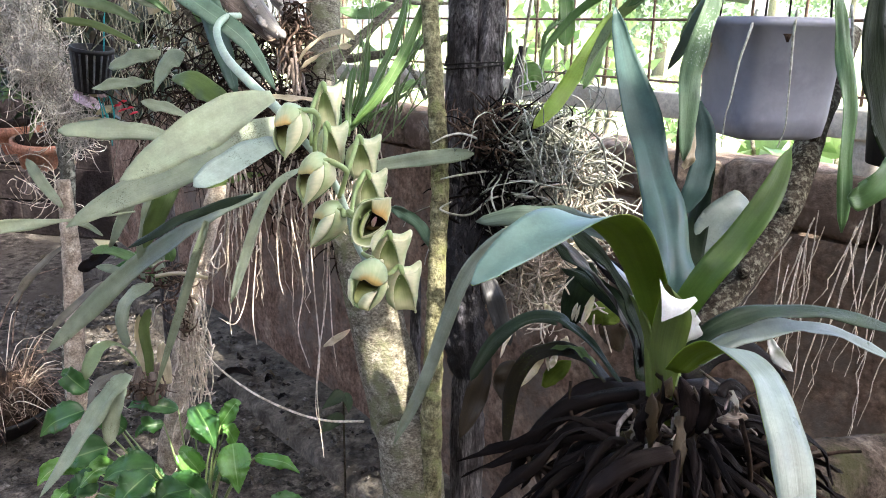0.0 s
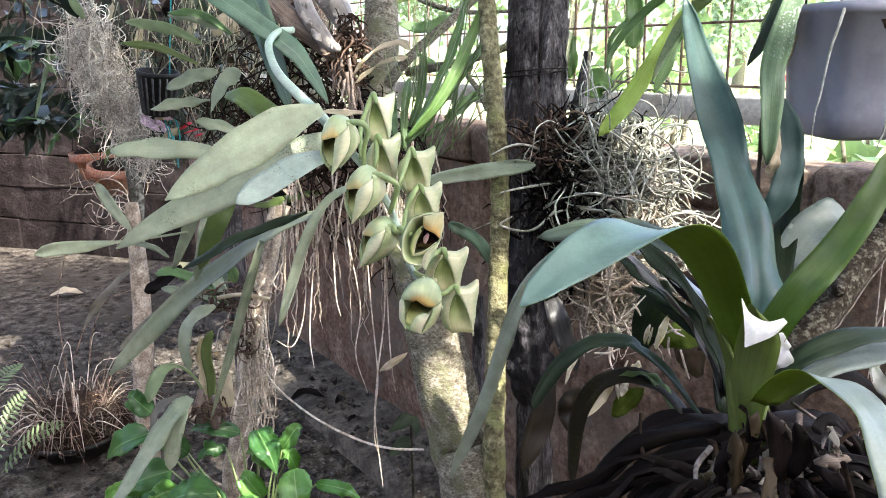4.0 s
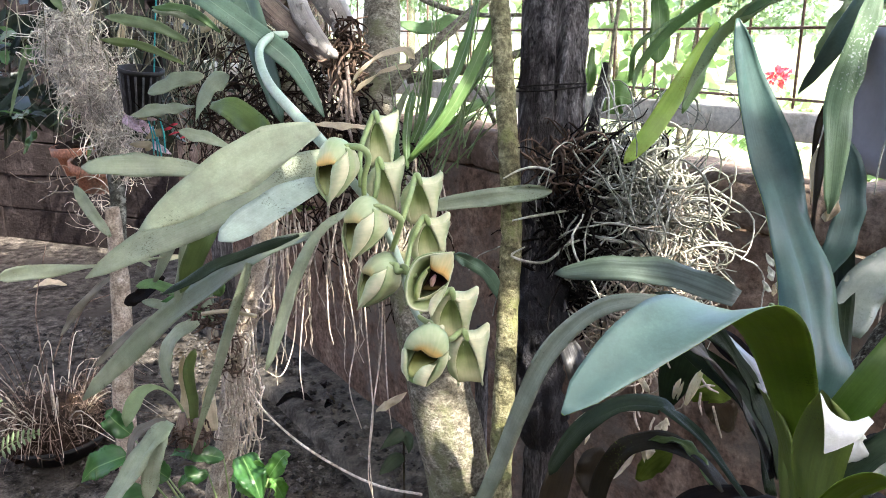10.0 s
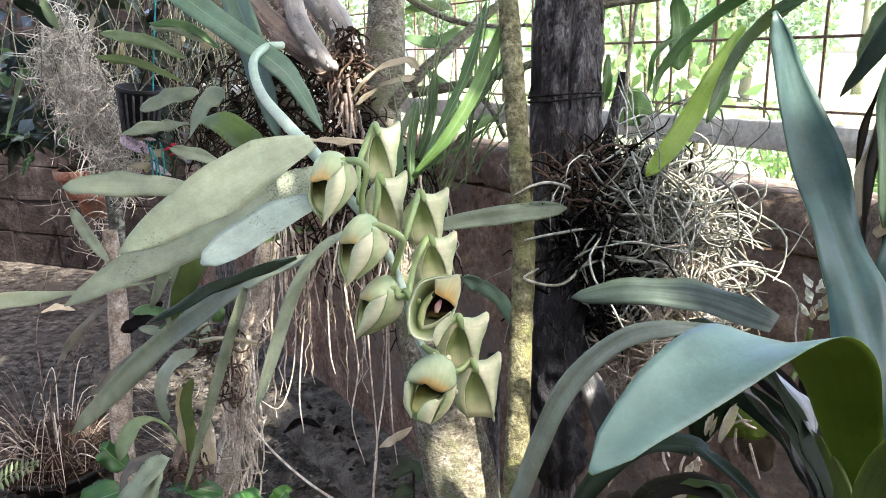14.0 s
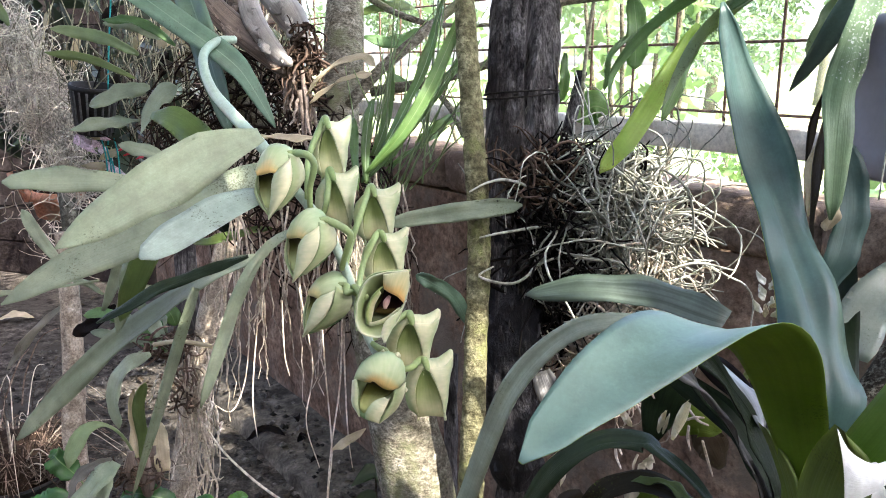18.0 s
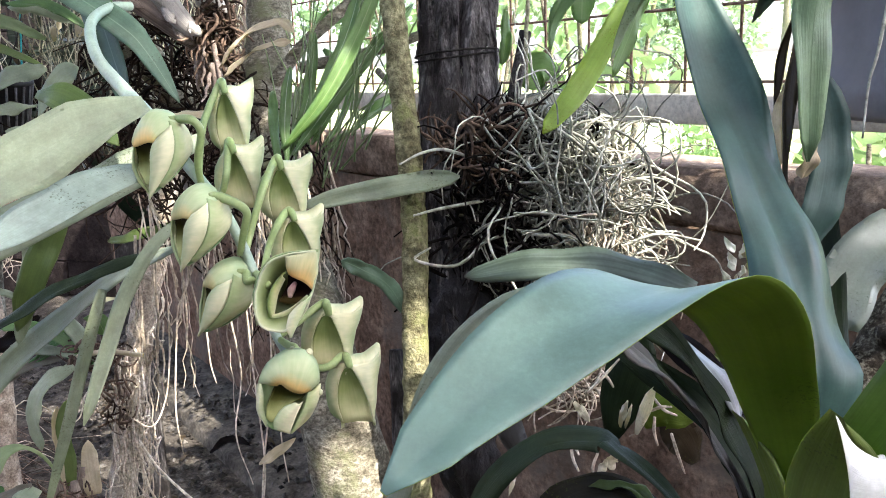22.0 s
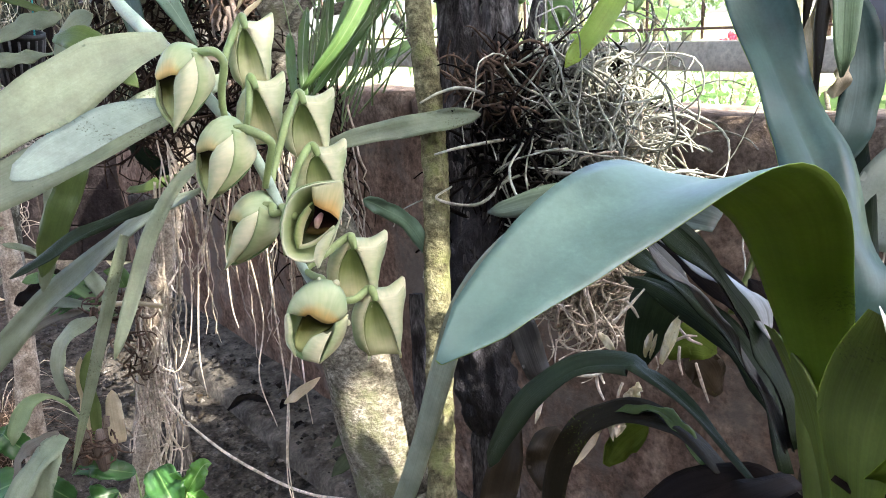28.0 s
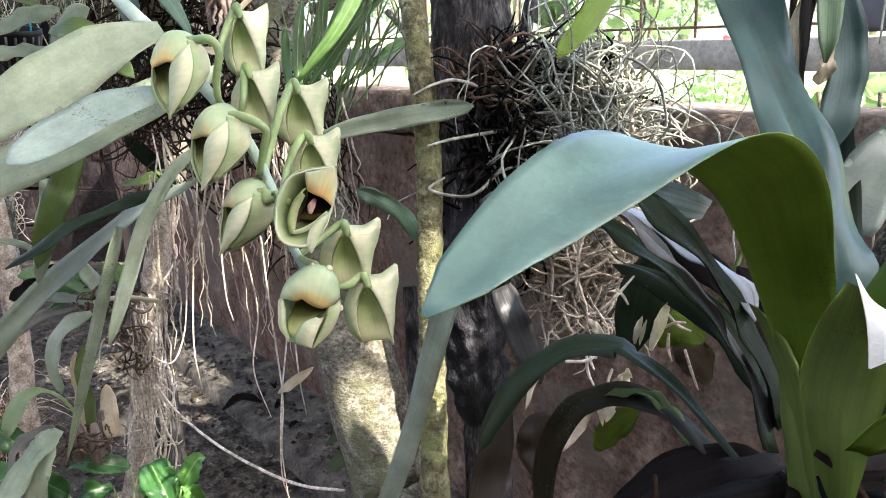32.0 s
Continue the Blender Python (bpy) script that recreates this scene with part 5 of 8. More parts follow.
def facing_flower(parent, c, size, pedicel, turn=0.0, yaw=0.0):
    """A flower seen from the front: an orange dome over a kidney-shaped hole, green gutter, folded pale lip."""
    place = placer(c, size, turn, yaw)
    f = Form()
    sheet(f, place, [[(-0.74, 0.2, 0.1), (-0.76, -0.2, 0.14), (-0.72, -0.58, 0.14), (-0.44, -0.92, 0.12), (0.02, -1.0, 0.1), (0.48, -0.6, 0.08), (0.74, 0.1, 0.08)], [(-0.56, 0.3, -0.3), (-0.56, -0.1, -0.38), (-0.5, -0.45, -0.3), (-0.2, -0.6, -0.3), (0.1, -0.6, -0.4), (0.4, -0.3, -0.4), (0.58, 0.2, -0.3)], [(-0.2, 0.9, -0.1), (-0.2, 0.7, -0.5), (-0.1, 0.5, -0.6), (0.0, 0.4, -0.65), (0.1, 0.5, -0.6), (0.2, 0.7, -0.5), (0.2, 0.9, -0.1)]], 24, 14, ruffle=0.0004)
    body = put("flower", f, PETAL_BACK, parent, "pale green orchid flower facing out, orange dome over a dark throat")
    petals(body, place, (
        ("hood", PETAL_DOME, [[(-0.75, 0.16, 0.12), (-0.58, 0.62, 0.06), (-0.1, 0.98, 0.02), (0.36, 0.98, 0.02), (0.68, 0.66, 0.06), (0.74, 0.2, 0.12)], [(-0.60, 0.20, 0.32), (-0.42, 0.56, 0.40), (-0.04, 0.78, 0.44), (0.32, 0.76, 0.42), (0.56, 0.50, 0.36), (0.66, 0.12, 0.26)], [(-0.44, 0.18, 0.36), (-0.26, 0.38, 0.54), (0.0, 0.44, 0.62), (0.24, 0.36, 0.60), (0.44, 0.20, 0.48), (0.56, 0.04, 0.30)], [(-0.28, 0.14, 0.28), (-0.16, 0.20, 0.42), (0.0, 0.10, 0.48), (0.16, 0.0, 0.46), (0.30, -0.04, 0.38), (0.46, -0.02, 0.26)]], "domed orange hood", 0.0004),
        ("throat", PETAL_THROAT, [[(-0.30, 0.22, 0.24), (-0.1, 0.2, 0.26), (0.2, 0.02, 0.24), (0.46, 0.0, 0.2)], [(-0.42, -0.05, 0.14), (-0.15, -0.08, -0.02), (0.1, -0.16, 0.0), (0.34, -0.18, 0.14)], [(-0.54, -0.36, 0.14), (-0.30, -0.42, 0.06), (-0.10, -0.36, 0.08), (0.10, -0.30, 0.16)], [(-0.56, -0.66, 0.14), (-0.42, -0.78, 0.12), (-0.26, -0.6, 0.14), (-0.05, -0.4, 0.18)]], "dark kidney-shaped throat with an olive gutter", 0.0),
        ("petal", PETAL_PALE, [[(-0.66, 0.24, 0.24), (-0.60, -0.1, 0.24), (-0.60, -0.45, 0.22), (-0.52, -0.8, 0.18)], [(-0.72, 0.2, 0.20), (-0.70, -0.15, 0.26), (-0.70, -0.5, 0.22), (-0.55, -0.86, 0.16)], [(-0.78, 0.14, 0.06), (-0.80, -0.2, 0.08), (-0.76, -0.55, 0.08), (-0.54, -0.9, 0.1)]], "", 0.0005),
        ("lower_lip", PETAL_PALE, [[(-0.36, -0.94, 0.16), (-0.34, -0.70, 0.22), (-0.12, -0.40, 0.24), (0.16, -0.28, 0.24)], [(-0.20, -0.98, 0.20), (-0.12, -0.74, 0.30), (0.04, -0.50, 0.32), (0.26, -0.32, 0.28)], [(0.02, -1.06, 0.16), (0.12, -0.78, 0.24), (0.22, -0.52, 0.26), (0.36, -0.26, 0.26)]], "folded pale lower lip", 0.0005),
        ("petal", PETAL, [[(0.46, -0.02, 0.26), (0.40, -0.30, 0.28), (0.24, -0.66, 0.24), (0.02, -1.06, 0.14)], [(0.62, 0.02, 0.22), (0.58, -0.30, 0.24), (0.40, -0.66, 0.2), (0.04, -1.06, 0.13)], [(0.76, 0.14, 0.04), (0.70, -0.25, 0.06), (0.50, -0.66, 0.06), (0.05, -1.06, 0.1)]], "", 0.0006),
    ))
    for q, w in (((0.52, 0.96, 0.05), 0.10), ((0.80, -0.08, 0.02), 0.09), ((0.06, 1.05, 0.0), 0.06)):
        f = Form()
        tube(f, [place((q[0] * 0.8, q[1] * 0.85, 0)), place((q[0] * 0.95, q[1] * 0.97, 0.03)), place(q)], [size * w, size * w, size * w * 0.6], 8, 8)
        put("petal_tip", f, PETAL_PALE, body)
    hook(body, pedicel, [place((0.1, 1.0, -0.1)), place((0.1, 0.8, -0.2))])


hooded_flower(orchid, (-0.165, 0.866, 1.334), 0.0308, [(-0.141, 0.868, 1.309), (-0.139, 0.860, 1.329), (-0.134, 0.858, 1.348), (-0.139, 0.858, 1.357)])
hooded_flower(orchid, (-0.136, 0.845, 1.284), 0.0298, [(-0.112, 0.846, 1.264), (-0.105, 0.840, 1.284), (-0.102, 0.838, 1.294), (-0.106, 0.837, 1.300)], -0.12, -0.25, 1.08, PETAL_BLUSH)
hooded_flower(orchid, (-0.124, 0.848, 1.231), 0.0292, [(-0.098, 0.842, 1.244), (-0.102, 0.838, 1.247), (-0.106, 0.836, 1.247)], -0.34, -0.5, 1.08, PETAL_BLUSH)
for c, size, turn, yaw, wide, ped in (
    ((-0.137, 0.948, 1.354), 0.0291, 0.0, 0.0, 0.86, [(-0.146, 0.880, 1.318), (-0.153, 0.915, 1.340), (-0.151, 0.925, 1.356)]),
    ((-0.131, 0.935, 1.309), 0.0285, 0.0, 0.0, 0.94, [(-0.143, 0.866, 1.292), (-0.141, 0.905, 1.294), (-0.136, 0.912, 1.311)]),
    ((-0.092, 0.920, 1.298), 0.0265, -0.04, 0.0, 1.05, [(-0.112, 0.856, 1.258), (-0.108, 0.870, 1.279), (-0.100, 0.882, 1.306)]),
    ((-0.083, 0.905, 1.261), 0.0255, 0.0, 0.1, 1.1, [(-0.100, 0.850, 1.240), (-0.098, 0.872, 1.262), (-0.092, 0.880, 1.277)]),
    ((-0.056, 0.870, 1.196), 0.0268, -0.12, 0.0, 1.1, [(-0.088, 0.838, 1.205), (-0.076, 0.848, 1.212)]),
    ((-0.041, 0.866, 1.156), 0.0284, 0.0, 0.0, 1.0, [(-0.082, 0.832, 1.186), (-0.068, 0.842, 1.180), (-0.056, 0.846, 1.178)]),
):
    turned_flower(orchid, c, size, ped, turn, yaw, wide)
open_flower(orchid, (-0.073, 0.815, 1.244), 0.0272, [(-0.104, 0.850, 1.247), (-0.100, 0.842, 1.250)])
facing_flower(orchid, (-0.077, 0.812, 1.176), 0.0276, [(-0.086, 0.832, 1.205), (-0.079, 0.826, 1.203)], -0.05)

# ---- root ball tied to the post ----
ball = thing("root_ball", "ball of tangled silvery grey orchid roots tied to the post", "root ball")
f = Form()
tangle(f, RNG, (0.136, 1.120, 1.255), (0.066, 0.050, 0.072), 640, 0.19, 0.00115, 0.05, 1.3, 20, 4)
tangle(f, RNG, (0.142, 1.104, 1.240), (0.064, 0.048, 0.078), 460, 0.20, 0.0012, 0.10, 1.3, 20, 4, surface=True)
put("root_tangle", f, ROOT_GREY, ball, kind="stuff")
f = Form()
tangle(f, RNG, (0.172, 1.092, 1.195), (0.044, 0.040, 0.070), 430, 0.11, 0.0012, 0.1, 1.1, 14, 4)
tangle(f, RNG, (0.152, 1.085, 1.128), (0.054, 0.04, 0.070), 420, 0.11, 0.0013, 0.1, 1.0, 13, 4)
put("lower_tangle", f, ROOT_TAN, ball, "sunlit tan lower roots", kind="stuff")
# Black fibres beside the post and inside the ball, coloured to darken its interior.
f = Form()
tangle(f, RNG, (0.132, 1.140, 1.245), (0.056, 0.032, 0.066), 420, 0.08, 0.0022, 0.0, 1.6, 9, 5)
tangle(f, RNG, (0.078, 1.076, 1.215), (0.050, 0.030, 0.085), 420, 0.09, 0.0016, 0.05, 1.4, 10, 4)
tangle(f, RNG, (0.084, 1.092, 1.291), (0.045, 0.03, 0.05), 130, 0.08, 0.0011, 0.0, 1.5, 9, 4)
put("core", f, ROOT_BLACK, ball, "dark fibrous core, the ball's inner shade put into its colour", kind="stuff")
f = Form()
tangle(f, RNG, (0.062, 1.080, 1.308), (0.038, 0.02, 0.035), 130, 0.06, 0.0015, 0.0, 1.2, 8, 5)
put("binding_tangle", f, ROOT_RUST, ball, "rusty roots clinging to the post", kind="stuff")
f = Form()
for k in range(70):
    q = Vector((0.182, 1.085, 1.215)) + Vector((RNG.uniform(-0.02, 0.025), RNG.uniform(-0.03, 0.02), RNG.uniform(-0.09, 0.06)))
    L = RNG.uniform(0.03, 0.075)
    d = Vector((1.0, RNG.normal() * 0.4, RNG.normal() * 0.45)).normalized() * L
    tube(f, [q, q + d * 0.5 + Vector((0, 0, RNG.normal() * 0.008)), q + d + Vector((0, 0, -RNG.uniform(0.0, 0.02)))], [0.0012, 0.0011, 0.0006], 8, 4, cap=False)
put("stray_fringe", f, ROOT_GREY, ball, "stray root ends reaching out", kind="stuff")
for pts in (
    [(0.076, 1.053, 1.231), (0.040, 1.021, 1.206), (0.001, 1.009, 1.215), (0.015, 1.014, 1.225)],
    [(0.068, 1.070, 1.294), (0.032, 1.050, 1.310), (0.009, 1.048, 1.308), (-0.011, 1.033, 1.300)],
    [(0.199, 1.059, 1.209), (0.233, 1.055, 1.221), (0.273, 1.047, 1.215)],
    [(0.177, 1.071, 1.258), (0.216, 1.059, 1.274), (0.237, 1.057, 1.260), (0.243, 1.051, 1.240)],
    [(0.068, 1.050, 1.261), (0.025, 1.024, 1.259), (0.000, 1.020, 1.254)],
):
    stem(ball, ROOT_GREY, pts, [0.0018, 0.0016, 0.0009], "", "root", 20, 5)
stem(ball, POSTWOOD, [(0.124, 1.238, 1.420), (0.114, 1.225, 1.377), (0.104, 1.211, 1.334), (0.098, 1.198, 1.292)], [0.007, 0.008, 0.008], "broken stub of wood", "stub", 16, 10, lumps=0.2, lump_scale=60)

# ---- broad-leaved strap plant ----
strap = thing("strap_plant", "large strap-leaved plant with blue-green arching leaves", "plant")
BIG = [BROAD_TOP, BROAD_UNDER]
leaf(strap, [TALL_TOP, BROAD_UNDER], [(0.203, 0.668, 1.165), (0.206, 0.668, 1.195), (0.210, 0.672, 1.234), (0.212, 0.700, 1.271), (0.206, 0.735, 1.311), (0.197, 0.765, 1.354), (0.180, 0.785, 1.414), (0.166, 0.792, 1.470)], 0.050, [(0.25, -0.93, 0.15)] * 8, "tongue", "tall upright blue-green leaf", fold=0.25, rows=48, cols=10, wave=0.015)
leaf(strap, BIG, [(0.206, 0.660, 1.152), (0.201, 0.660, 1.178), (0.191, 0.652, 1.211), (0.174, 0.632, 1.250), (0.149, 0.594, 1.290), (0.126, 0.575, 1.308), (0.100, 0.557, 1.314), (0.072, 0.537, 1.309), (0.045, 0.516, 1.297), (0.022, 0.493, 1.284)], 0.043, [(0.5, 0.85, 0.1), (0.5, 0.85, 0.15), (0.5, 0.85, 0.2), (0.5, 0.8, 0.3), (0.4, 0.75, 0.5), (0.2, 0.5, 0.8), (0.0, -0.1, 0.97), (-0.1, -0.5, 0.86), (-0.15, -0.72, 0.68), (-0.2, -0.8, 0.5)], "arch", "broad arching blue-green leaf", fold=0.12, rows=40, cols=10, thick=0.0006, wave=0.003)
leaf(strap, LEAF_BACKLIT, [(0.196, 0.640, 1.180), (0.219, 0.615, 1.249), (0.247, 0.625, 1.281), (0.276, 0.640, 1.317), (0.297, 0.660, 1.356)], 0.025, (-0.3, -0.85, 0.35), "strap", "green leaf lit from behind", fold=0.3, rows=26)
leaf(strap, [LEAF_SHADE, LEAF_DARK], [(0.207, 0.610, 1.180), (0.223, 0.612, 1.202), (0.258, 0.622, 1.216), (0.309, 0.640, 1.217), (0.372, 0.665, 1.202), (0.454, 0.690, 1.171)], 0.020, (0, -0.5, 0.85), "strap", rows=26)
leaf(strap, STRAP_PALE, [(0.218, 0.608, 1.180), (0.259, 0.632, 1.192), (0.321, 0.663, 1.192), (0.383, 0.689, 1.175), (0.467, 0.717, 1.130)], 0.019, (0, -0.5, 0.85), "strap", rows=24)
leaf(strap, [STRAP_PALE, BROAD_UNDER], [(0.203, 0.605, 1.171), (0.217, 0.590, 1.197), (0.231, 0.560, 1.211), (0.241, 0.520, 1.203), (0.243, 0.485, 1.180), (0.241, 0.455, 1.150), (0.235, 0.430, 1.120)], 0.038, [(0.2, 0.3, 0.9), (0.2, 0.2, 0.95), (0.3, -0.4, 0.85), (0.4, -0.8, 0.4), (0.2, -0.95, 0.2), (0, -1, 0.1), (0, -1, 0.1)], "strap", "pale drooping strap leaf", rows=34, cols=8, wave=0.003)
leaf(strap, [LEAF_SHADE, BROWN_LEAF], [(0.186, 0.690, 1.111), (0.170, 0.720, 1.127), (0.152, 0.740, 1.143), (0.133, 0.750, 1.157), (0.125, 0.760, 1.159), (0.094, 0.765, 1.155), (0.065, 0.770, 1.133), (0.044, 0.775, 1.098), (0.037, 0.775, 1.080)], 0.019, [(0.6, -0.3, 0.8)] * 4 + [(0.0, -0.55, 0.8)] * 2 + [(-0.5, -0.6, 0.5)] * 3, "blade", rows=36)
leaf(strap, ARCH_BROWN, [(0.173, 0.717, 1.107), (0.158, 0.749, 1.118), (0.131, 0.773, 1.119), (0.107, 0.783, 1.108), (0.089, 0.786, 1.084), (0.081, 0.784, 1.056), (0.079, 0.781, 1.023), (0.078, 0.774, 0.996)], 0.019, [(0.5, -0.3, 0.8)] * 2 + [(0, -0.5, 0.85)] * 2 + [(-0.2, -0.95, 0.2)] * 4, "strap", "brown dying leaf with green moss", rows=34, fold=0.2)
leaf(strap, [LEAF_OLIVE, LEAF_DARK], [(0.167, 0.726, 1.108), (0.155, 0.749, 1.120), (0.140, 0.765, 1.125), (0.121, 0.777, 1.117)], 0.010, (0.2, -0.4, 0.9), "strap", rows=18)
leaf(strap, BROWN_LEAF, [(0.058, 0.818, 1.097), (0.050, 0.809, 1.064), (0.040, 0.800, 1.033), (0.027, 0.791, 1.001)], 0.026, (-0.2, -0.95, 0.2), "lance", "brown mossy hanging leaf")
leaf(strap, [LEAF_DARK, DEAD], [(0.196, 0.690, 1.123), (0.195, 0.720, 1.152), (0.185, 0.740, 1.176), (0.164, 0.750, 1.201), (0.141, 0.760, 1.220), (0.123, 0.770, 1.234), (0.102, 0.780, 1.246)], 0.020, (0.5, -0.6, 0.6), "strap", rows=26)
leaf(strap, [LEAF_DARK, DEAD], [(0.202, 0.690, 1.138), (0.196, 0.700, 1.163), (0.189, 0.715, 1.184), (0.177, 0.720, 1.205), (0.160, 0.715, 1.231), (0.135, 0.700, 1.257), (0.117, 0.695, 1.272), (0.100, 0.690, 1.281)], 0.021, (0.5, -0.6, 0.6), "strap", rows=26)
leaf(strap, STRAP_PURPLE, [(0.060, 0.914, 1.150), (0.069, 0.899, 1.129), (0.079, 0.892, 1.098), (0.089, 0.887, 1.074)], 0.024, (0, -0.95, 0.2), "strap", "grey see-through hanging leaf")
leaf(strap, STRAP_PURPLE, [(0.196, 0.690, 1.137), (0.185, 0.700, 1.167), (0.169, 0.700, 1.196), (0.151, 0.690, 1.220), (0.131, 0.675, 1.245), (0.111, 0.665, 1.264), (0.093, 0.660, 1.278)], 0.0155, (0.3, -0.4, 0.85), "strap", rows=24)
leaf(strap, STRAP_GREY, [(0.116, 0.667, 1.276), (0.105, 0.679, 1.279), (0.066, 0.696, 1.267), (0.032, 0.716, 1.226), (0.008, 0.734, 1.163), (-0.017, 0.747, 1.081), (-0.045, 0.750, 1.016)], 0.0155, [(0.3, -0.4, 0.85)] * 2 + [(-0.3, -0.7, 0.6)] * 2 + [(-0.3, -0.9, 0.2)] * 3, "blade", "long grey leaf arching over and hanging", rows=40)
leaf(strap, STRAP_PALE, [(0.266, 0.767, 1.226), (0.284, 0.785, 1.254), (0.310, 0.801, 1.272), (0.330, 0.811, 1.273)], 0.036, (-0.1, -0.8, 0.5), "strap", "pale dead leaf base", rows=16)
leaf(strap, WHITE_SHEATH, [(0.340, 0.744, 1.148), (0.348, 0.739, 1.130), (0.365, 0.734, 1.115)], 0.014, (0, -1, 0.1), "lance", "white dry scrap", rows=8)
leaf(strap, PLEAT, [(0.210, 0.865, 1.220), (0.156, 0.903, 1.230), (0.097, 0.924, 1.229), (0.045, 0.942, 1.216)], 0.030, (0, -0.75, 0.65), "strap", "pleated leaf", fold=0.05)
leaf(strap, PLEAT_PALE, [(0.143, 0.820, 1.234), (0.160, 0.800, 1.226), (0.177, 0.770, 1.216), (0.192, 0.742, 1.205), (0.193, 0.715, 1.191)], 0.024, (0.4, -0.5, 0.75), "strap")
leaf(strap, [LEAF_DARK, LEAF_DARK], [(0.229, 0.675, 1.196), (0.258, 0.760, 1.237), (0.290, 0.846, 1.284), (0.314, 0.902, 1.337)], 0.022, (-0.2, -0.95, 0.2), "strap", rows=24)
# old leaves behind and below the stem, their deep shade put into dark colours
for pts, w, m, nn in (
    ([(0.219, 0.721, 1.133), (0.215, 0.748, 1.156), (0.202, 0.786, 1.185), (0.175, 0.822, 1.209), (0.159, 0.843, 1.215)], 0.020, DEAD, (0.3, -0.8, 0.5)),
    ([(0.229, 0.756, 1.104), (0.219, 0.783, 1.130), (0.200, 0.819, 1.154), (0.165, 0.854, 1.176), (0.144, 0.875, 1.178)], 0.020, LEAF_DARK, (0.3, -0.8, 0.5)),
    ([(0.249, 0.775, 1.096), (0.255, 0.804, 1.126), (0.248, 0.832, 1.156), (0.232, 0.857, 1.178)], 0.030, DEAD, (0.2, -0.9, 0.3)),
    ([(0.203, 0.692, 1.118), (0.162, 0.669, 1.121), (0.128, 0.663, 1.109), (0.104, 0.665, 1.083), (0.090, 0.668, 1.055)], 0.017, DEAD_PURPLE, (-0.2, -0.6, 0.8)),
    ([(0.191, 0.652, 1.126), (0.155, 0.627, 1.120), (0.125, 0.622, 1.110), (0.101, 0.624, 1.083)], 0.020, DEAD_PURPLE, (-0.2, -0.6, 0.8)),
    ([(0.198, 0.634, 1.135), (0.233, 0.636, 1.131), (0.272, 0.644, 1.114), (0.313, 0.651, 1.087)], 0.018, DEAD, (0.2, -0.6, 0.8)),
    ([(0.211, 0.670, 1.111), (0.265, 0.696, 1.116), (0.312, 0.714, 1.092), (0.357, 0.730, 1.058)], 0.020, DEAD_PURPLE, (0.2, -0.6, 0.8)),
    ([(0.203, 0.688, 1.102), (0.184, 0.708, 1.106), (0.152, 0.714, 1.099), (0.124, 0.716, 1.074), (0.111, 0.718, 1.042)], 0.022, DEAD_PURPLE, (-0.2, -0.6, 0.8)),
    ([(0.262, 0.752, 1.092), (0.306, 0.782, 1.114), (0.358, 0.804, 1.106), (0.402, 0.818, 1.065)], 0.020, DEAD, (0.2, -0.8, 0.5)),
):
    leaf(strap, m, pts, w, nn, "strap", "old leaf coloured near-black for deep shade", "dead_leaf", rows=24, curl=-0.3)
# sheathed stem
f = Form()
tube(f, [(0.213, 0.650, 1.098), (0.210, 0.660, 1.135), (0.207, 0.668, 1.160), (0.204, 0.672, 1.184), (0.199, 0.668, 1.207)], [0.0175, 0.0165, 0.0155, 0.013, 0.006], 30, 18, 0.04, 30)
put("pseudobulb", f, SHEATH, strap, "olive green sheathed stem")
for up, low in (
    ([(0.175, 0.677, 1.216), (0.183, 0.672, 1.198), (0.190, 0.668, 1.177), (0.194, 0.665, 1.157), (0.196, 0.660, 1.134), (0.198, 0.655, 1.102)], [(0.178, 0.676, 1.215), (0.187, 0.660, 1.204), (0.194, 0.652, 1.186), (0.199, 0.650, 1.167), (0.202, 0.646, 1.144), (0.205, 0.640, 1.114)]),
    ([(0.185, 0.600, 1.252), (0.188, 0.628, 1.224), (0.190, 0.645, 1.196), (0.191, 0.645, 1.178), (0.198, 0.642, 1.147), (0.204, 0.640, 1.114)], [(0.186, 0.600, 1.251), (0.209, 0.605, 1.226), (0.208, 0.605, 1.198), (0.205, 0.608, 1.169), (0.202, 0.612, 1.138), (0.199, 0.620, 1.109)]),
):
    f = Form()
    patch(f, up, low, 22, 8, 0.0012, 0.009)
    put("leaf_sheath", f, SHEATH, strap, "olive green leaf sheath")
f = Form()
patch(f, [(0.167, 0.560, 1.269), (0.172, 0.556, 1.260), (0.183, 0.556, 1.254), (0.196, 0.563, 1.254)], [(0.167, 0.545, 1.240), (0.175, 0.546, 1.243), (0.187, 0.552, 1.246), (0.198, 0.562, 1.251)], 16, 6)
put("torn_sheath", f, WHITE_SHEATH, strap, "torn white papery sheath")
leaf(strap, WHITE_SHEATH, [(0.211, 0.610, 1.226), (0.214, 0.612, 1.207), (0.213, 0.615, 1.190)], 0.014, (0.3, -0.9, 0.1), "lance", name="torn_sheath")
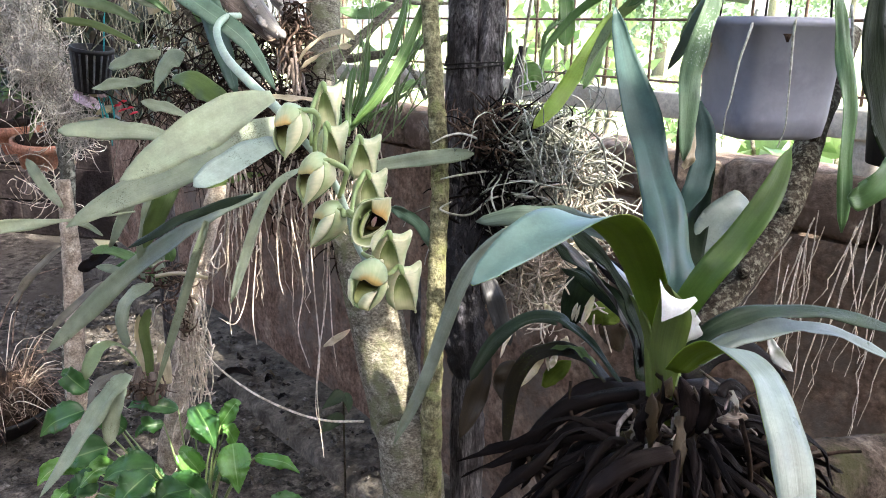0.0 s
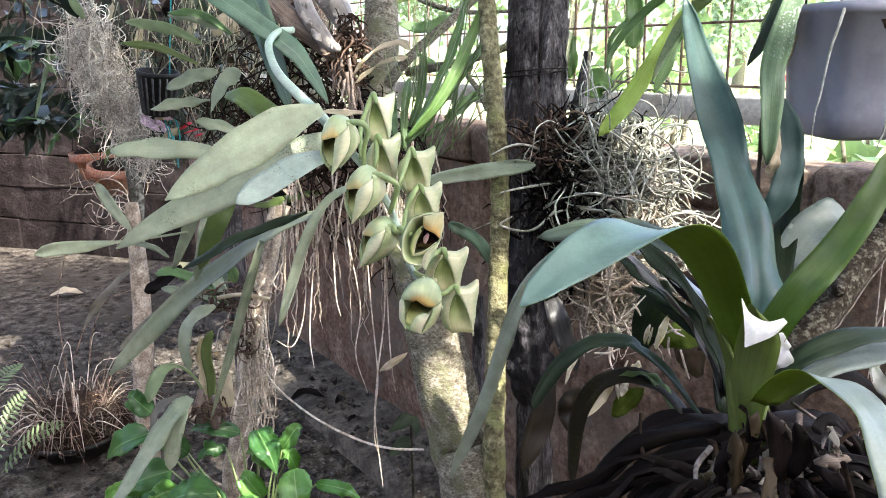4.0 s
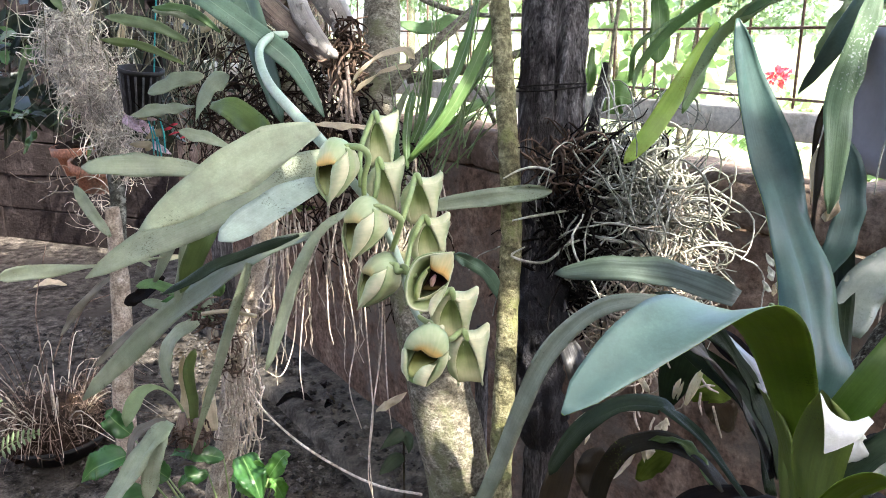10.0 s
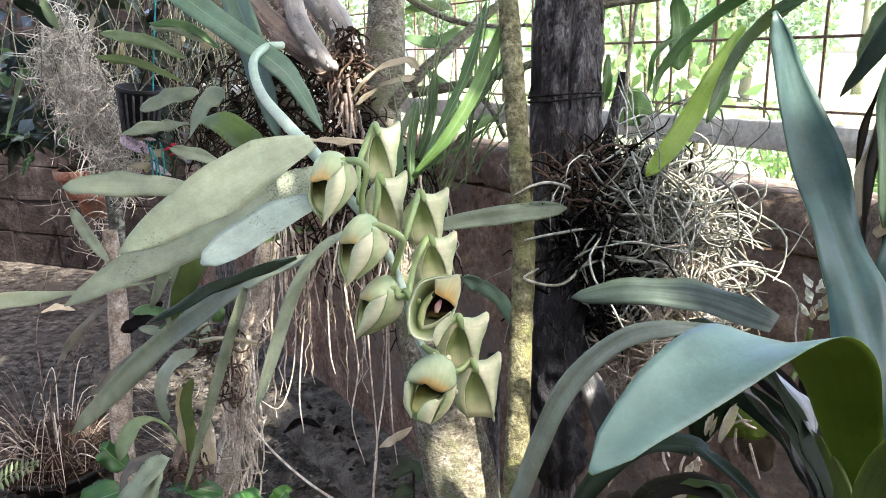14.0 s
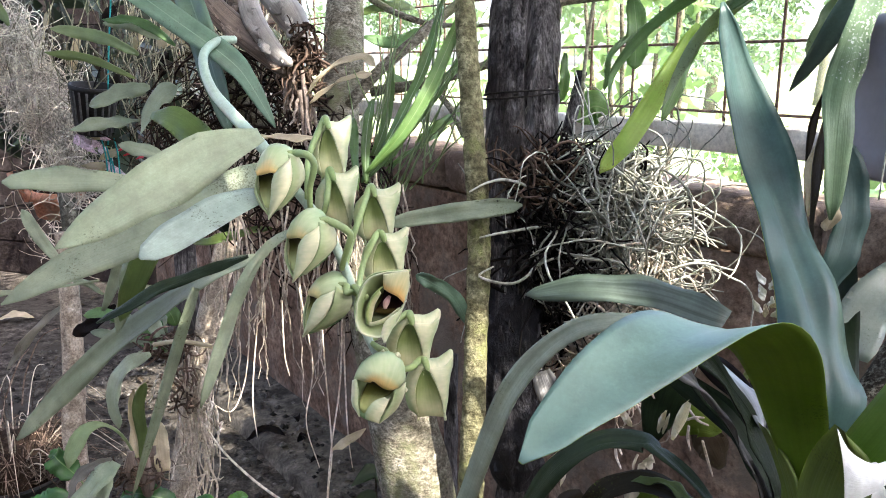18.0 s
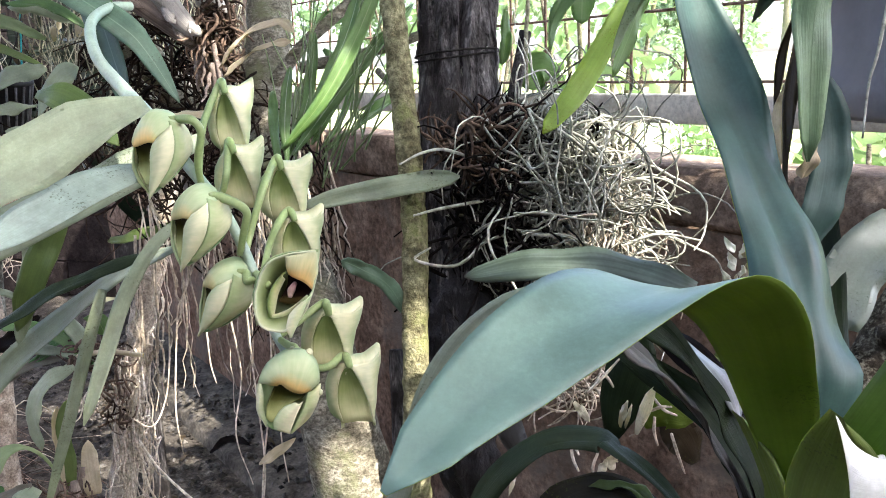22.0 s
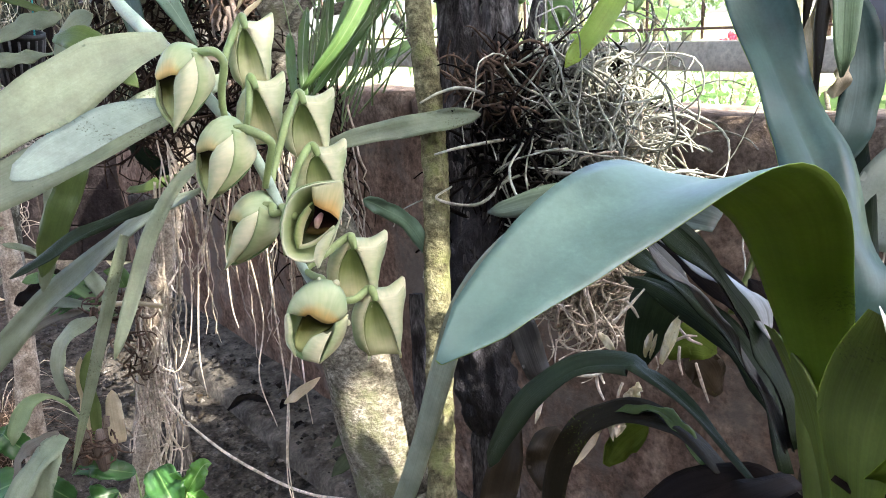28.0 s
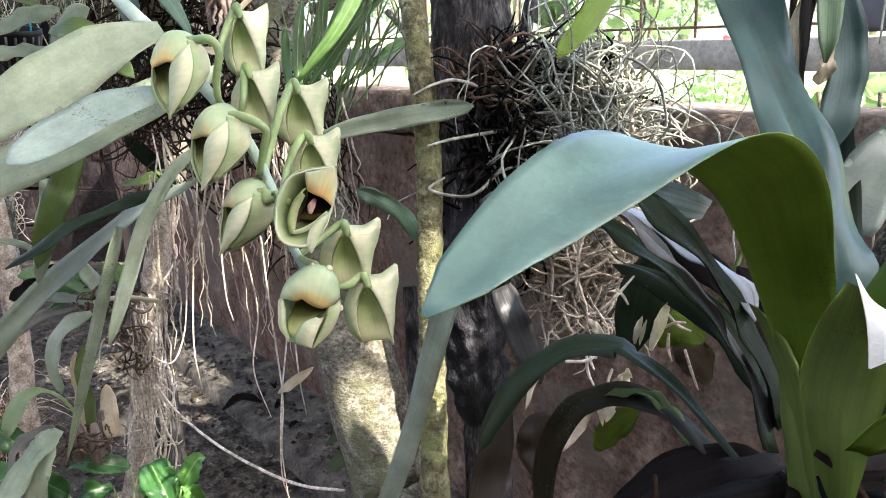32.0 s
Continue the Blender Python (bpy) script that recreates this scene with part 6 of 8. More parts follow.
# Dead ribbons round the base; near-black colour supplies the shade between them.
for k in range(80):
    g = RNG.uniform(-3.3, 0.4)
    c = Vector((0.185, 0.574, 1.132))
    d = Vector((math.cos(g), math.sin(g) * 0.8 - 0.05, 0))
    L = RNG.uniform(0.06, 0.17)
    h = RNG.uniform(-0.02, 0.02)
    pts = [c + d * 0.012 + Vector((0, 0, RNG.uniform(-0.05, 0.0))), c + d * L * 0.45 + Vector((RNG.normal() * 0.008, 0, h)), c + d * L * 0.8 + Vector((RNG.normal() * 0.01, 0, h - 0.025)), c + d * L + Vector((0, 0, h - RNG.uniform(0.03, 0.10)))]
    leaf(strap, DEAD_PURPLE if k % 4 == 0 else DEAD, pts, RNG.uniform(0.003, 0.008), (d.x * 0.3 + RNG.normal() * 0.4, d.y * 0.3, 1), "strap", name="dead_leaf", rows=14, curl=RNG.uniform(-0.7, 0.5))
for k in range(7):
    c = Vector((0.206, 0.552, 1.128)) + Vector((RNG.uniform(-0.05, 0.07), RNG.uniform(-0.03, 0.03), RNG.uniform(-0.03, 0.02)))
    d = Vector((RNG.normal(), RNG.normal() * 0.4, RNG.normal())).normalized() * RNG.uniform(0.03, 0.06)
    stem(strap, ROOT_TAN if k % 7 == 0 else ROOT_BROWN, [c - d, c + Vector((0.004, 0, 0.003)), c + d], RNG.uniform(0.001, 0.0024), "", "dry_stick", 8, 6)
for k in range(9):
    b = Vector((0.177, 0.537, 1.150)) + Vector((RNG.uniform(-0.022, 0.022), RNG.uniform(-0.012, 0.004), RNG.uniform(-0.01, 0.01)))
    L = RNG.uniform(0.02, 0.055)
    leaf(strap, [BROWN_LEAF, DEAD_PURPLE, DEAD][k % 3], [b, b + Vector((RNG.normal() * 0.004, -0.004, L * 0.5)), b + Vector((RNG.normal() * 0.008, -0.004, L))], RNG.uniform(0.006, 0.013), (RNG.normal() * 0.5, -1, 0.1), "lance", name="dry_sheath", rows=8, cols=3, curl=-0.4)
for pts, w, m in (
    ([(0.184, 0.528, 1.171), (0.179, 0.511, 1.151), (0.171, 0.497, 1.118)], 0.009, BROWN_LEAF),
    ([(0.200, 0.542, 1.165), (0.198, 0.530, 1.145), (0.195, 0.519, 1.123)], 0.006, BROWN_LEAF),
    ([(0.173, 0.507, 1.153), (0.143, 0.500, 1.148), (0.119, 0.496, 1.131), (0.108, 0.496, 1.112)], 0.012, DEAD_PURPLE),
    ([(0.238, 0.600, 1.153), (0.256, 0.612, 1.158), (0.277, 0.616, 1.135), (0.286, 0.619, 1.111)], 0.010, DEAD_PURPLE),
    ([(0.214, 0.561, 1.162), (0.229, 0.548, 1.150), (0.238, 0.535, 1.143)], 0.010, DEAD_PURPLE),
    ([(0.201, 0.537, 1.151), (0.211, 0.525, 1.143), (0.210, 0.510, 1.129)], 0.010, DEAD_PURPLE),
):
    leaf(strap, m, pts, w, (0.1, -0.8, 0.6), "strap", name="dead_leaf", rows=14, curl=-0.6)
for pts, r in (
    ([(0.261, 0.630, 1.146), (0.244, 0.600, 1.136), (0.233, 0.585, 1.112)], 0.0014),
    ([(0.203, 0.600, 1.132), (0.199, 0.590, 1.117), (0.197, 0.585, 1.091)], 0.0020),
    ([(0.221, 0.620, 1.150), (0.223, 0.600, 1.147), (0.227, 0.590, 1.139)], 0.0026),
    ([(0.231, 0.630, 1.162), (0.248, 0.610, 1.154), (0.266, 0.600, 1.143)], 0.0014),
    ([(0.214, 0.600, 1.140), (0.211, 0.590, 1.122), (0.209, 0.580, 1.095)], 0.0020),
    ([(0.234, 0.620, 1.158), (0.228, 0.600, 1.136), (0.221, 0.590, 1.113)], 0.0026),
    ([(0.240, 0.590, 1.123), (0.254, 0.585, 1.118), (0.272, 0.580, 1.117)], 0.0014),
    ([(0.186, 0.600, 1.129), (0.175, 0.585, 1.114), (0.169, 0.580, 1.093)], 0.0020),
    ([(0.227, 0.585, 1.116), (0.242, 0.580, 1.106), (0.259, 0.580, 1.093)], 0.0026),
):
    stem(strap, STICK, pts, [r, r * 1.1, r * 0.8], "", "dry_stick", 12, 7, lumps=0.2, lump_scale=140)
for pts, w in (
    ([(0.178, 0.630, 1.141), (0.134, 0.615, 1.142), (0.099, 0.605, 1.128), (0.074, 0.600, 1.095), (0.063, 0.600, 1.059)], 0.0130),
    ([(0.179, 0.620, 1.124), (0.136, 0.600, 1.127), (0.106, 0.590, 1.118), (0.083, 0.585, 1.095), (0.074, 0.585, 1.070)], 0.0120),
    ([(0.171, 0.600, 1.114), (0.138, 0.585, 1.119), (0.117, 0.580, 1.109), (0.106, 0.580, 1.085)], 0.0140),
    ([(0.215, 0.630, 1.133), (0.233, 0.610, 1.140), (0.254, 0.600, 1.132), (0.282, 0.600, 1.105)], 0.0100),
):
    leaf(strap, DEAD, pts, w, (-0.2, -0.6, 0.8), "strap", "old leaf base coloured near-black for deep shade", "dead_leaf", rows=24, curl=-0.7, thick=0.003)
for k in range(34):
    q = Vector((0.200, 0.560, 1.137)) + Vector((R3.uniform(-0.055, 0.06), R3.uniform(-0.02, 0.03), R3.uniform(-0.03, 0.022)))
    d = Vector((R3.normal(), R3.normal() * 0.4, R3.normal() * 1.2 - 0.4)).normalized() * R3.uniform(0.010, 0.026 if k % 2 else 0.016)
    if k % 2:
        r = R3.uniform(0.0008, 0.0022)
        stem(strap, STICK, [q - d, q + Vector((R3.normal() * 0.003, -0.002, 0.002)), q + d], [r, r, r * 0.7], "", "dry_stick", 9, 6, lumps=0.2, lump_scale=140)
    else:
        leaf(strap, [DRY_GREY, BROWN_LEAF, CANE][k % 3], [q - d, q + Vector((0, -0.003, 0.002)), q + d], R3.uniform(0.004, 0.011), (R3.normal() * 0.5, -1, 0.5), "lance", name="dry_sheath", rows=9, cols=3, curl=-0.5)
f = Form()
tangle(f, RNG, (0.191, 0.579, 1.079), (0.12, 0.09, 0.055), 170, 0.09, 0.0026, 0.05, 0.8, 7, 5)
put("fibre_mass", f, ROOT_BROWN, strap, "dark fibrous plant base", kind="stuff")

bud = thing("bud_spike", "small spike of pale papery bud scales", "buds")
for k in range(11):
    q = Vector((0.278, 0.961, 1.190)) + Vector((0.004 * math.sin(k * 2.4), 0.004 * math.cos(k * 2.4), 0.0035 * k))
    d = Vector((0.012 * math.sin(k * 2.4), -0.007 + 0.008 * math.cos(k * 2.4), 0.010))
    leaf(bud, WHITE_SHEATH if k % 3 else DRY, [q, q + d * 0.6, q + d + Vector((0, 0, 0.004))], 0.007, (d.x * 20, -0.8, 0.4), "ovate", name="scale", rows=8, cols=4, fold=0.4)
q = Vector((0.275, 0.958, 1.184))
stem(bud, SHEATH, [q, q + Vector((-0.005, 0, -0.03)), q + Vector((-0.03, -0.03, -0.06))], 0.003, "", "stalk", 8, 6)

# log that carries it, and the lichen-grey branch
log = thing("log", "thick grey weathered log under the strap plant", "log")
stem(log, BARK_DARK, [(0.114, 0.576, 0.995), (0.214, 0.625, 1.023), (0.345, 0.685, 1.014), (0.480, 0.742, 0.999), (0.686, 0.820, 0.985)], [0.04, 0.04, 0.038, 0.035], "", "trunk", 50, 18, lumps=0.08, lump_scale=16)
branch = thing("branch", "slanting rough branch grey with lichen", "branch")
stem(branch, BARK_SPECK, [(0.571, 1.141, 1.449), (0.487, 1.023, 1.327), (0.425, 0.936, 1.240), (0.356, 0.875, 1.171), (0.300, 0.837, 1.107), (0.273, 0.808, 1.007), (0.268, 0.783, 0.919)], [0.018, 0.018, 0.017, 0.017, 0.016, 0.016], "", "limb", 60, 16, lumps=0.12, lump_scale=40)
for p, r in (((0.471, 0.991, 1.324), 0.009), ((0.415, 0.913, 1.249), 0.010), ((0.349, 0.853, 1.185), 0.008), ((0.295, 0.817, 1.119), 0.009)):
    f = Form()
    q = Vector(p)
    tube(f, [q + Vector((0.004, 0.012, -0.004)), q, q + Vector((-0.003, -0.006, 0.002))], [r * 1.2, r, r * 0.5], 8, 9, 0.3, 90)
    put("knot", f, BARK_SPECK, branch)

# ---- hanging pot ----
pot = thing("hanging_pot", "square grey plastic pot hung on wires, roots trailing down", "pot")
c = Vector((0.343, 0.845, 1.342))
f = Form()
lathe(f, c, [(0.0401, 0.0000), (0.0486, 0.0046), (0.0511, 0.0228), (0.0557, 0.1117), (0.0587, 0.1129), (0.0587, 0.1220), (0.0552, 0.1220), (0.0521, 0.1026)], 48, 7.0, 0.16, dent=0.010)
put("pot_body", f, PLASTIC, pot)
f = Form()
lathe(f, c + Vector((0, 0, 0.098)), [(0.0517, 0.0), (0.0527, 0.008), (0.03, 0.014)], 24, 7.0, 0.16, dent=0.1)
put("soil", f, COIR, pot, "dark potting fibre")
for g in (0.9, 2.4, 4.2, 5.5):
    stem(pot, WIRE, [c + Vector((0.058 * math.cos(g), 0.058 * math.sin(g), 0.114)), c + Vector((0.035 * math.cos(g), 0.035 * math.sin(g), 0.4)), c + Vector((0, 0, 0.75))], 0.0012, "", "wire", 8, 5)
for pts in (
    [(0.304, 0.790, 1.470), (0.296, 0.782, 1.447), (0.289, 0.780, 1.421), (0.285, 0.781, 1.385), (0.283, 0.784, 1.368), (0.283, 0.786, 1.336)],
    [(0.343, 0.790, 1.470), (0.339, 0.782, 1.448), (0.340, 0.780, 1.416), (0.342, 0.781, 1.384), (0.344, 0.784, 1.358), (0.340, 0.786, 1.337)],
    [(0.400, 0.800, 1.476), (0.402, 0.790, 1.439), (0.407, 0.790, 1.395), (0.411, 0.790, 1.362)],
):
    stem(pot, ROOT_GREY, pts, [0.0016, 0.0010, 0.0006], "", "trailing_root", 26, 6)
for k, (pts, w, m) in enumerate((
    ([(0.295, 0.886, 1.499), (0.277, 0.878, 1.470), (0.260, 0.878, 1.434)], 0.018, LEAF_SOFT),
    ([(0.292, 0.846, 1.503), (0.270, 0.830, 1.447), (0.258, 0.817, 1.402), (0.245, 0.798, 1.333)], 0.007, BROWN_LEAF),
    ([(0.362, 0.761, 1.499), (0.367, 0.742, 1.449), (0.372, 0.725, 1.392), (0.372, 0.712, 1.329), (0.376, 0.706, 1.270)], 0.017, LEAF_MID),
    ([(0.263, 0.777, 1.498), (0.244, 0.762, 1.447), (0.235, 0.754, 1.400), (0.233, 0.744, 1.329)], 0.022, LEAF_SCALY),
    ([(0.449, 0.846, 1.505), (0.441, 0.830, 1.449), (0.448, 0.811, 1.383), (0.464, 0.792, 1.316)], 0.03, LEAF_DARK),
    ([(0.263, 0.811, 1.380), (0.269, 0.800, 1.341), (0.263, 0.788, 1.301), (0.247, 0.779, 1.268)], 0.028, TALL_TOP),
    ([(0.303, 0.878, 1.505), (0.256, 0.820, 1.413), (0.243, 0.800, 1.340), (0.241, 0.782, 1.279)], 0.004, BROWN_LEAF),
    ([(0.254, 0.816, 1.396), (0.254, 0.788, 1.336), (0.247, 0.782, 1.314)], 0.010, DRY),
    ([(0.426, 0.701, 1.362), (0.406, 0.693, 1.333), (0.381, 0.686, 1.310), (0.366, 0.686, 1.308)], 0.026, LEAF_MID),
)):
    leaf(pot, m, pts, w, (0.1, -0.95, 0.2), "blade", rows=20)
dim = thing("dark_pot", "dark plastic pot hanging deeper in the shade", "pot")
f = Form()
lathe(f, (0.611, 0.970, 1.287), [(0.05, 0.0), (0.07, 0.004), (0.085, 0.16), (0.09, 0.161), (0.09, 0.175), (0.083, 0.175), (0.078, 0.14)], 30, 2.0, 0, dent=0.02)
put("pot_body", f, PLASTIC_BLACK, dim)
q = Vector((0.611, 0.970, 1.287))
for g in (0.5, 2.6, 4.7):
    stem(dim, WIRE, [q + Vector((0.085 * math.cos(g), 0.085 * math.sin(g), 0.17)), q + Vector((0, 0, 0.8))], 0.0012, "", "wire", 5, 4)
# long leaves arching out of it towards the post
for pts, w, m, lab in (
    ([(0.333, 0.886, 1.504), (0.295, 0.883, 1.506), (0.258, 0.963, 1.518), (0.223, 1.033, 1.505), (0.173, 1.059, 1.468), (0.137, 1.056, 1.425), (0.130, 1.047, 1.396)], 0.012, LEAF_MID, "slender arching leaf"),
    ([(0.319, 0.859, 1.486), (0.283, 0.868, 1.493), (0.251, 0.936, 1.498), (0.221, 0.987, 1.475)], 0.016, LEAF_MID, "arching green leaf"),
    ([(0.329, 0.879, 1.480), (0.284, 0.898, 1.489), (0.255, 0.961, 1.492), (0.220, 1.013, 1.467), (0.197, 1.030, 1.426), (0.178, 1.018, 1.385)], 0.013, LEAF_SOFT, "arching green leaf"),
    ([(0.311, 0.828, 1.527), (0.289, 0.820, 1.505), (0.271, 0.823, 1.481), (0.259, 0.845, 1.448), (0.247, 0.875, 1.408)], 0.020, BROAD_TOP, "pointed grey-green leaf"),
    ([(0.298, 0.859, 1.494), (0.282, 0.849, 1.461), (0.272, 0.868, 1.414), (0.268, 0.882, 1.365), (0.268, 0.871, 1.309)], 0.005, BROWN_LEAF, "twisted dead leaf"),
    ([(0.282, 0.854, 1.438), (0.274, 0.861, 1.394), (0.267, 0.865, 1.353), (0.265, 0.858, 1.310)], 0.008, DRY, "pale split dead leaf"),
):
    leaf(pot, m, pts, w, (0.1, -0.9, 0.35), "strap", lab, rows=26, cols=4, fold=0.3)

# hanging yellow-green leaves in front of the fence
cane_plant = thing("hanging_leaf_spray", "spray of yellowing bamboo-like leaves hanging down", "plant")
stem(cane_plant, BARK, [(0.069, 1.170, 1.491), (0.094, 1.175, 1.501), (0.182, 1.186, 1.513), (0.262, 1.198, 1.533), (0.344, 1.223, 1.562)], [0.005, 0.006, 0.0065, 0.007], "bare brown branch", "branch", 30, 8, lumps=0.15, lump_scale=60)
stem(cane_plant, STRAND, [(0.138, 1.203, 1.554), (0.126, 1.183, 1.481), (0.119, 1.175, 1.414), (0.119, 1.171, 1.356)], [0.003, 0.0026, 0.002], "thin twig", "twig", 20, 6, lumps=0.2, lump_scale=90)
leaf(cane_plant, LEAF_LIT, [(0.118, 1.224, 1.360), (0.139, 1.230, 1.378), (0.162, 1.230, 1.371)], 0.045, (0.1, -0.9, 0.3), "ovate")
leaf(cane_plant, LEAF_LIT, [(0.100, 1.212, 1.443), (0.099, 1.205, 1.414), (0.094, 1.197, 1.385)], 0.014, (0.3, -0.9, 0.3), "blade")
leaf(cane_plant, LEAF_YELLOW, [(0.227, 1.096, 1.471), (0.195, 1.058, 1.425), (0.148, 1.004, 1.363), (0.114, 0.970, 1.329)], 0.021, (-0.2, -0.95, 0.2), "blade", "yellow-green leaf with a brown spot", fold=0.25)
leaf(cane_plant, LEAF_LIT, [(0.239, 1.139, 1.472), (0.220, 1.113, 1.424), (0.193, 1.084, 1.370)], 0.016, (0.3, -0.95, 0.2), "blade", fold=0.3)
leaf(cane_plant, LEAF_LIT, [(0.175, 1.197, 1.512), (0.179, 1.184, 1.468), (0.177, 1.171, 1.424)], 0.026, (0.1, -0.95, 0.2), "blade")
leaf(cane_plant, LEAF_MID, [(0.205, 1.191, 1.482), (0.153, 1.175, 1.446), (0.143, 1.171, 1.399)], 0.008, (0.1, -0.95, 0.2), "blade")

# ---- herb at the foot of the rooted trunk ----
herb = thing("herb", "low herb with bright green pointed leaves in the sun", "herb")
c0 = Vector((-0.456, 1.296, 0.596))
for base, tip, w, n in (
    ((-0.399, 1.299, 0.732), (-0.361, 1.308, 0.784), 0.040, (0.1, -0.8, 0.6)),
    ((-0.372, 1.274, 0.707), (-0.353, 1.227, 0.646), 0.068, (0.1, -0.75, 0.65)),
    ((-0.332, 1.271, 0.682), (-0.249, 1.264, 0.666), 0.034, (0, -0.6, 0.8)),
    ((-0.451, 1.322, 0.757), (-0.403, 1.271, 0.708), 0.060, (0.2, -0.6, 0.8)),
    ((-0.489, 1.335, 0.743), (-0.584, 1.330, 0.758), 0.040, (0, -0.6, 0.8)),
    ((-0.515, 1.325, 0.718), (-0.564, 1.307, 0.709), 0.030, (0, -0.6, 0.8)),
    ((-0.515, 1.266, 0.659), (-0.599, 1.238, 0.662), 0.075, (0.1, -0.7, 0.7)),
    ((-0.518, 1.246, 0.661), (-0.561, 1.190, 0.627), 0.070, (0.1, -0.7, 0.7)),
    ((-0.694, 1.408, 0.741), (-0.745, 1.416, 0.785), 0.05, (0, -0.8, 0.6)),
    ((-0.685, 1.371, 0.718), (-0.767, 1.352, 0.682), 0.07, (0, -0.7, 0.7)),
    ((-0.624, 1.321, 0.669), (-0.699, 1.287, 0.650), 0.07, (0, -0.7, 0.7)),
    ((-0.491, 1.275, 0.608), (-0.436, 1.231, 0.582), 0.06, (0, -0.7, 0.7)),
    ((-0.446, 1.306, 0.626), (-0.489, 1.316, 0.677), 0.05, (0, -0.7, 0.7)),
    ((-0.420, 1.308, 0.697), (-0.465, 1.294, 0.738), 0.045, (0.3, -0.6, 0.7)),
    ((-0.396, 1.304, 0.712), (-0.430, 1.314, 0.757), 0.035, (-0.2, -0.7, 0.7)),
    ((-0.600, 1.350, 0.689), (-0.655, 1.356, 0.727), 0.05, (0, -0.8, 0.6)),
    ((-0.627, 1.268, 0.630), (-0.664, 1.241, 0.622), 0.06, (0.2, -0.7, 0.7)),
    ((-0.454, 1.261, 0.619), (-0.500, 1.216, 0.624), 0.07, (-0.2, -0.6, 0.8)),
    ((-0.373, 1.292, 0.697), (-0.393, 1.283, 0.746), 0.03, (0.4, -0.6, 0.7)),
):
    b, e = Vector(base), Vector(tip)
    mid = (b + e) / 2 + Vector(n) * 0.008
    # Right-hand leaves get the sunlit colour, those further left the shaded copy.
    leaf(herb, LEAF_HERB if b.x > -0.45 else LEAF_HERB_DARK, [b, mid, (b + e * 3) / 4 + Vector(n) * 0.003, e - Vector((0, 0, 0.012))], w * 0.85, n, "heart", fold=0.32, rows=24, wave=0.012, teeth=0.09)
    stem(herb, PEDICEL, [c0 + Vector((0, 0.02, -0.15)), (c0 * 0.4 + b * 0.6) + Vector((0, 0, -0.03)), b], [0.003, 0.0022, 0.0012], "", "stalk", 10, 5)
for k in range(26):
    b = c0 + Vector((RNG.uniform(-0.24, 0.13), RNG.uniform(-0.05, 0.09), RNG.uniform(-0.10, 0.05)))
    g = RNG.uniform(0, 6.28)
    L = RNG.uniform(0.05, 0.095)
    d = Vector((math.cos(g), math.sin(g) * 0.5 - 0.3, RNG.uniform(-0.4, 0.3))).normalized() * L
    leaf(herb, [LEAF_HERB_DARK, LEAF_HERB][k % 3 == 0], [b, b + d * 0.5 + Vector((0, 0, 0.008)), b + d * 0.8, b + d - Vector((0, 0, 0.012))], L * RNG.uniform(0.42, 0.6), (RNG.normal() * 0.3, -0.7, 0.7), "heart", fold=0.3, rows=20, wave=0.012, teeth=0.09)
    stem(herb, PEDICEL, [c0 + Vector((0, 0.02, -0.15)), c0 * 0.4 + b * 0.6 + Vector((0, 0.01, -0.04)), b], [0.0026, 0.002, 0.0012], "", "stalk", 8, 5)
stem(herb, PEDICEL, [c0 + Vector((0, 0.02, -0.14)), Vector((c0.x, c0.y + 0.03, -0.02))], 0.004, "", "stalk", 6, 6)


# ---- trees overhead: unseen crowns added to shade the garden ----
# Holes left in the added crowns so that sun reaches chosen spots (x, y, radius).
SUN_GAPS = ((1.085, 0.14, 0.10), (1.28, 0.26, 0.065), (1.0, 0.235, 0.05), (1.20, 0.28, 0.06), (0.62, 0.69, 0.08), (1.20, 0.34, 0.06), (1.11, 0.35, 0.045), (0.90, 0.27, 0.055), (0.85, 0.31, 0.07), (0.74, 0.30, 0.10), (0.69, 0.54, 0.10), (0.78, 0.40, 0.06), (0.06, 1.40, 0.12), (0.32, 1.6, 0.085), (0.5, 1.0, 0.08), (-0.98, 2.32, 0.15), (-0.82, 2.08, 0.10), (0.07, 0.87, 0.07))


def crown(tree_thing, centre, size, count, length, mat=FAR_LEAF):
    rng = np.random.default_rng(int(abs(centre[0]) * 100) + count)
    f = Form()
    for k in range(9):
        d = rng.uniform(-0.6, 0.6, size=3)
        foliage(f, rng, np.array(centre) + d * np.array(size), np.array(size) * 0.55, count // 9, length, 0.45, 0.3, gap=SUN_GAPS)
    put("crown", f, mat, tree_thing, "unseen leafy crown added overhead for shade", kind="stuff")


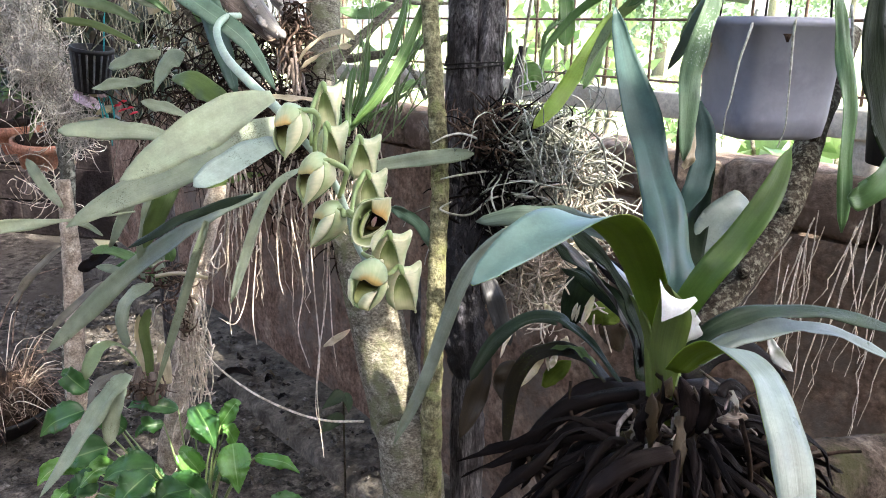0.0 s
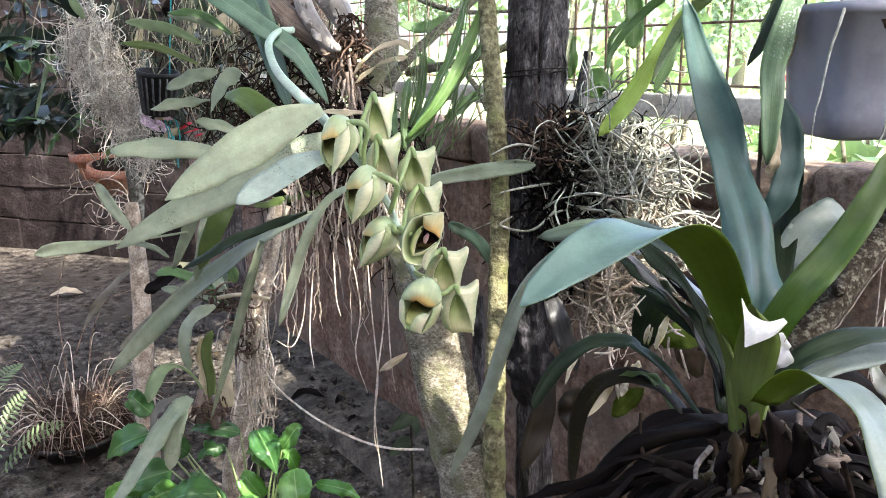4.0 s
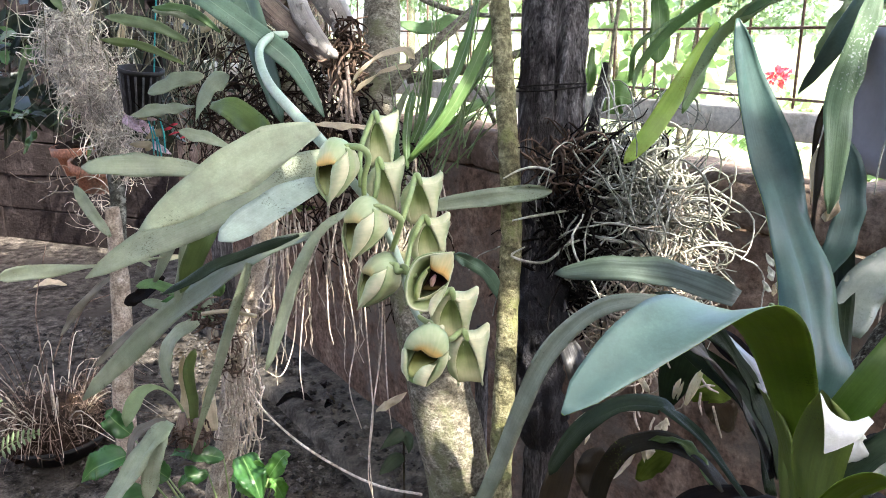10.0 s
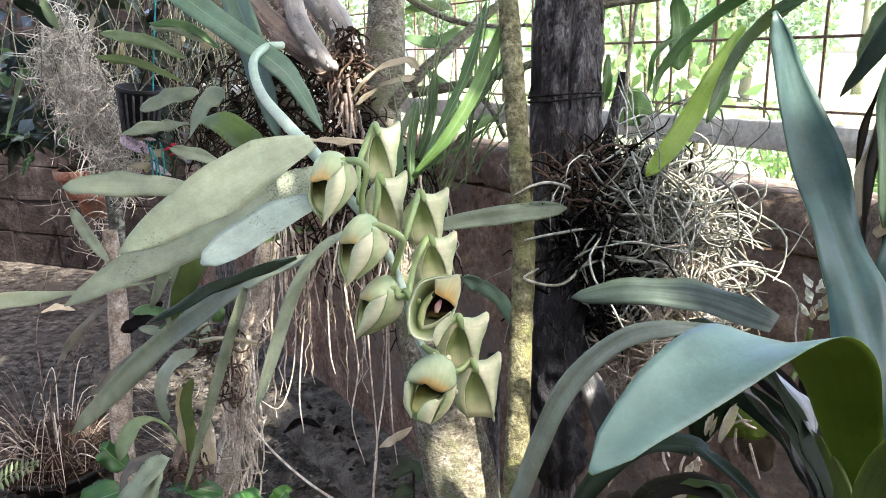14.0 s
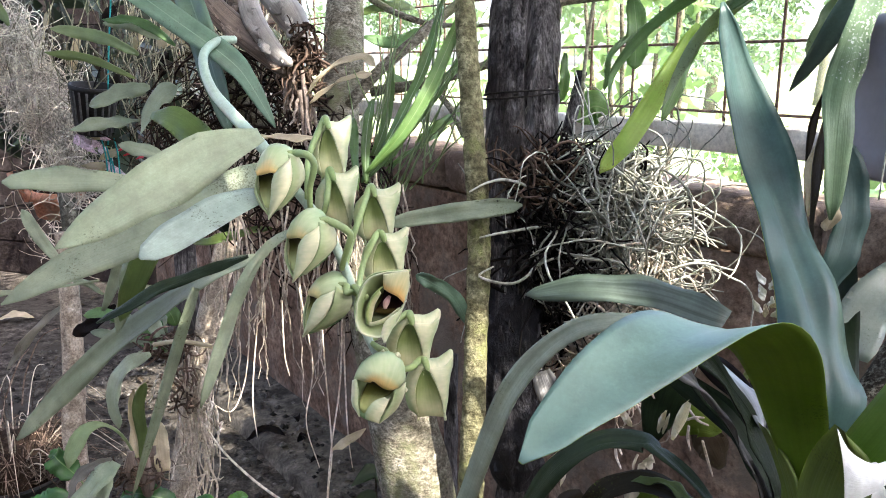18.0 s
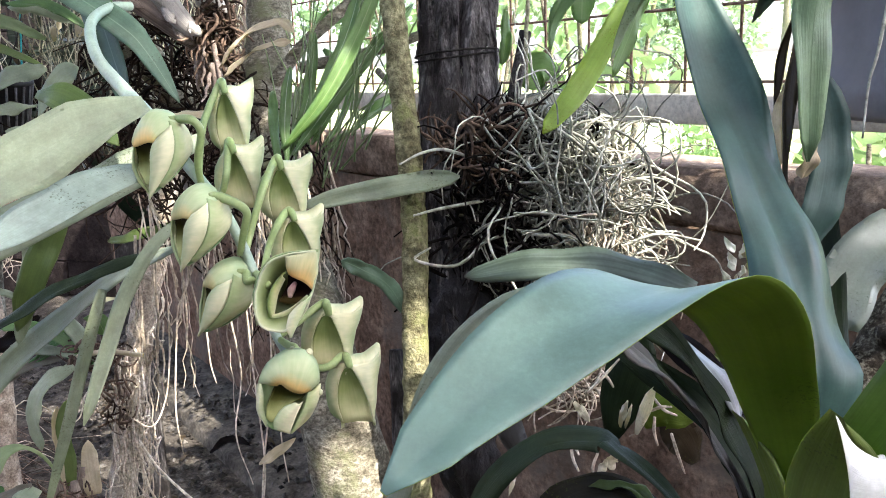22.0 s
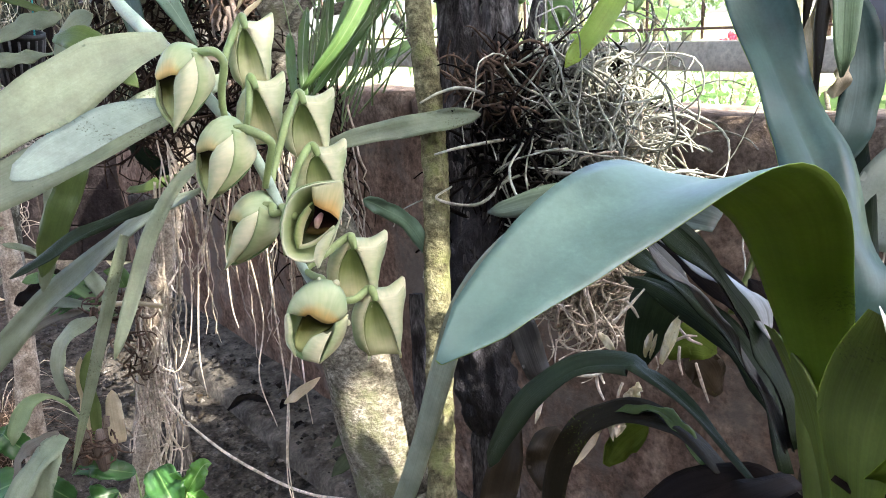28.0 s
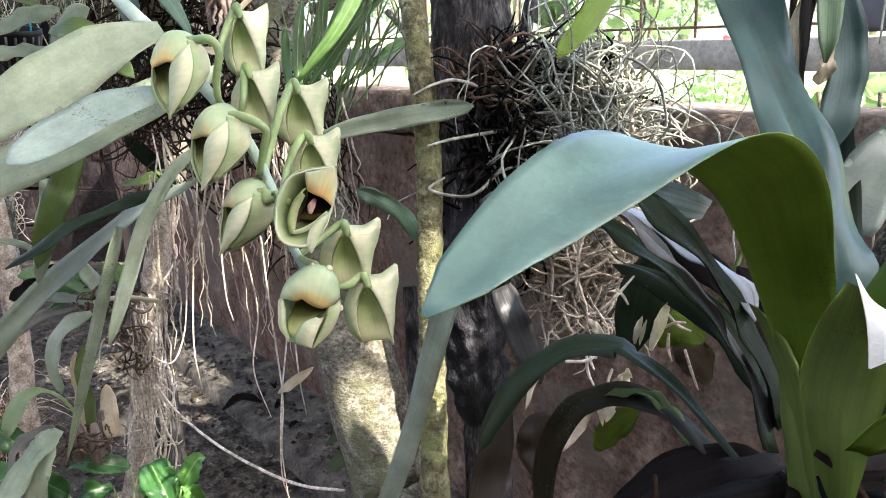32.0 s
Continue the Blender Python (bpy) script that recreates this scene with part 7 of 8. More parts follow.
for t, trunk_top, c, size, count in (
    (main_tree, (-0.238, 1.831, 2.218), (-0.6, 1.5, 3.0), (1.1, 1.0, 0.35), 3400),
    (mossy_tree, (-0.044, 1.349, 1.932), (0.8, 0.0, 3.1), (1.1, 1.1, 0.35), 2500),
    (left_tree, (-1.038, 2.040, 2.135), (-2.2, 2.6, 3.0), (1.4, 1.5, 0.4), 2900),
    (root_tree, (-0.370, 1.534, 1.387), (-1.5, 0.4, 3.1), (1.4, 1.5, 0.35), 2200),
):
    f = Form()
    a = Vector(trunk_top)
    c = Vector(c)
    tube(f, [a + Vector((0, 0, -0.05)), a * 0.6 + c * 0.4 + Vector((0.05, 0.05, 0)), c], [0.026, 0.022, 0.01], 12, 8)
    for k in range(6):
        g = k * 1.05
        e = c + Vector((math.cos(g) * size[0], math.sin(g) * size[1], 0.1))
        m = a * 0.3 + c * 0.7
        tube(f, [m, (m + e) / 2 + Vector((0, 0, 0.1)), e], [0.013, 0.009, 0.004], 8, 6)
    put("limb", f, BARK, t)
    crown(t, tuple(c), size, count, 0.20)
# Extra unseen clumps, each set to keep sun off certain plants and walls.
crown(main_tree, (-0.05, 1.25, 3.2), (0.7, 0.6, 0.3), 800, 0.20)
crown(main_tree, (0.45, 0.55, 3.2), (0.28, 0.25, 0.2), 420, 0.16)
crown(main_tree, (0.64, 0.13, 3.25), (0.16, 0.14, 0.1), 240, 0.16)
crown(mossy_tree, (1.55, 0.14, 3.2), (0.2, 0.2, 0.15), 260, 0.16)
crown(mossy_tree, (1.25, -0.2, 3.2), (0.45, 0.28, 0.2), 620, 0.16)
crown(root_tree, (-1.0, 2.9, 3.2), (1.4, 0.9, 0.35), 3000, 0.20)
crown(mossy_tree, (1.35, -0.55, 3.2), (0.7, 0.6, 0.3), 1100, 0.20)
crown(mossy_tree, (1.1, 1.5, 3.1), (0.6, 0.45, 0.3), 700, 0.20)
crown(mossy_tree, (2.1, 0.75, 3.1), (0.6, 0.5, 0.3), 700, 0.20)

# plain unseen walls added behind and beside the camera to block low skylight
for name, lo, hi in (("wall_house", (-5.2, -1.9, -0.05), (3.6, -1.7, 3.1)), ("wall_left", (-5.2, -1.7, -0.05), (-5.0, 6.2, 2.6))):
    f = Form()
    box_form(f, lo, hi, rough=0.0, bevel=0.01)
    tagged(put(name, f, PLASTER, smooth=False), "unseen plain brown plastered wall added to block low skylight", "wall", kind="structure")

# ---- branches behind the flowers ----
twig = thing("branch", "thin bare brown branch crossing behind the orchid", "branch")
stem(twig, BARK, [(0.009, 1.418, 1.531), (-0.027, 1.403, 1.523), (-0.093, 1.363, 1.467), (-0.154, 1.335, 1.413), (-0.198, 1.329, 1.358), (-0.213, 1.341, 1.327)], [0.005, 0.007, 0.008, 0.009, 0.010], "", "limb", 30, 9, lumps=0.12, lump_scale=60)
stem(twig, BARK, [(-0.166, 1.391, 1.391), (-0.103, 1.388, 1.401), (-0.037, 1.387, 1.416), (0.023, 1.387, 1.436)], [0.008, 0.007, 0.006], "", "limb", 20, 8, lumps=0.12, lump_scale=60)
stem(twig, BARK, [(-0.196, 1.526, 1.541), (-0.138, 1.493, 1.508), (-0.075, 1.474, 1.490), (0.011, 1.460, 1.488)], [0.006, 0.005, 0.003], "", "limb", 16, 7, lumps=0.12, lump_scale=60)
stem(twig, BARK, [(-0.061, 1.388, 1.383), (-0.044, 1.364, 1.364), (-0.027, 1.338, 1.331)], [0.005, 0.004], "", "limb", 10, 7)

f = Form()
for k in range(28):
    q = Vector((-0.106, 1.159, 1.305)) + Vector((RNG.uniform(-0.05, 0.06), RNG.uniform(-0.02, 0.08), RNG.uniform(-0.06, 0.04)))
    e = q + Vector((RNG.uniform(-0.06, 0.12), RNG.uniform(-0.02, 0.05), RNG.uniform(0.06, 0.26)))
    tube(f, [q, (q + e) / 2 + Vector((RNG.normal() * 0.012, 0, 0.01)), e], [0.0012, 0.001, 0.0006], 8, 4, cap=False)
put("thin_shoot", f, LEAF_SOFT, twig, "thin pale shoots", kind="stuff")

stake = thing("stake", "dark thin wooden stake between the trunks", "stake")
stem(stake, POSTWOOD, [(-0.036, 1.162, 1.071), (-0.035, 1.139, 0.954), (-0.037, 1.110, 0.818), (-0.037, 1.066, 0.525), (Vector((-0.037, 1.066, 0.525)) - Vector((0, 0, (-0.037, 1.066, 0.525)[2] + 0.02)))], [0.008, 0.010, 0.011], "", "shaft", 26, 9, lumps=0.15, lump_scale=40)
scrap = tagged(leaf(None, DRY, [(-0.156, 0.990, 1.024), (-0.138, 0.985, 1.038), (-0.119, 0.991, 1.050)], 0.010, (0.2, -0.9, 0.3), name="dry_leaf"), "pale dry leaf scrap lodged on the trunk", "leaf")

# ---- aerial roots and small orchid on the rooted trunk ----
small = thing("small_orchid", "small orchid rooted on the pale trunk, old leaves drooping", "orchid")
f = Form()
line = spline([(-0.443, 1.512, 1.121), (-0.479, 1.501, 0.985), (-0.512, 1.485, 0.834), (-0.531, 1.456, 0.671), (-0.547, 1.434, 0.526)], 40)
for k in range(24):
    i = int(RNG.integers(2, 30))
    j = min(39, i + int(RNG.integers(5, 14)))
    pts = []
    g = RNG.uniform(0, 6.28)
    for s in range(6):
        q = line[i + (j - i) * s // 5]
        g += RNG.normal() * 0.5
        rr = 0.021 + RNG.uniform(0, 0.010) + 0.006 * (s / 5)
        pts.append((q[0] + rr * math.cos(g) + 0.008, q[1] + rr * math.sin(g), q[2] + RNG.normal() * 0.008))
    tube(f, pts, [0.0019, 0.0016, 0.0010], 12, 5, cap=False)
put("aerial_root_tangle", f, ROOT_TAN, small, "loose tan aerial roots", kind="stuff")
top, foot = Vector((-0.496, 1.475, 0.942)), Vector((-0.489, 1.430, 0.685))
for k in range(34):
    u = R3.uniform(-0.15, 0.45)
    e = R3.uniform(u + 0.25, 1.08)
    x = R3.normal() * 0.017
    pts = []
    for i in range(7):
        q = top.lerp(foot, u + (e - u) * i / 6)
        x += R3.normal() * 0.006
        pts.append(q + Vector((x, R3.uniform(-0.022, 0.012), R3.normal() * 0.006)))
    pts.append(pts[-1] + Vector((R3.normal() * 0.014, 0, R3.uniform(-0.012, 0.008))))
    r = R3.uniform(0.0013, 0.0023)
    stem(small, ROOT_TAN, pts, [r, r, r * 0.9, r * 0.6], "", "aerial_root", 30, 5)
f = Form()
tangle(f, RNG, (-0.527, 1.439, 0.970), (0.050, 0.030, 0.022), 60, 0.05, 0.002, 0.0, 1.1, 8, 4)
tangle(f, RNG, (-0.506, 1.442, 0.900), (0.025, 0.025, 0.05), 34, 0.05, 0.0018, 0.1, 1.1, 8, 4)
tangle(f, RNG, (-0.544, 1.334, 0.795), (0.035, 0.03, 0.02), 60, 0.05, 0.0016, 0.0, 1.1, 8, 4)
put("root_knot", f, ROOT_RUST, small, "brown knot of roots", kind="stuff")
for m, pts, w, n, sh in (
    (LEAF_GREY, [(-0.543, 1.406, 0.968), (-0.574, 1.378, 0.956), (-0.586, 1.355, 0.915), (-0.575, 1.341, 0.865)], 0.036, (-0.4, -0.85, 0.3), "blade"),
    (LEAF_SOFT, [(-0.537, 1.326, 0.799), (-0.561, 1.329, 0.854), (-0.590, 1.323, 0.880), (-0.616, 1.307, 0.871), (-0.631, 1.282, 0.826)], 0.030, (-0.2, -0.7, 0.6), "spoon"),
    (LEAF_OLIVE, [(-0.537, 1.335, 0.794), (-0.541, 1.349, 0.845), (-0.550, 1.363, 0.896), (-0.540, 1.374, 0.931)], 0.020, (0.2, -0.95, 0.1), "blade"),
    (DRY, [(-0.548, 1.346, 0.800), (-0.559, 1.363, 0.861), (-0.563, 1.378, 0.917)], 0.022, (0.0, -0.95, 0.1), "strap"),
    (DRY, [(-0.511, 1.347, 0.789), (-0.517, 1.358, 0.830), (-0.520, 1.368, 0.866)], 0.026, (0.3, -0.95, 0.1), "strap"),
    (LEAF_GREY, [(-0.552, 1.274, 0.844), (-0.576, 1.231, 0.812), (-0.610, 1.180, 0.753), (-0.648, 1.117, 0.695)], 0.036, (-0.3, -0.85, 0.4), "strap"),
    (LEAF_GREY, [(-0.553, 1.260, 0.831), (-0.561, 1.230, 0.803), (-0.566, 1.202, 0.742)], 0.030, (0.2, -0.9, 0.3), "blade"),
    (DRY_GREY, [(-0.557, 1.275, 0.848), (-0.597, 1.255, 0.830), (-0.610, 1.232, 0.789)], 0.020, (-0.2, -0.7, 0.6), "blade"),
    (LEAF_GREY, [(-0.527, 1.438, 0.965), (-0.552, 1.447, 1.004), (-0.580, 1.455, 1.044)], 0.022, (0.0, -0.9, 0.4), "blade"),
    (LEAF_MID, [(-0.545, 1.455, 0.959), (-0.590, 1.461, 0.996), (-0.645, 1.462, 1.018), (-0.678, 1.458, 1.014)], 0.020, (0.0, -0.8, 0.6), "blade"),
    (LEAF_GREY, [(-0.568, 1.483, 0.955), (-0.624, 1.481, 0.968), (-0.680, 1.478, 0.978)], 0.018, (0.0, -0.8, 0.6), "blade"),
    (LEAF_LIT, [(-0.538, 1.505, 0.983), (-0.550, 1.510, 1.005), (-0.572, 1.509, 1.011)], 0.03, (0.1, -0.9, 0.4), "ovate"),
    (DRY_GREY, [(-0.621, 1.526, 0.939), (-0.701, 1.511, 0.919), (-0.787, 1.480, 0.842)], 0.018, (0.0, -0.9, 0.4), "blade"),
    (DEAD, [(-0.662, 1.541, 1.007), (-0.702, 1.527, 0.974), (-0.737, 1.519, 0.958)], 0.026, (0.0, -0.9, 0.4), "blade"),
):
    leaf(small, m, pts, w, n, sh)
for k in range(15):
    b = Vector((-0.564, 1.497, 0.943)) + Vector((RNG.uniform(-0.03, 0.03), RNG.uniform(-0.02, 0.02), RNG.uniform(-0.02, 0.03)))
    g = RNG.uniform(0.35, 1.15) * math.pi
    L = RNG.uniform(0.07, 0.14)
    d = Vector((math.cos(g), -0.25, math.sin(g) * 0.75)) * L
    leaf(small, [LEAF_MID, LEAF_HERB_DARK, LEAF_GREY][k % 3], [b, b + d * 0.5 + Vector((0, 0, 0.014)), b + d + Vector((0, 0, -RNG.uniform(0.0, 0.04)))], RNG.uniform(0.008, 0.015), (RNG.normal() * 0.3, -0.8, 0.5), "strap", rows=12, cols=4, fold=0.25)
for p in ((-0.554, 1.324, 0.799), (-0.533, 1.332, 0.784), (-0.531, 1.357, 0.795)):
    f = Form()
    q = Vector(p)
    tube(f, [q + Vector((0, 0, -0.03)), q, q + Vector((0.003, 0, 0.035))], [0.008, 0.013, 0.005], 12, 10, 0.1, 60)
    put("pseudobulb", f, CANE, small)
stem(small, DRY, [(-0.538, 1.410, 0.982), (-0.492, 1.407, 0.990), (-0.439, 1.410, 0.981)], 0.004, "dry binding strip", "binding", 10, 6)

seedling = thing("seedling", "small dark-leaved seedling at the foot of the wall", "plant")
for pts, w in (([(-0.247, 1.890, 0.506), (-0.271, 1.865, 0.497), (-0.300, 1.838, 0.483)], 0.040), ([(-0.247, 1.890, 0.506), (-0.232, 1.865, 0.487), (-0.231, 1.850, 0.467)], 0.028), ([(-0.251, 1.875, 0.450), (-0.281, 1.839, 0.437), (-0.300, 1.814, 0.427)], 0.040)):
    leaf(seedling, LEAF_SHADE, pts, w, (0.1, -0.7, 0.7), "heart", fold=0.2, rows=12)
q = Vector((-0.248, 1.882, 0.434))
stem(seedling, BARK_DARK, [(-0.247, 1.890, 0.509), q, (q.x, q.y + 0.01, 0.0)], 0.003, "", "stem", 12, 6)

runner = thing("runner_root", "long pale runner root stretched between the trunks", "root")
stem(runner, ROOT_TAN, [(-0.463, 1.409, 0.844), (-0.417, 1.364, 0.818), (-0.333, 1.285, 0.805), (-0.243, 1.193, 0.817), (-0.172, 1.105, 0.849), (-0.106, 1.020, 0.895)], [0.0018, 0.0020, 0.0017], "", "strand", 30, 7)

# ---- moss, pots and plants on the far left ----
moss = thing("hanging_moss", "grey-tan beard of hanging moss on the crooked trunk", "moss")
f = Form()
tangle(f, RNG, (-0.912, 1.747, 1.449), (0.044, 0.05, 0.085), 420, 0.11, 0.0011, 0.06, 1.7, 12, 3)
tangle(f, RNG, (-0.880, 1.739, 1.369), (0.044, 0.05, 0.075), 520, 0.11, 0.0011, 0.06, 1.7, 12, 3)
tangle(f, RNG, (-0.842, 1.734, 1.294), (0.036, 0.04, 0.065), 380, 0.10, 0.0011, 0.06, 1.7, 12, 3)
tangle(f, RNG, (-0.815, 1.742, 1.215), (0.030, 0.03, 0.05), 160, 0.08, 0.0010, 0.1, 1.5, 11, 3)
put("strand_mass", f, MOSS_TAN, moss, kind="stuff")
f = Form()
hanging(f, RNG, [Vector((-0.866, 1.720, 1.479)) + Vector((RNG.uniform(-0.10, 0.12), RNG.uniform(-0.05, 0.05), RNG.uniform(-0.05, 0.1))) for _ in range(26)], 0.28, 0.0011, 0.05, 9, 4, 0.02)
put("long_strand_mass", f, STRAND, moss, kind="stuff")

pale_stake = thing("stake", "pale tan peeled wooden stake beside the crooked trunk", "stake")
stem(pale_stake, BARK_PALE, [(-0.815, 1.660, 1.115), (-0.812, 1.655, 1.004), (-0.813, 1.650, 0.903), (-0.818, 1.640, 0.774), (-0.824, 1.630, 0.641)] + [(-0.844, 1.650, -0.02)], [0.014, 0.019, 0.021, 0.022, 0.022], "", "shaft", 34, 12, lumps=0.10, lump_scale=40)


def clay_pot(c, r, lean):
    p = thing("terracotta_pot", "weathered terracotta pot hung on wires", "pot", "terracotta pots")
    f = Form()
    lathe(f, (0, 0, 0), [(r * 0.5, 0), (r * 0.66, 0.005), (r * 0.86, r * 0.85), (r * 1.04, r * 0.87), (r * 1.06, r * 1.2), (r * 0.98, r * 1.22), (r * 0.9, r * 1.15), (r * 0.82, r * 0.9)], 28, 2.0, 0, dent=0.02)
    put("pot_body", f, TERRACOTTA, p)
    f = Form()
    lathe(f, (0, 0, r * 1.12), [(r * 0.8, 0), (r * 0.85, 0.01), (r * 0.4, 0.02)], 20, 2.0, 0, dent=0.15)
    put("soil", f, COIR, p)
    for g in (0.4, 2.5, 4.6):
        stem(p, WIRE, [(r * math.cos(g), r * math.sin(g), r * 1.15), (r * 0.5 * math.cos(g), r * 0.5 * math.sin(g), r * 4), (0, 0, r * 9)], 0.0013, "", "wire", 6, 4)
    p.matrix_world = Matrix.Translation(c) @ pose(0, 0, 0, *lean)
    return p


clay_pot((-1.195, 2.300, 1.020), 0.072, (6, 8, 0))
clay_pot((-1.345, 2.500, 1.030), 0.078, (0, -4, 40))

spill = thing("pot_roots", "pale roots spilling over the terracotta pots", "roots")
f = Form()
tangle(f, RNG, (-1.189, 2.211, 1.048), (0.10, 0.05, 0.08), 26, 0.16, 0.0014, 0.12, 1.2, 10, 4)
tangle(f, RNG, (-1.090, 2.121, 0.992), (0.05, 0.04, 0.05), 18, 0.12, 0.0014, 0.12, 1.2, 10, 4)
put("strand_mass", f, ROOT_TAN, spill, kind="stuff")


def tuft(name, label, category, base, leaves, mat, spread, length, w, rng, up=0.8, group=""):
    """A rosette of long arching leaves from one base."""
    p = thing(name, label, category, group)
    b = Vector(base)
    for k in range(leaves):
        g = 2 * math.pi * (k + rng.uniform(-0.3, 0.3)) / leaves
        d = Vector((math.cos(g), math.sin(g), 0)) * spread * rng.uniform(0.6, 1.2)
        L = length * rng.uniform(0.65, 1.2)
        pts = [b, b + d * L * 0.35 + Vector((0, 0, L * up * 0.6)), b + d * L * 0.8 + Vector((0, 0, L * up * 0.75)), b + d * L * 1.15 + Vector((0, 0, L * up * rng.uniform(0.1, 0.7)))]
        m = mat[k % len(mat)]
        leaf(p, m, pts, w * rng.uniform(0.7, 1.2), (-d.x * 0.6, -d.y * 0.6 - 0.3, 0.8), "blade", rows=12, cols=4)
    return p


R2 = np.random.default_rng(21)
# The dark leaf colour brings its own shade to these background plants.
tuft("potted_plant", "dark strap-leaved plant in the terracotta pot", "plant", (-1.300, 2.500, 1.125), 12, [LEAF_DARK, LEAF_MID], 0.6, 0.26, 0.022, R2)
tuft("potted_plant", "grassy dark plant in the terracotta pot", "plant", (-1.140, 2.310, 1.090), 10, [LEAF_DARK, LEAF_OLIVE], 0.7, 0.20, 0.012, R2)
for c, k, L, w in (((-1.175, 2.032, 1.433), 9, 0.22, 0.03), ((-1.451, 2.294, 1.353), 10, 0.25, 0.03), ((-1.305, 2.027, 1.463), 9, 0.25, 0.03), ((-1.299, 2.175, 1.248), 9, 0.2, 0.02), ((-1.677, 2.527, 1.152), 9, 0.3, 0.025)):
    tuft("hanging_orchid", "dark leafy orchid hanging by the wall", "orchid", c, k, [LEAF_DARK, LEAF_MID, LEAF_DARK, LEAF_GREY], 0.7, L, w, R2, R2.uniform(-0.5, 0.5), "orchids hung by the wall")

ribbed = thing("ribbed_pot", "small black ribbed plastic pot hanging askew", "pot")
f = Form()
prof = [(0.020, 0), (0.030, 0.003), (0.041, 0.085), (0.044, 0.086), (0.044, 0.094), (0.039, 0.094), (0.034, 0.06)]
lathe(f, (0, 0, 0), prof, 24, 2.0)
put("pot_body", f, PLASTIC_BLACK, ribbed)
for k in range(18):
    g = 2 * math.pi * k / 18
    f = Form()
    tube(f, [(0.031 * math.cos(g), 0.031 * math.sin(g), 0.006), (0.0415 * math.cos(g), 0.0415 * math.sin(g), 0.084)], 0.0022, 4, 5)
    put("rib", f, PLASTIC_RIB, ribbed)
ribbed.matrix_world = Matrix.Translation((-0.742, 1.681, 1.301)) @ pose(0, 0, 0, 8, 6, 20)
stem(ribbed, WIRE, [(0, 0, 0.09), (0.05, 0, 0.3), (0.1, 0, 0.9)], 0.0012, "", "wire", 6, 4)

tags = thing("tag_bundle", "bundle of faded pink tags and teal twine", "tags")
for k in range(9):
    q = Vector((-0.744, 1.700, 1.256)) + Vector((R2.uniform(-0.03, 0.03), R2.uniform(-0.02, 0.02), R2.uniform(-0.04, 0.04)))
    leaf(tags, PINK if k % 3 else DRY, [q, q + Vector((R2.uniform(-0.03, 0.03), -0.01, 0.012)), q + Vector((R2.uniform(-0.05, 0.05), -0.01, R2.uniform(-0.02, 0.02)))], 0.016, (0, -1, 0.2), "blade", name="tag", rows=8, cols=3)
for k in range(4):
    q = Vector((-0.719, 1.700, 1.274)) + Vector((R2.uniform(-0.02, 0.02), 0, R2.uniform(-0.02, 0.02)))
    stem(tags, TEAL, [q, q + Vector((0.01, -0.01, -0.03)), q + Vector((0.005, 0, -0.07))], 0.0016, "", "twine", 8, 5)
for k in range(5):
    q = Vector((-0.702, 1.700, 1.285)) + Vector((R2.uniform(-0.01, 0.03), 0, R2.uniform(-0.05, 0.02)))
    leaf(tags, RED, [q, q + Vector((0.01, 0, 0.004)), q + Vector((0.02, 0, 0.006))], 0.006, (0, -1, 0.2), "lance", name="red_tip", rows=6, cols=3)
stem(tags, TEAL, [(-0.701, 1.720, 1.566), (-0.715, 1.710, 1.432), (-0.726, 1.700, 1.280)], 0.0016, "", "twine", 10, 5)

# wire mesh guard by the moss
guard = thing("mesh_guard", "scrap of fine wire mesh behind the moss", "mesh")
o = Vector((-0.878, 2.008, 1.429))
for k in range(12):
    stem(guard, WIRE, [o + Vector((-0.09 + 0.016 * k, 0, -0.10)), o + Vector((-0.09 + 0.016 * k, 0.01, 0.10))], 0.0007, "", "wire", 4, 4)
    stem(guard, WIRE, [o + Vector((-0.09, 0, -0.09 + 0.016 * k)), o + Vector((0.09, 0.01, -0.09 + 0.016 * k))], 0.0007, "", "wire", 4, 4)

# ---- leaves and roots behind the orchid, upper left ----
curtain = thing("root_curtain", "curtain of dry roots hanging behind the orchid", "roots")
f = Form()
hanging(f, R2, [Vector((-0.607, 1.815, 1.570)) + Vector((R2.uniform(-0.22, 0.26), R2.uniform(-0.05, 0.3), R2.uniform(-0.12, 0.12))) for _ in range(105)], 0.36, 0.0011, 0.08, 9, 4, 0.02)
put("strand_mass", f, STRAND, curtain, kind="stuff")
f = Form()
tangle(f, R2, (-0.570, 1.788, 1.293), (0.15, 0.10, 0.17), 130, 0.20, 0.0015, 0.15, 0.9, 9, 4)
put("dark_strand_mass", f, ROOT_BROWN, curtain, kind="stuff")
f = Form()
for k in range(64):
    q = Vector((-0.715, 1.779, 1.507)) + Vector((R2.uniform(-0.28, 0.25), R2.uniform(-0.15, 0.3), R2.uniform(-0.05, 0.22)))
    d = Vector((R2.normal() * 0.12, R2.normal() * 0.05, -R2.uniform(0.10, 0.34)))
    s_ = Vector((R2.normal() * 0.05, 0, R2.uniform(0.0, 0.05)))
    tube(f, [q, q + d * 0.35 + s_, q + d * 0.75 + s_ * 0.8, q + d], [0.0013, 0.0012, 0.0007], 10, 4, cap=False)
put("thin_stem_mass", f, STRAND, curtain, "thin arching stems", kind="stuff")
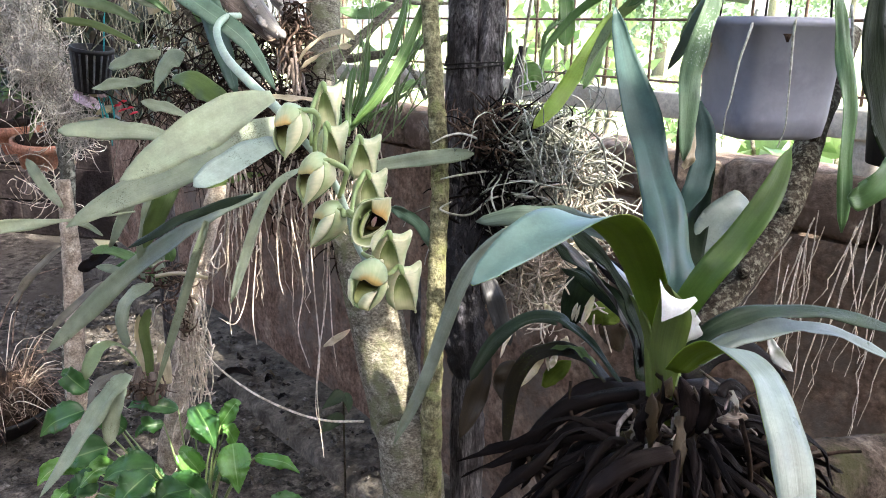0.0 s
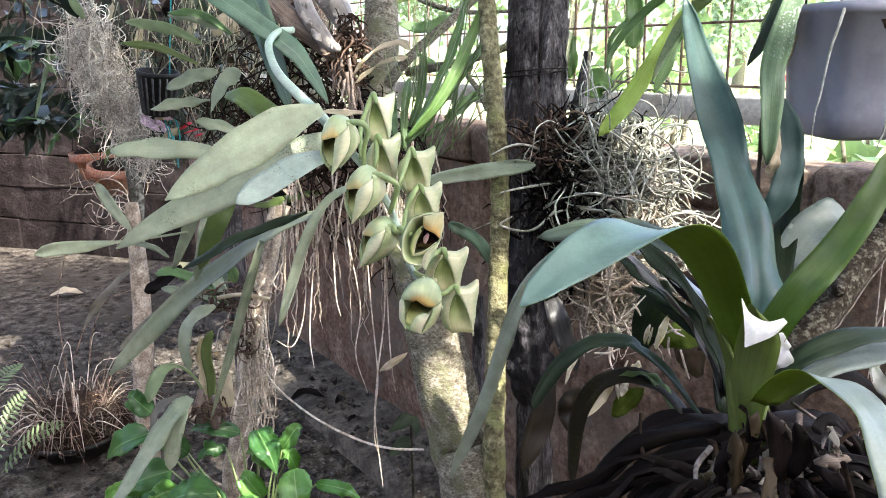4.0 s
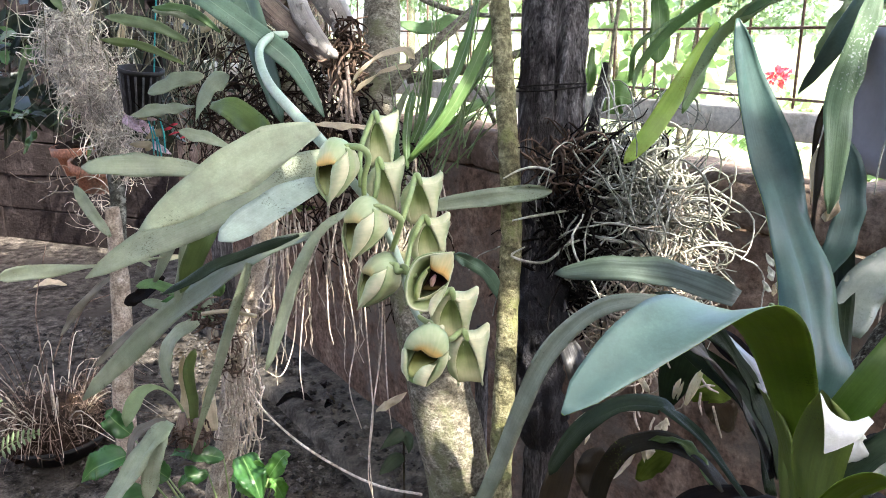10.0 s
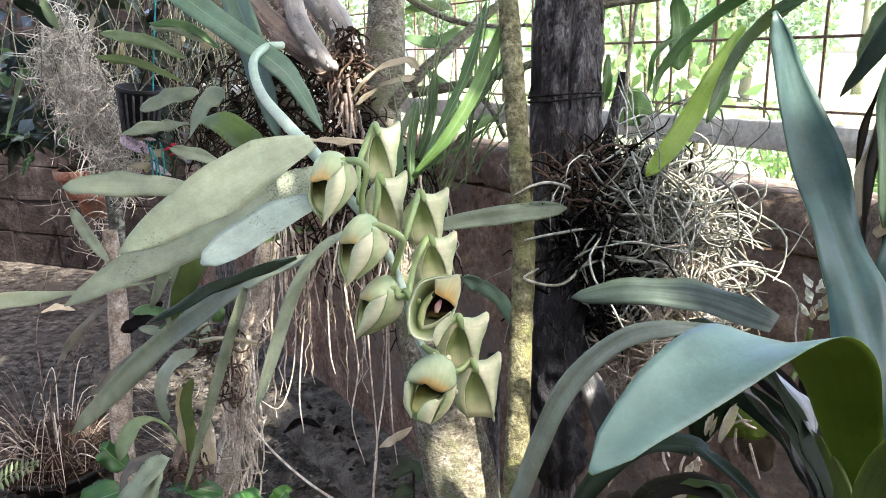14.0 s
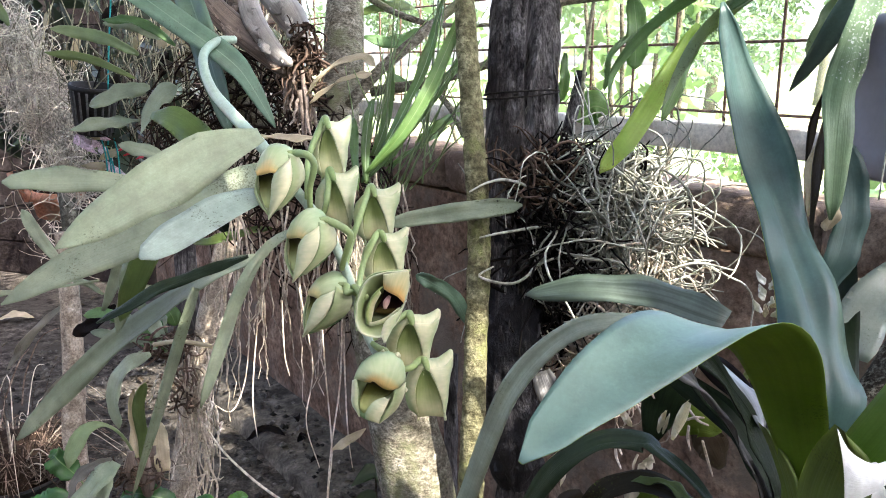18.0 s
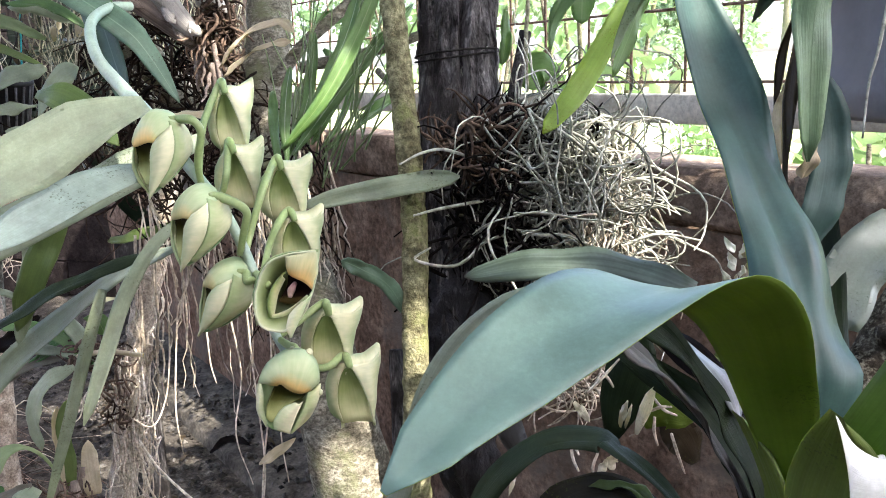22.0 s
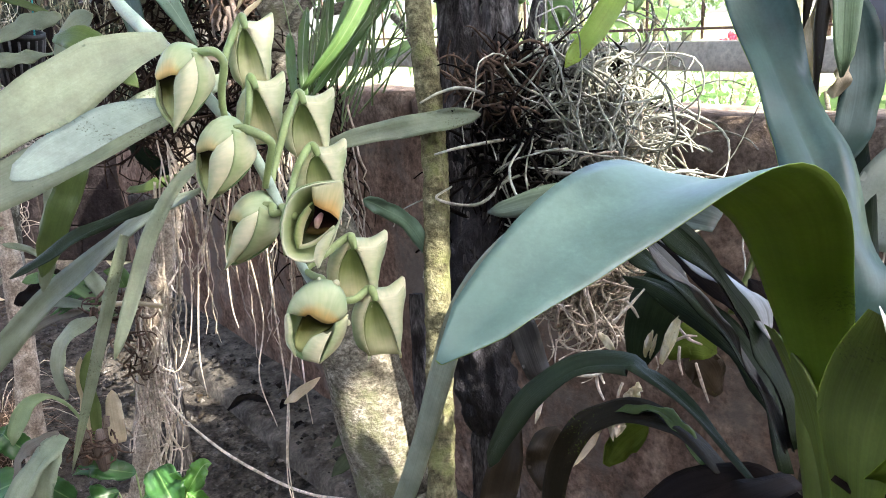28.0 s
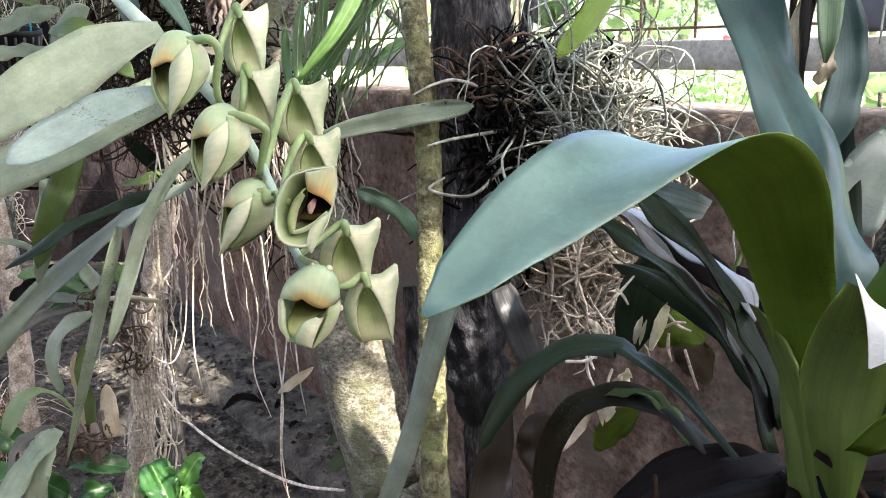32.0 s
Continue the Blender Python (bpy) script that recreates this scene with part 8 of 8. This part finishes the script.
for k in range(16):
    q = Vector((-0.749, 1.847, 1.461)) + Vector((R2.uniform(-0.22, 0.2), R2.uniform(-0.1, 0.2), R2.uniform(-0.1, 0.12)))
    d = Vector((R2.normal() * 0.04, 0, -R2.uniform(0.03, 0.09)))
    leaf(curtain, [BROWN_LEAF, DRY, DEAD_PURPLE][k % 3], [q, q + d * 0.5 + Vector((0, -0.01, 0)), q + d], R2.uniform(0.015, 0.035), (R2.normal() * 0.4, -0.9, 0.3), "lance", name="dead_leaf", rows=8, curl=R2.uniform(-0.6, 0.6))
shade = thing("hanging_plant", "dark leafy plant hanging before the block wall", "plant")
f = Form()
for c, sz in (((-1.539, 2.640, 1.590), (0.35, 0.15, 0.22)), ((-1.244, 2.771, 1.596), (0.35, 0.15, 0.25)), ((-0.831, 2.555, 1.420), (0.30, 0.15, 0.25)), ((-1.667, 2.653, 1.283), (0.2, 0.12, 0.12)), ((-1.097, 2.598, 1.276), (0.25, 0.12, 0.14))):
    foliage(f, R2, c, sz, 100, 0.13, 0.3, 0.5)
put("foliage", f, LEAF_TEAL, shade, kind="stuff")
f = Form()
for k, c in enumerate(((-1.539, 2.640, 1.590), (-1.244, 2.771, 1.596), (-0.831, 2.555, 1.420), (-1.667, 2.653, 1.283), (-1.097, 2.598, 1.276))):
    q = Vector(c)
    tube(f, [q + Vector((0, 0, -0.1)), q + Vector((0.03, 0.02, 0.3)), (q.x + 0.1, q.y, 2.95)], [0.002, 0.004, 0.006], 10, 6, 0.15, 30)
put("stem_thicket", f, BARK_DARK, shade, kind="stuff")
behind = thing("orchid", "older orchid with dusty leaves behind the flowering one", "orchid")
for m, pts, w in (
    (LEAF_SOFT, [(-0.559, 1.497, 1.446), (-0.615, 1.479, 1.474), (-0.684, 1.465, 1.486)], 0.026),
    (LEAF_GREY, [(-0.556, 1.582, 1.473), (-0.610, 1.583, 1.496), (-0.654, 1.580, 1.501)], 0.024),
    (LEAF_OLIVE, [(-0.560, 1.477, 1.409), (-0.623, 1.469, 1.438), (-0.693, 1.455, 1.450)], 0.018),
    (LEAF_MID, [(-0.521, 1.556, 1.462), (-0.577, 1.561, 1.498), (-0.643, 1.557, 1.505)], 0.022),
    (LEAF_DARK, [(-0.868, 1.640, 1.504), (-0.901, 1.646, 1.535), (-0.945, 1.647, 1.556)], 0.030),
    (LEAF_SOFT, [(-0.859, 1.640, 1.500), (-0.885, 1.650, 1.546), (-0.908, 1.659, 1.588)], 0.026),
    (LEAF_DARK, [(-1.015, 1.708, 1.415), (-0.994, 1.722, 1.460), (-0.965, 1.731, 1.485)], 0.035),
    (LEAF_SOFT, [(-1.018, 1.678, 1.297), (-0.997, 1.701, 1.382), (-0.987, 1.717, 1.438)], 0.014),
    (LEAF_MID, [(-1.051, 1.755, 1.208), (-1.037, 1.764, 1.238), (-1.025, 1.770, 1.256)], 0.02),
    (LEAF_MID, [(-0.429, 1.433, 1.448), (-0.448, 1.447, 1.515), (-0.470, 1.478, 1.568)], 0.034),
    (LEAF_GREY, [(-0.460, 1.648, 1.499), (-0.492, 1.655, 1.538), (-0.542, 1.653, 1.548)], 0.024),
    (LEAF_MID, [(-0.217, 1.665, 1.479), (-0.157, 1.668, 1.469), (-0.088, 1.701, 1.500)], 0.035),
    (LEAF_OLIVE, [(-0.228, 1.673, 1.519), (-0.178, 1.681, 1.533), (-0.129, 1.705, 1.530)], 0.03),
    (LEAF_MID, [(-0.176, 1.654, 1.420), (-0.145, 1.651, 1.395), (-0.116, 1.670, 1.374)], 0.03),
    (LEAF_LIT, [(-0.114, 1.529, 1.302), (-0.077, 1.539, 1.329), (-0.041, 1.568, 1.351)], 0.02),
    (LEAF_STRIPE, [(-0.149, 1.416, 1.270), (-0.106, 1.427, 1.304), (-0.055, 1.460, 1.336)], 0.012),
    (LEAF_STRIPE, [(-0.159, 1.467, 1.272), (-0.128, 1.480, 1.316), (-0.103, 1.498, 1.387)], 0.012),
    (LEAF_GREY, [(-0.192, 1.418, 1.295), (-0.185, 1.428, 1.338), (-0.168, 1.440, 1.380)], 0.014),
    (LEAF_GREY, [(-0.625, 1.423, 1.035), (-0.571, 1.396, 1.122), (-0.537, 1.362, 1.185)], 0.030),
    (LEAF_GREY, [(-0.803, 1.620, 1.063), (-0.842, 1.628, 1.111), (-0.876, 1.637, 1.164)], 0.030),
    (DRY_GREY, [(-0.837, 1.697, 0.965), (-0.905, 1.678, 0.908), (-0.961, 1.655, 0.829)], 0.020),
    (LEAF_GREY, [(-0.721, 1.613, 1.005), (-0.754, 1.616, 1.026), (-0.797, 1.614, 1.037)], 0.016),
    (LEAF_DARK, [(-0.387, 1.420, 1.157), (-0.424, 1.425, 1.192), (-0.460, 1.430, 1.228)], 0.03),
    (LEAF_DARK, [(-0.382, 1.394, 1.261), (-0.426, 1.390, 1.261), (-0.469, 1.390, 1.278)], 0.03),
    (LEAF_OLIVE, [(-0.294, 1.285, 1.206), (-0.326, 1.282, 1.203), (-0.373, 1.275, 1.191), (-0.412, 1.290, 1.182)], 0.016),
):
    leaf(behind, m, pts, w * 0.8, (R2.uniform(-0.3, 0.3), -0.85, 0.45), "blade", rows=14)
board = thing("plank", "grey weathered plank standing behind the orchid", "plank")
f = Form()
q = Vector((-0.821, 2.253, 0.991))
box_form(f, (q.x - 0.03, q.y, -0.02), (q.x + 0.03, q.y + 0.02, q.z), rough=0.004, bevel=0.004)
put("board", f, POSTWOOD, board)

# ---- grass bowl, fern and litter on the ground ----
bowl = thing("grass_bowl", "shallow dark bowl of dried grass standing on the soil", "bowl")
bc = Vector((-1.60, 2.56, 0.0))
f = Form()
lathe(f, bc + Vector((0, 0, 0.0)), [(0.10, 0.0), (0.12, 0.005), (0.185, 0.075), (0.195, 0.08), (0.195, 0.088), (0.18, 0.088), (0.15, 0.05)], 30, 2.0, 0, dent=0.03)
put("bowl_body", f, PLASTIC_BLACK, bowl)
f = Form()
lathe(f, bc + Vector((0, 0, 0.05)), [(0.15, 0.0), (0.175, 0.03), (0.14, 0.11), (0.06, 0.16)], 24, 2.0, 0, dent=0.3)
put("soil", f, COIR, bowl)
f = Form()
for k in range(230):
    g, r0 = R2.uniform(0, 6.28), R2.uniform(0, 0.17)
    b = bc + Vector((r0 * math.cos(g), r0 * math.sin(g), 0.08))
    out = Vector((math.cos(g), math.sin(g), 0)) * R2.uniform(0.02, 0.20)
    h = R2.uniform(0.03, 0.14)
    tube(f, [b, b + out * 0.4 + Vector((R2.normal() * 0.02, 0, h)), b + out * 1.2 + Vector((R2.normal() * 0.04, 0, h * R2.uniform(0.2, 1.2)))], [0.0016, 0.0013, 0.0007], 6, 4, cap=False)
for k in range(60):
    g = R2.uniform(0, 6.28)
    o = Vector((math.cos(g), math.sin(g), 0))
    L, h = R2.uniform(0.15, 0.34), R2.uniform(0.08, 0.30)
    tube(f, [bc + o * 0.08 + Vector((0, 0, 0.08)), bc + o * (0.08 + L * 0.4) + Vector((0, 0, 0.08 + h)), bc + o * (0.08 + L) + Vector((R2.normal() * 0.04, R2.normal() * 0.04, 0.06 + h * R2.uniform(0.3, 1.1)))], [0.0015, 0.0012, 0.0006], 9, 4, cap=False)
tangle(f, R2, bc + Vector((0, -0.02, 0.13)), (0.17, 0.17, 0.08), 260, 0.18, 0.0016, 0.0, 1.0, 8, 4)
g2 = Form()
for k in range(34):
    g = R2.uniform(0, 6.28)
    o = Vector((math.cos(g), math.sin(g), 0))
    L, h = R2.uniform(0.18, 0.38), R2.uniform(0.10, 0.30)
    tube(g2, [bc + o * 0.06 + Vector((0, 0, 0.08)), bc + o * (0.06 + L * 0.45) + Vector((0, 0, 0.08 + h)), bc + o * (0.06 + L) + Vector((R2.normal() * 0.05, R2.normal() * 0.05, 0.06 + h * R2.uniform(0.2, 1.1)))], [0.0026, 0.0020, 0.0009], 10, 4, cap=False)
put("long_grass", g2, ROOT_TAN, bowl, "long pale dry blades", kind="stuff")
put("dry_grass", f, GRASS_DRY, bowl, "matted dry grass", kind="stuff")
for pts in ([(-1.321, 2.116, 0.515), (-1.336, 2.143, 0.613), (-1.349, 2.170, 0.711), (-1.325, 2.220, 0.874)], [(-1.224, 2.084, 0.549), (-1.218, 2.107, 0.629), (-1.153, 2.094, 0.740), (-1.056, 2.064, 0.785)], [(-1.269, 2.084, 0.566), (-1.236, 2.115, 0.661), (-1.212, 2.127, 0.693)]):
    stem(bowl, GRASS_DRY, pts, [0.0024, 0.002, 0.001], "", "stalk", 14, 5)

fern = thing("fern", "small pale green fern at the bed's edge", "fern")
for base, tip in (((-1.440, 1.930, 0.275), (-1.243, 1.942, 0.428)), ((-1.424, 1.896, 0.332), (-1.316, 1.913, 0.535)), ((-1.591, 2.103, 0.382), (-1.551, 2.238, 0.475))):
    b, e = Vector(base), Vector(tip)
    f = Form()
    c = spline([b, (b + e) / 2 + Vector((0, 0, 0.03)), e], 14)
    tube(f, [tuple(q) for q in c], 0.0012, 14, 4, cap=False)
    t = (e - b).normalized()
    sd = t.cross(Vector((0, -0.6, 0.8))).normalized()
    for i in range(1, 14):
        for sg in (-1, 1):
            q = Vector(c[i])
            L = 0.035 * math.sin(math.pi * (0.15 + 0.8 * i / 14))
            blade(f, [q, q + sd * sg * L * 0.5 + t * L * 0.15, q + sd * sg * L + t * L * 0.3], 0.008, (0, -0.6, 0.8), "lance", rows=4, cols=2, wave=0.0)
    put("frond", f, LEAF_SOFT, fern)
sq = Vector((-1.440, 1.885, 0.302))
stem(fern, PEDICEL, [sq + Vector((0, 0, 0.02)), Vector((sq.x, sq.y, -0.01))], 0.004, "", "root_stock", 5, 5)


def pebbles():
    f = Form()
    rng = np.random.default_rng(9)
    for _ in range(5200):
        s, n_ = rng.uniform(-2.4, 1.6), -0.28 - abs(rng.normal()) * 0.5
        p = WALL @ Vector((s, n_, 0))
        if rng.random() < 0.2:
            p = WALL @ Vector((s, rng.uniform(-0.25, -0.02), 0.07))
        r = 0.004 + 0.016 * rng.random() ** 3
        vs = []
        for d in ((1, 0, 0), (-1, 0, 0), (0, 1, 0), (0, -1, 0), (0, 0, 1), (0, 0, -1)):
            k = r * rng.uniform(0.6, 1.3)
            vs.append((p.x + d[0] * k, p.y + d[1] * k, p.z + 0.004 + d[2] * k * 0.7))
        f.add(vs, [(0, 2, 4), (2, 1, 4), (1, 3, 4), (3, 0, 4), (2, 0, 5), (1, 2, 5), (3, 1, 5), (0, 3, 5)])
    tagged(put("gravel", f, STONE, smooth=False), "loose gravel and crumbs on the soil", "gravel", kind="stuff")
    f = Form()
    for _ in range(420):
        p = Vector((rng.uniform(-3.2, 0.4), rng.uniform(1.3, 4.8), 0.012))
        if (p - Vector((-0.173, 2.476, 0))).dot(N) > -0.05:
            continue
        g = rng.uniform(0, 6.28)
        d = Vector((math.cos(g), math.sin(g), 0)) * rng.uniform(0.03, 0.07)
        blade(f, [p, p + d * 0.5 + Vector((0, 0, 0.012)), p + d + Vector((0, 0, 0.004))], rng.uniform(0.012, 0.03), (rng.normal() * 0.2, rng.normal() * 0.2, 1), "lance", rows=5, cols=2)
    tagged(put("leaf_litter", f, BROWN_LEAF), "scattered dry fallen leaves on soil", "leaves", kind="stuff")


pebbles()
for k in range(9):
    p = WALL @ Vector((R2.uniform(-0.9, 0.5), R2.uniform(-0.24, -0.04), 0.078))
    g = R2.uniform(0, 6.28)
    d = Vector((math.cos(g), math.sin(g), 0)) * R2.uniform(0.03, 0.06)
    tagged(leaf(None, [DEAD, BROWN_LEAF, DEAD_PURPLE][k % 3], [p, p + d * 0.5 + Vector((0, 0, 0.014)), p + d + Vector((0, 0, 0.003))], R2.uniform(0.02, 0.035), (0.2, -0.3, 1), "lance", name="fallen_leaf", rows=8, curl=0.4), "dark curled fallen leaf on the concrete footing", "leaf", "fallen leaves")
tagged(leaf(None, DEAD, [(-0.864, 2.805, 0.089), (-0.809, 2.858, 0.107), (-0.733, 2.850, 0.091)], 0.045, (0.2, -0.3, 1), "lance", name="fallen_leaf", rows=10, curl=0.5), "long black curled fallen leaf on the footing", "leaf", "fallen leaves")
tagged(leaf(None, DRY, [(-2.777, 4.318, 0.020), (-2.687, 4.338, 0.045), (-2.597, 4.368, 0.020)], 0.06, (0, -0.3, 1), "lance", name="fallen_leaf"), "single yellow-brown fallen leaf on the soil", "leaf")

# ---- behind the strap plant ----
roots_right = thing("wall_roots", "thin pale roots hanging in front of the wall", "roots")
for _ in range(30):
    f = Form()
    hanging(f, R2, [Vector((0.534, 1.014, 1.185)) + Vector((R2.uniform(-0.12, 0.14), R2.uniform(-0.05, 0.06), R2.uniform(-0.03, 0.05)))], 0.24, 0.0009, 0.03, 12, 4, 0.004)
    put("root", f, ROOT_TAN, roots_right)
# The cream shards carry their sunlight in the base colour.
litter = thing("dead_leaves", "shards of dead leaves, sunlight put into their pale colour, and roots below the root ball", "leaves")
for m, pts, w in (
    (DRY_SUNLIT, [(0.167, 0.845, 1.119), (0.172, 0.840, 1.141), (0.177, 0.835, 1.161)], 0.0085),
    (DRY_SUNLIT, [(0.156, 0.850, 1.123), (0.157, 0.845, 1.135), (0.159, 0.840, 1.148)], 0.0048),
    (DRY_SUNLIT, [(0.160, 0.850, 1.122), (0.161, 0.845, 1.133), (0.162, 0.840, 1.145)], 0.0030),
    (DRY_SUNLIT, [(0.122, 0.820, 1.097), (0.109, 0.815, 1.079), (0.089, 0.800, 1.058)], 0.0140),
    (DRY_SUNLIT, [(0.122, 0.820, 1.096), (0.111, 0.815, 1.094), (0.104, 0.810, 1.088)], 0.0060),
    (DRY_SUNLIT, [(0.123, 0.820, 1.096), (0.125, 0.815, 1.086), (0.126, 0.810, 1.076)], 0.0040),
    (DRY_SUNLIT, [(0.136, 0.820, 1.093), (0.132, 0.815, 1.088), (0.128, 0.810, 1.079)], 0.0080),
    (DRY_SUNLIT, [(0.142, 0.830, 1.107), (0.140, 0.830, 1.101), (0.136, 0.825, 1.094)], 0.0060),
    (DRY_SUNLIT, [(0.072, 0.830, 1.114), (0.062, 0.825, 1.100), (0.056, 0.815, 1.079)], 0.0070),
    (DRY_SUNLIT, [(0.087, 0.830, 1.119), (0.078, 0.825, 1.106), (0.071, 0.815, 1.089)], 0.0050),
    (DRY_SUNLIT, [(0.122, 0.850, 1.143), (0.128, 0.850, 1.136), (0.134, 0.850, 1.127)], 0.0060),
    (DRY_SUNLIT, [(0.149, 0.840, 1.107), (0.148, 0.840, 1.100), (0.150, 0.840, 1.093)], 0.0090),
    (LEAF_DARK, [(0.154, 0.870, 1.104), (0.163, 0.875, 1.134), (0.173, 0.880, 1.164), (0.181, 0.880, 1.184)], 0.0360),
    (MOSSY_LEAF, [(0.122, 0.815, 1.054), (0.134, 0.815, 1.071), (0.152, 0.815, 1.087)], 0.0200),
    (MOSSY_LEAF, [(0.180, 0.880, 1.109), (0.198, 0.880, 1.121), (0.219, 0.880, 1.110)], 0.0300),
    (BROWN_LEAF, [(0.077, 0.800, 1.044), (0.079, 0.810, 1.066), (0.087, 0.815, 1.087)], 0.0300),
    (BROWN_LEAF, [(0.229, 0.900, 1.064), (0.216, 0.900, 1.088), (0.198, 0.900, 1.097)], 0.0300),
):
    leaf(litter, m, pts, w, (R2.uniform(-0.3, 0.3), -0.9, 0.35), "lance", name="shard", rows=12, curl=-0.2)
for pts in (
    [(0.102, 0.830, 1.119), (0.115, 0.825, 1.121), (0.128, 0.825, 1.127)],
    [(0.117, 0.830, 1.128), (0.118, 0.830, 1.111), (0.122, 0.825, 1.101)],
    [(0.120, 0.830, 1.128), (0.120, 0.830, 1.119), (0.122, 0.825, 1.114)],
    [(0.179, 0.845, 1.147), (0.185, 0.840, 1.140), (0.195, 0.840, 1.135)],
    [(0.177, 0.845, 1.137), (0.183, 0.840, 1.142), (0.191, 0.840, 1.142)],
    [(0.180, 0.845, 1.132), (0.180, 0.845, 1.121), (0.183, 0.845, 1.109)],
    [(0.194, 0.850, 1.116), (0.199, 0.850, 1.100), (0.205, 0.850, 1.083)],
    [(0.132, 0.850, 1.150), (0.144, 0.850, 1.163), (0.155, 0.850, 1.176)],
    [(0.142, 0.850, 1.167), (0.147, 0.850, 1.161), (0.151, 0.850, 1.154)],
    [(0.138, 0.840, 1.107), (0.134, 0.835, 1.100), (0.134, 0.835, 1.092)],
    [(0.168, 0.860, 1.193), (0.176, 0.860, 1.191), (0.182, 0.860, 1.189)],
):
    stem(litter, ROOT_TAN, pts, [0.0011, 0.0013, 0.0007], "", "root", 12, 5)

# ---- beyond the fence ----
def bush(name, label, centre, size, count, length, mat, wide=0.55, stems=6):
    b = thing(name, label, "bush")
    rng = np.random.default_rng(int(abs(centre[0] * 77 + centre[1] * 31)))
    f = Form()
    foliage(f, rng, centre, size, count, length, wide)
    put("foliage", f, mat, b, kind="stuff")
    f = Form()
    for k in range(stems):
        g = k * 6.28 / stems
        tube(f, [(centre[0], centre[1], -0.02), (centre[0] + size[0] * 0.3 * math.cos(g), centre[1] + size[1] * 0.3 * math.sin(g), centre[2] * 0.6), (centre[0] + size[0] * 0.7 * math.cos(g), centre[1] + size[1] * 0.7 * math.sin(g), centre[2] + size[2] * 0.5)], [0.02, 0.012, 0.005], 8, 6)
    put("stem_thicket", f, BARK, b, kind="stuff")
    return b


bush("bush", "sunlit green shrub just beyond the fence", (0.50, 2.9, 1.55), (0.30, 0.3, 0.5), 300, 0.065, BUSH)
bush("bush", "bright leafy shrub beyond the fence", (0.1, 4.0, 1.55), (0.7, 0.5, 0.7), 330, 0.075, BUSH)
bush("bush", "low leafy plant behind the wall", (1.05, 2.15, 1.12), (0.28, 0.14, 0.12), 70, 0.10, BUSH, 0.7)
bush("bush", "red-flowering shrub on the lawn", (2.4, 7.6, 0.7), (0.5, 0.5, 0.45), 380, 0.10, BUSH)
f = Form()
foliage(f, R2, (2.3, 7.2, 1.12), (0.11, 0.08, 0.08), 60, 0.06, 0.7)
tagged(put("red_flowers", f, RED), "cluster of red blossoms on the shrub", "flowers", kind="stuff")


def far_tree(x, y, h, r, seed):
    t = thing("tree", "distant round-crowned green tree on the lawn", "tree", "distant trees")
    rng = np.random.default_rng(seed)
    f = Form()
    tube(f, [(x, y, -0.1), (x + 0.1, y, h * 0.4), (x, y + 0.1, h * 0.75)], [0.2, 0.15, 0.06], 8, 8)
    put("trunk", f, BARK, t)
    f = Form()
    for k in range(7):
        d = rng.normal(size=3) * 0.5
        foliage(f, rng, (x + d[0] * r, y + d[1] * r, h * 0.65 + d[2] * r * 0.6), (r * 0.6, r * 0.6, r * 0.5), 430, 0.24, 0.6)
    put("crown", f, HAZY_LEAF, t, kind="stuff")


for k, (x, y, h, r) in enumerate(((7, 26, 4.5, 2.0), (12, 30, 6, 2.6), (2, 30, 5, 2.2), (17, 27, 5, 2.4), (23, 28, 6, 2.8), (-4, 32, 6, 2.6), (30, 26, 6, 3), (9, 38, 7, 3), (20, 40, 7, 3), (38, 22, 6, 3))):
    far_tree(x, y, h, r, 40 + k)
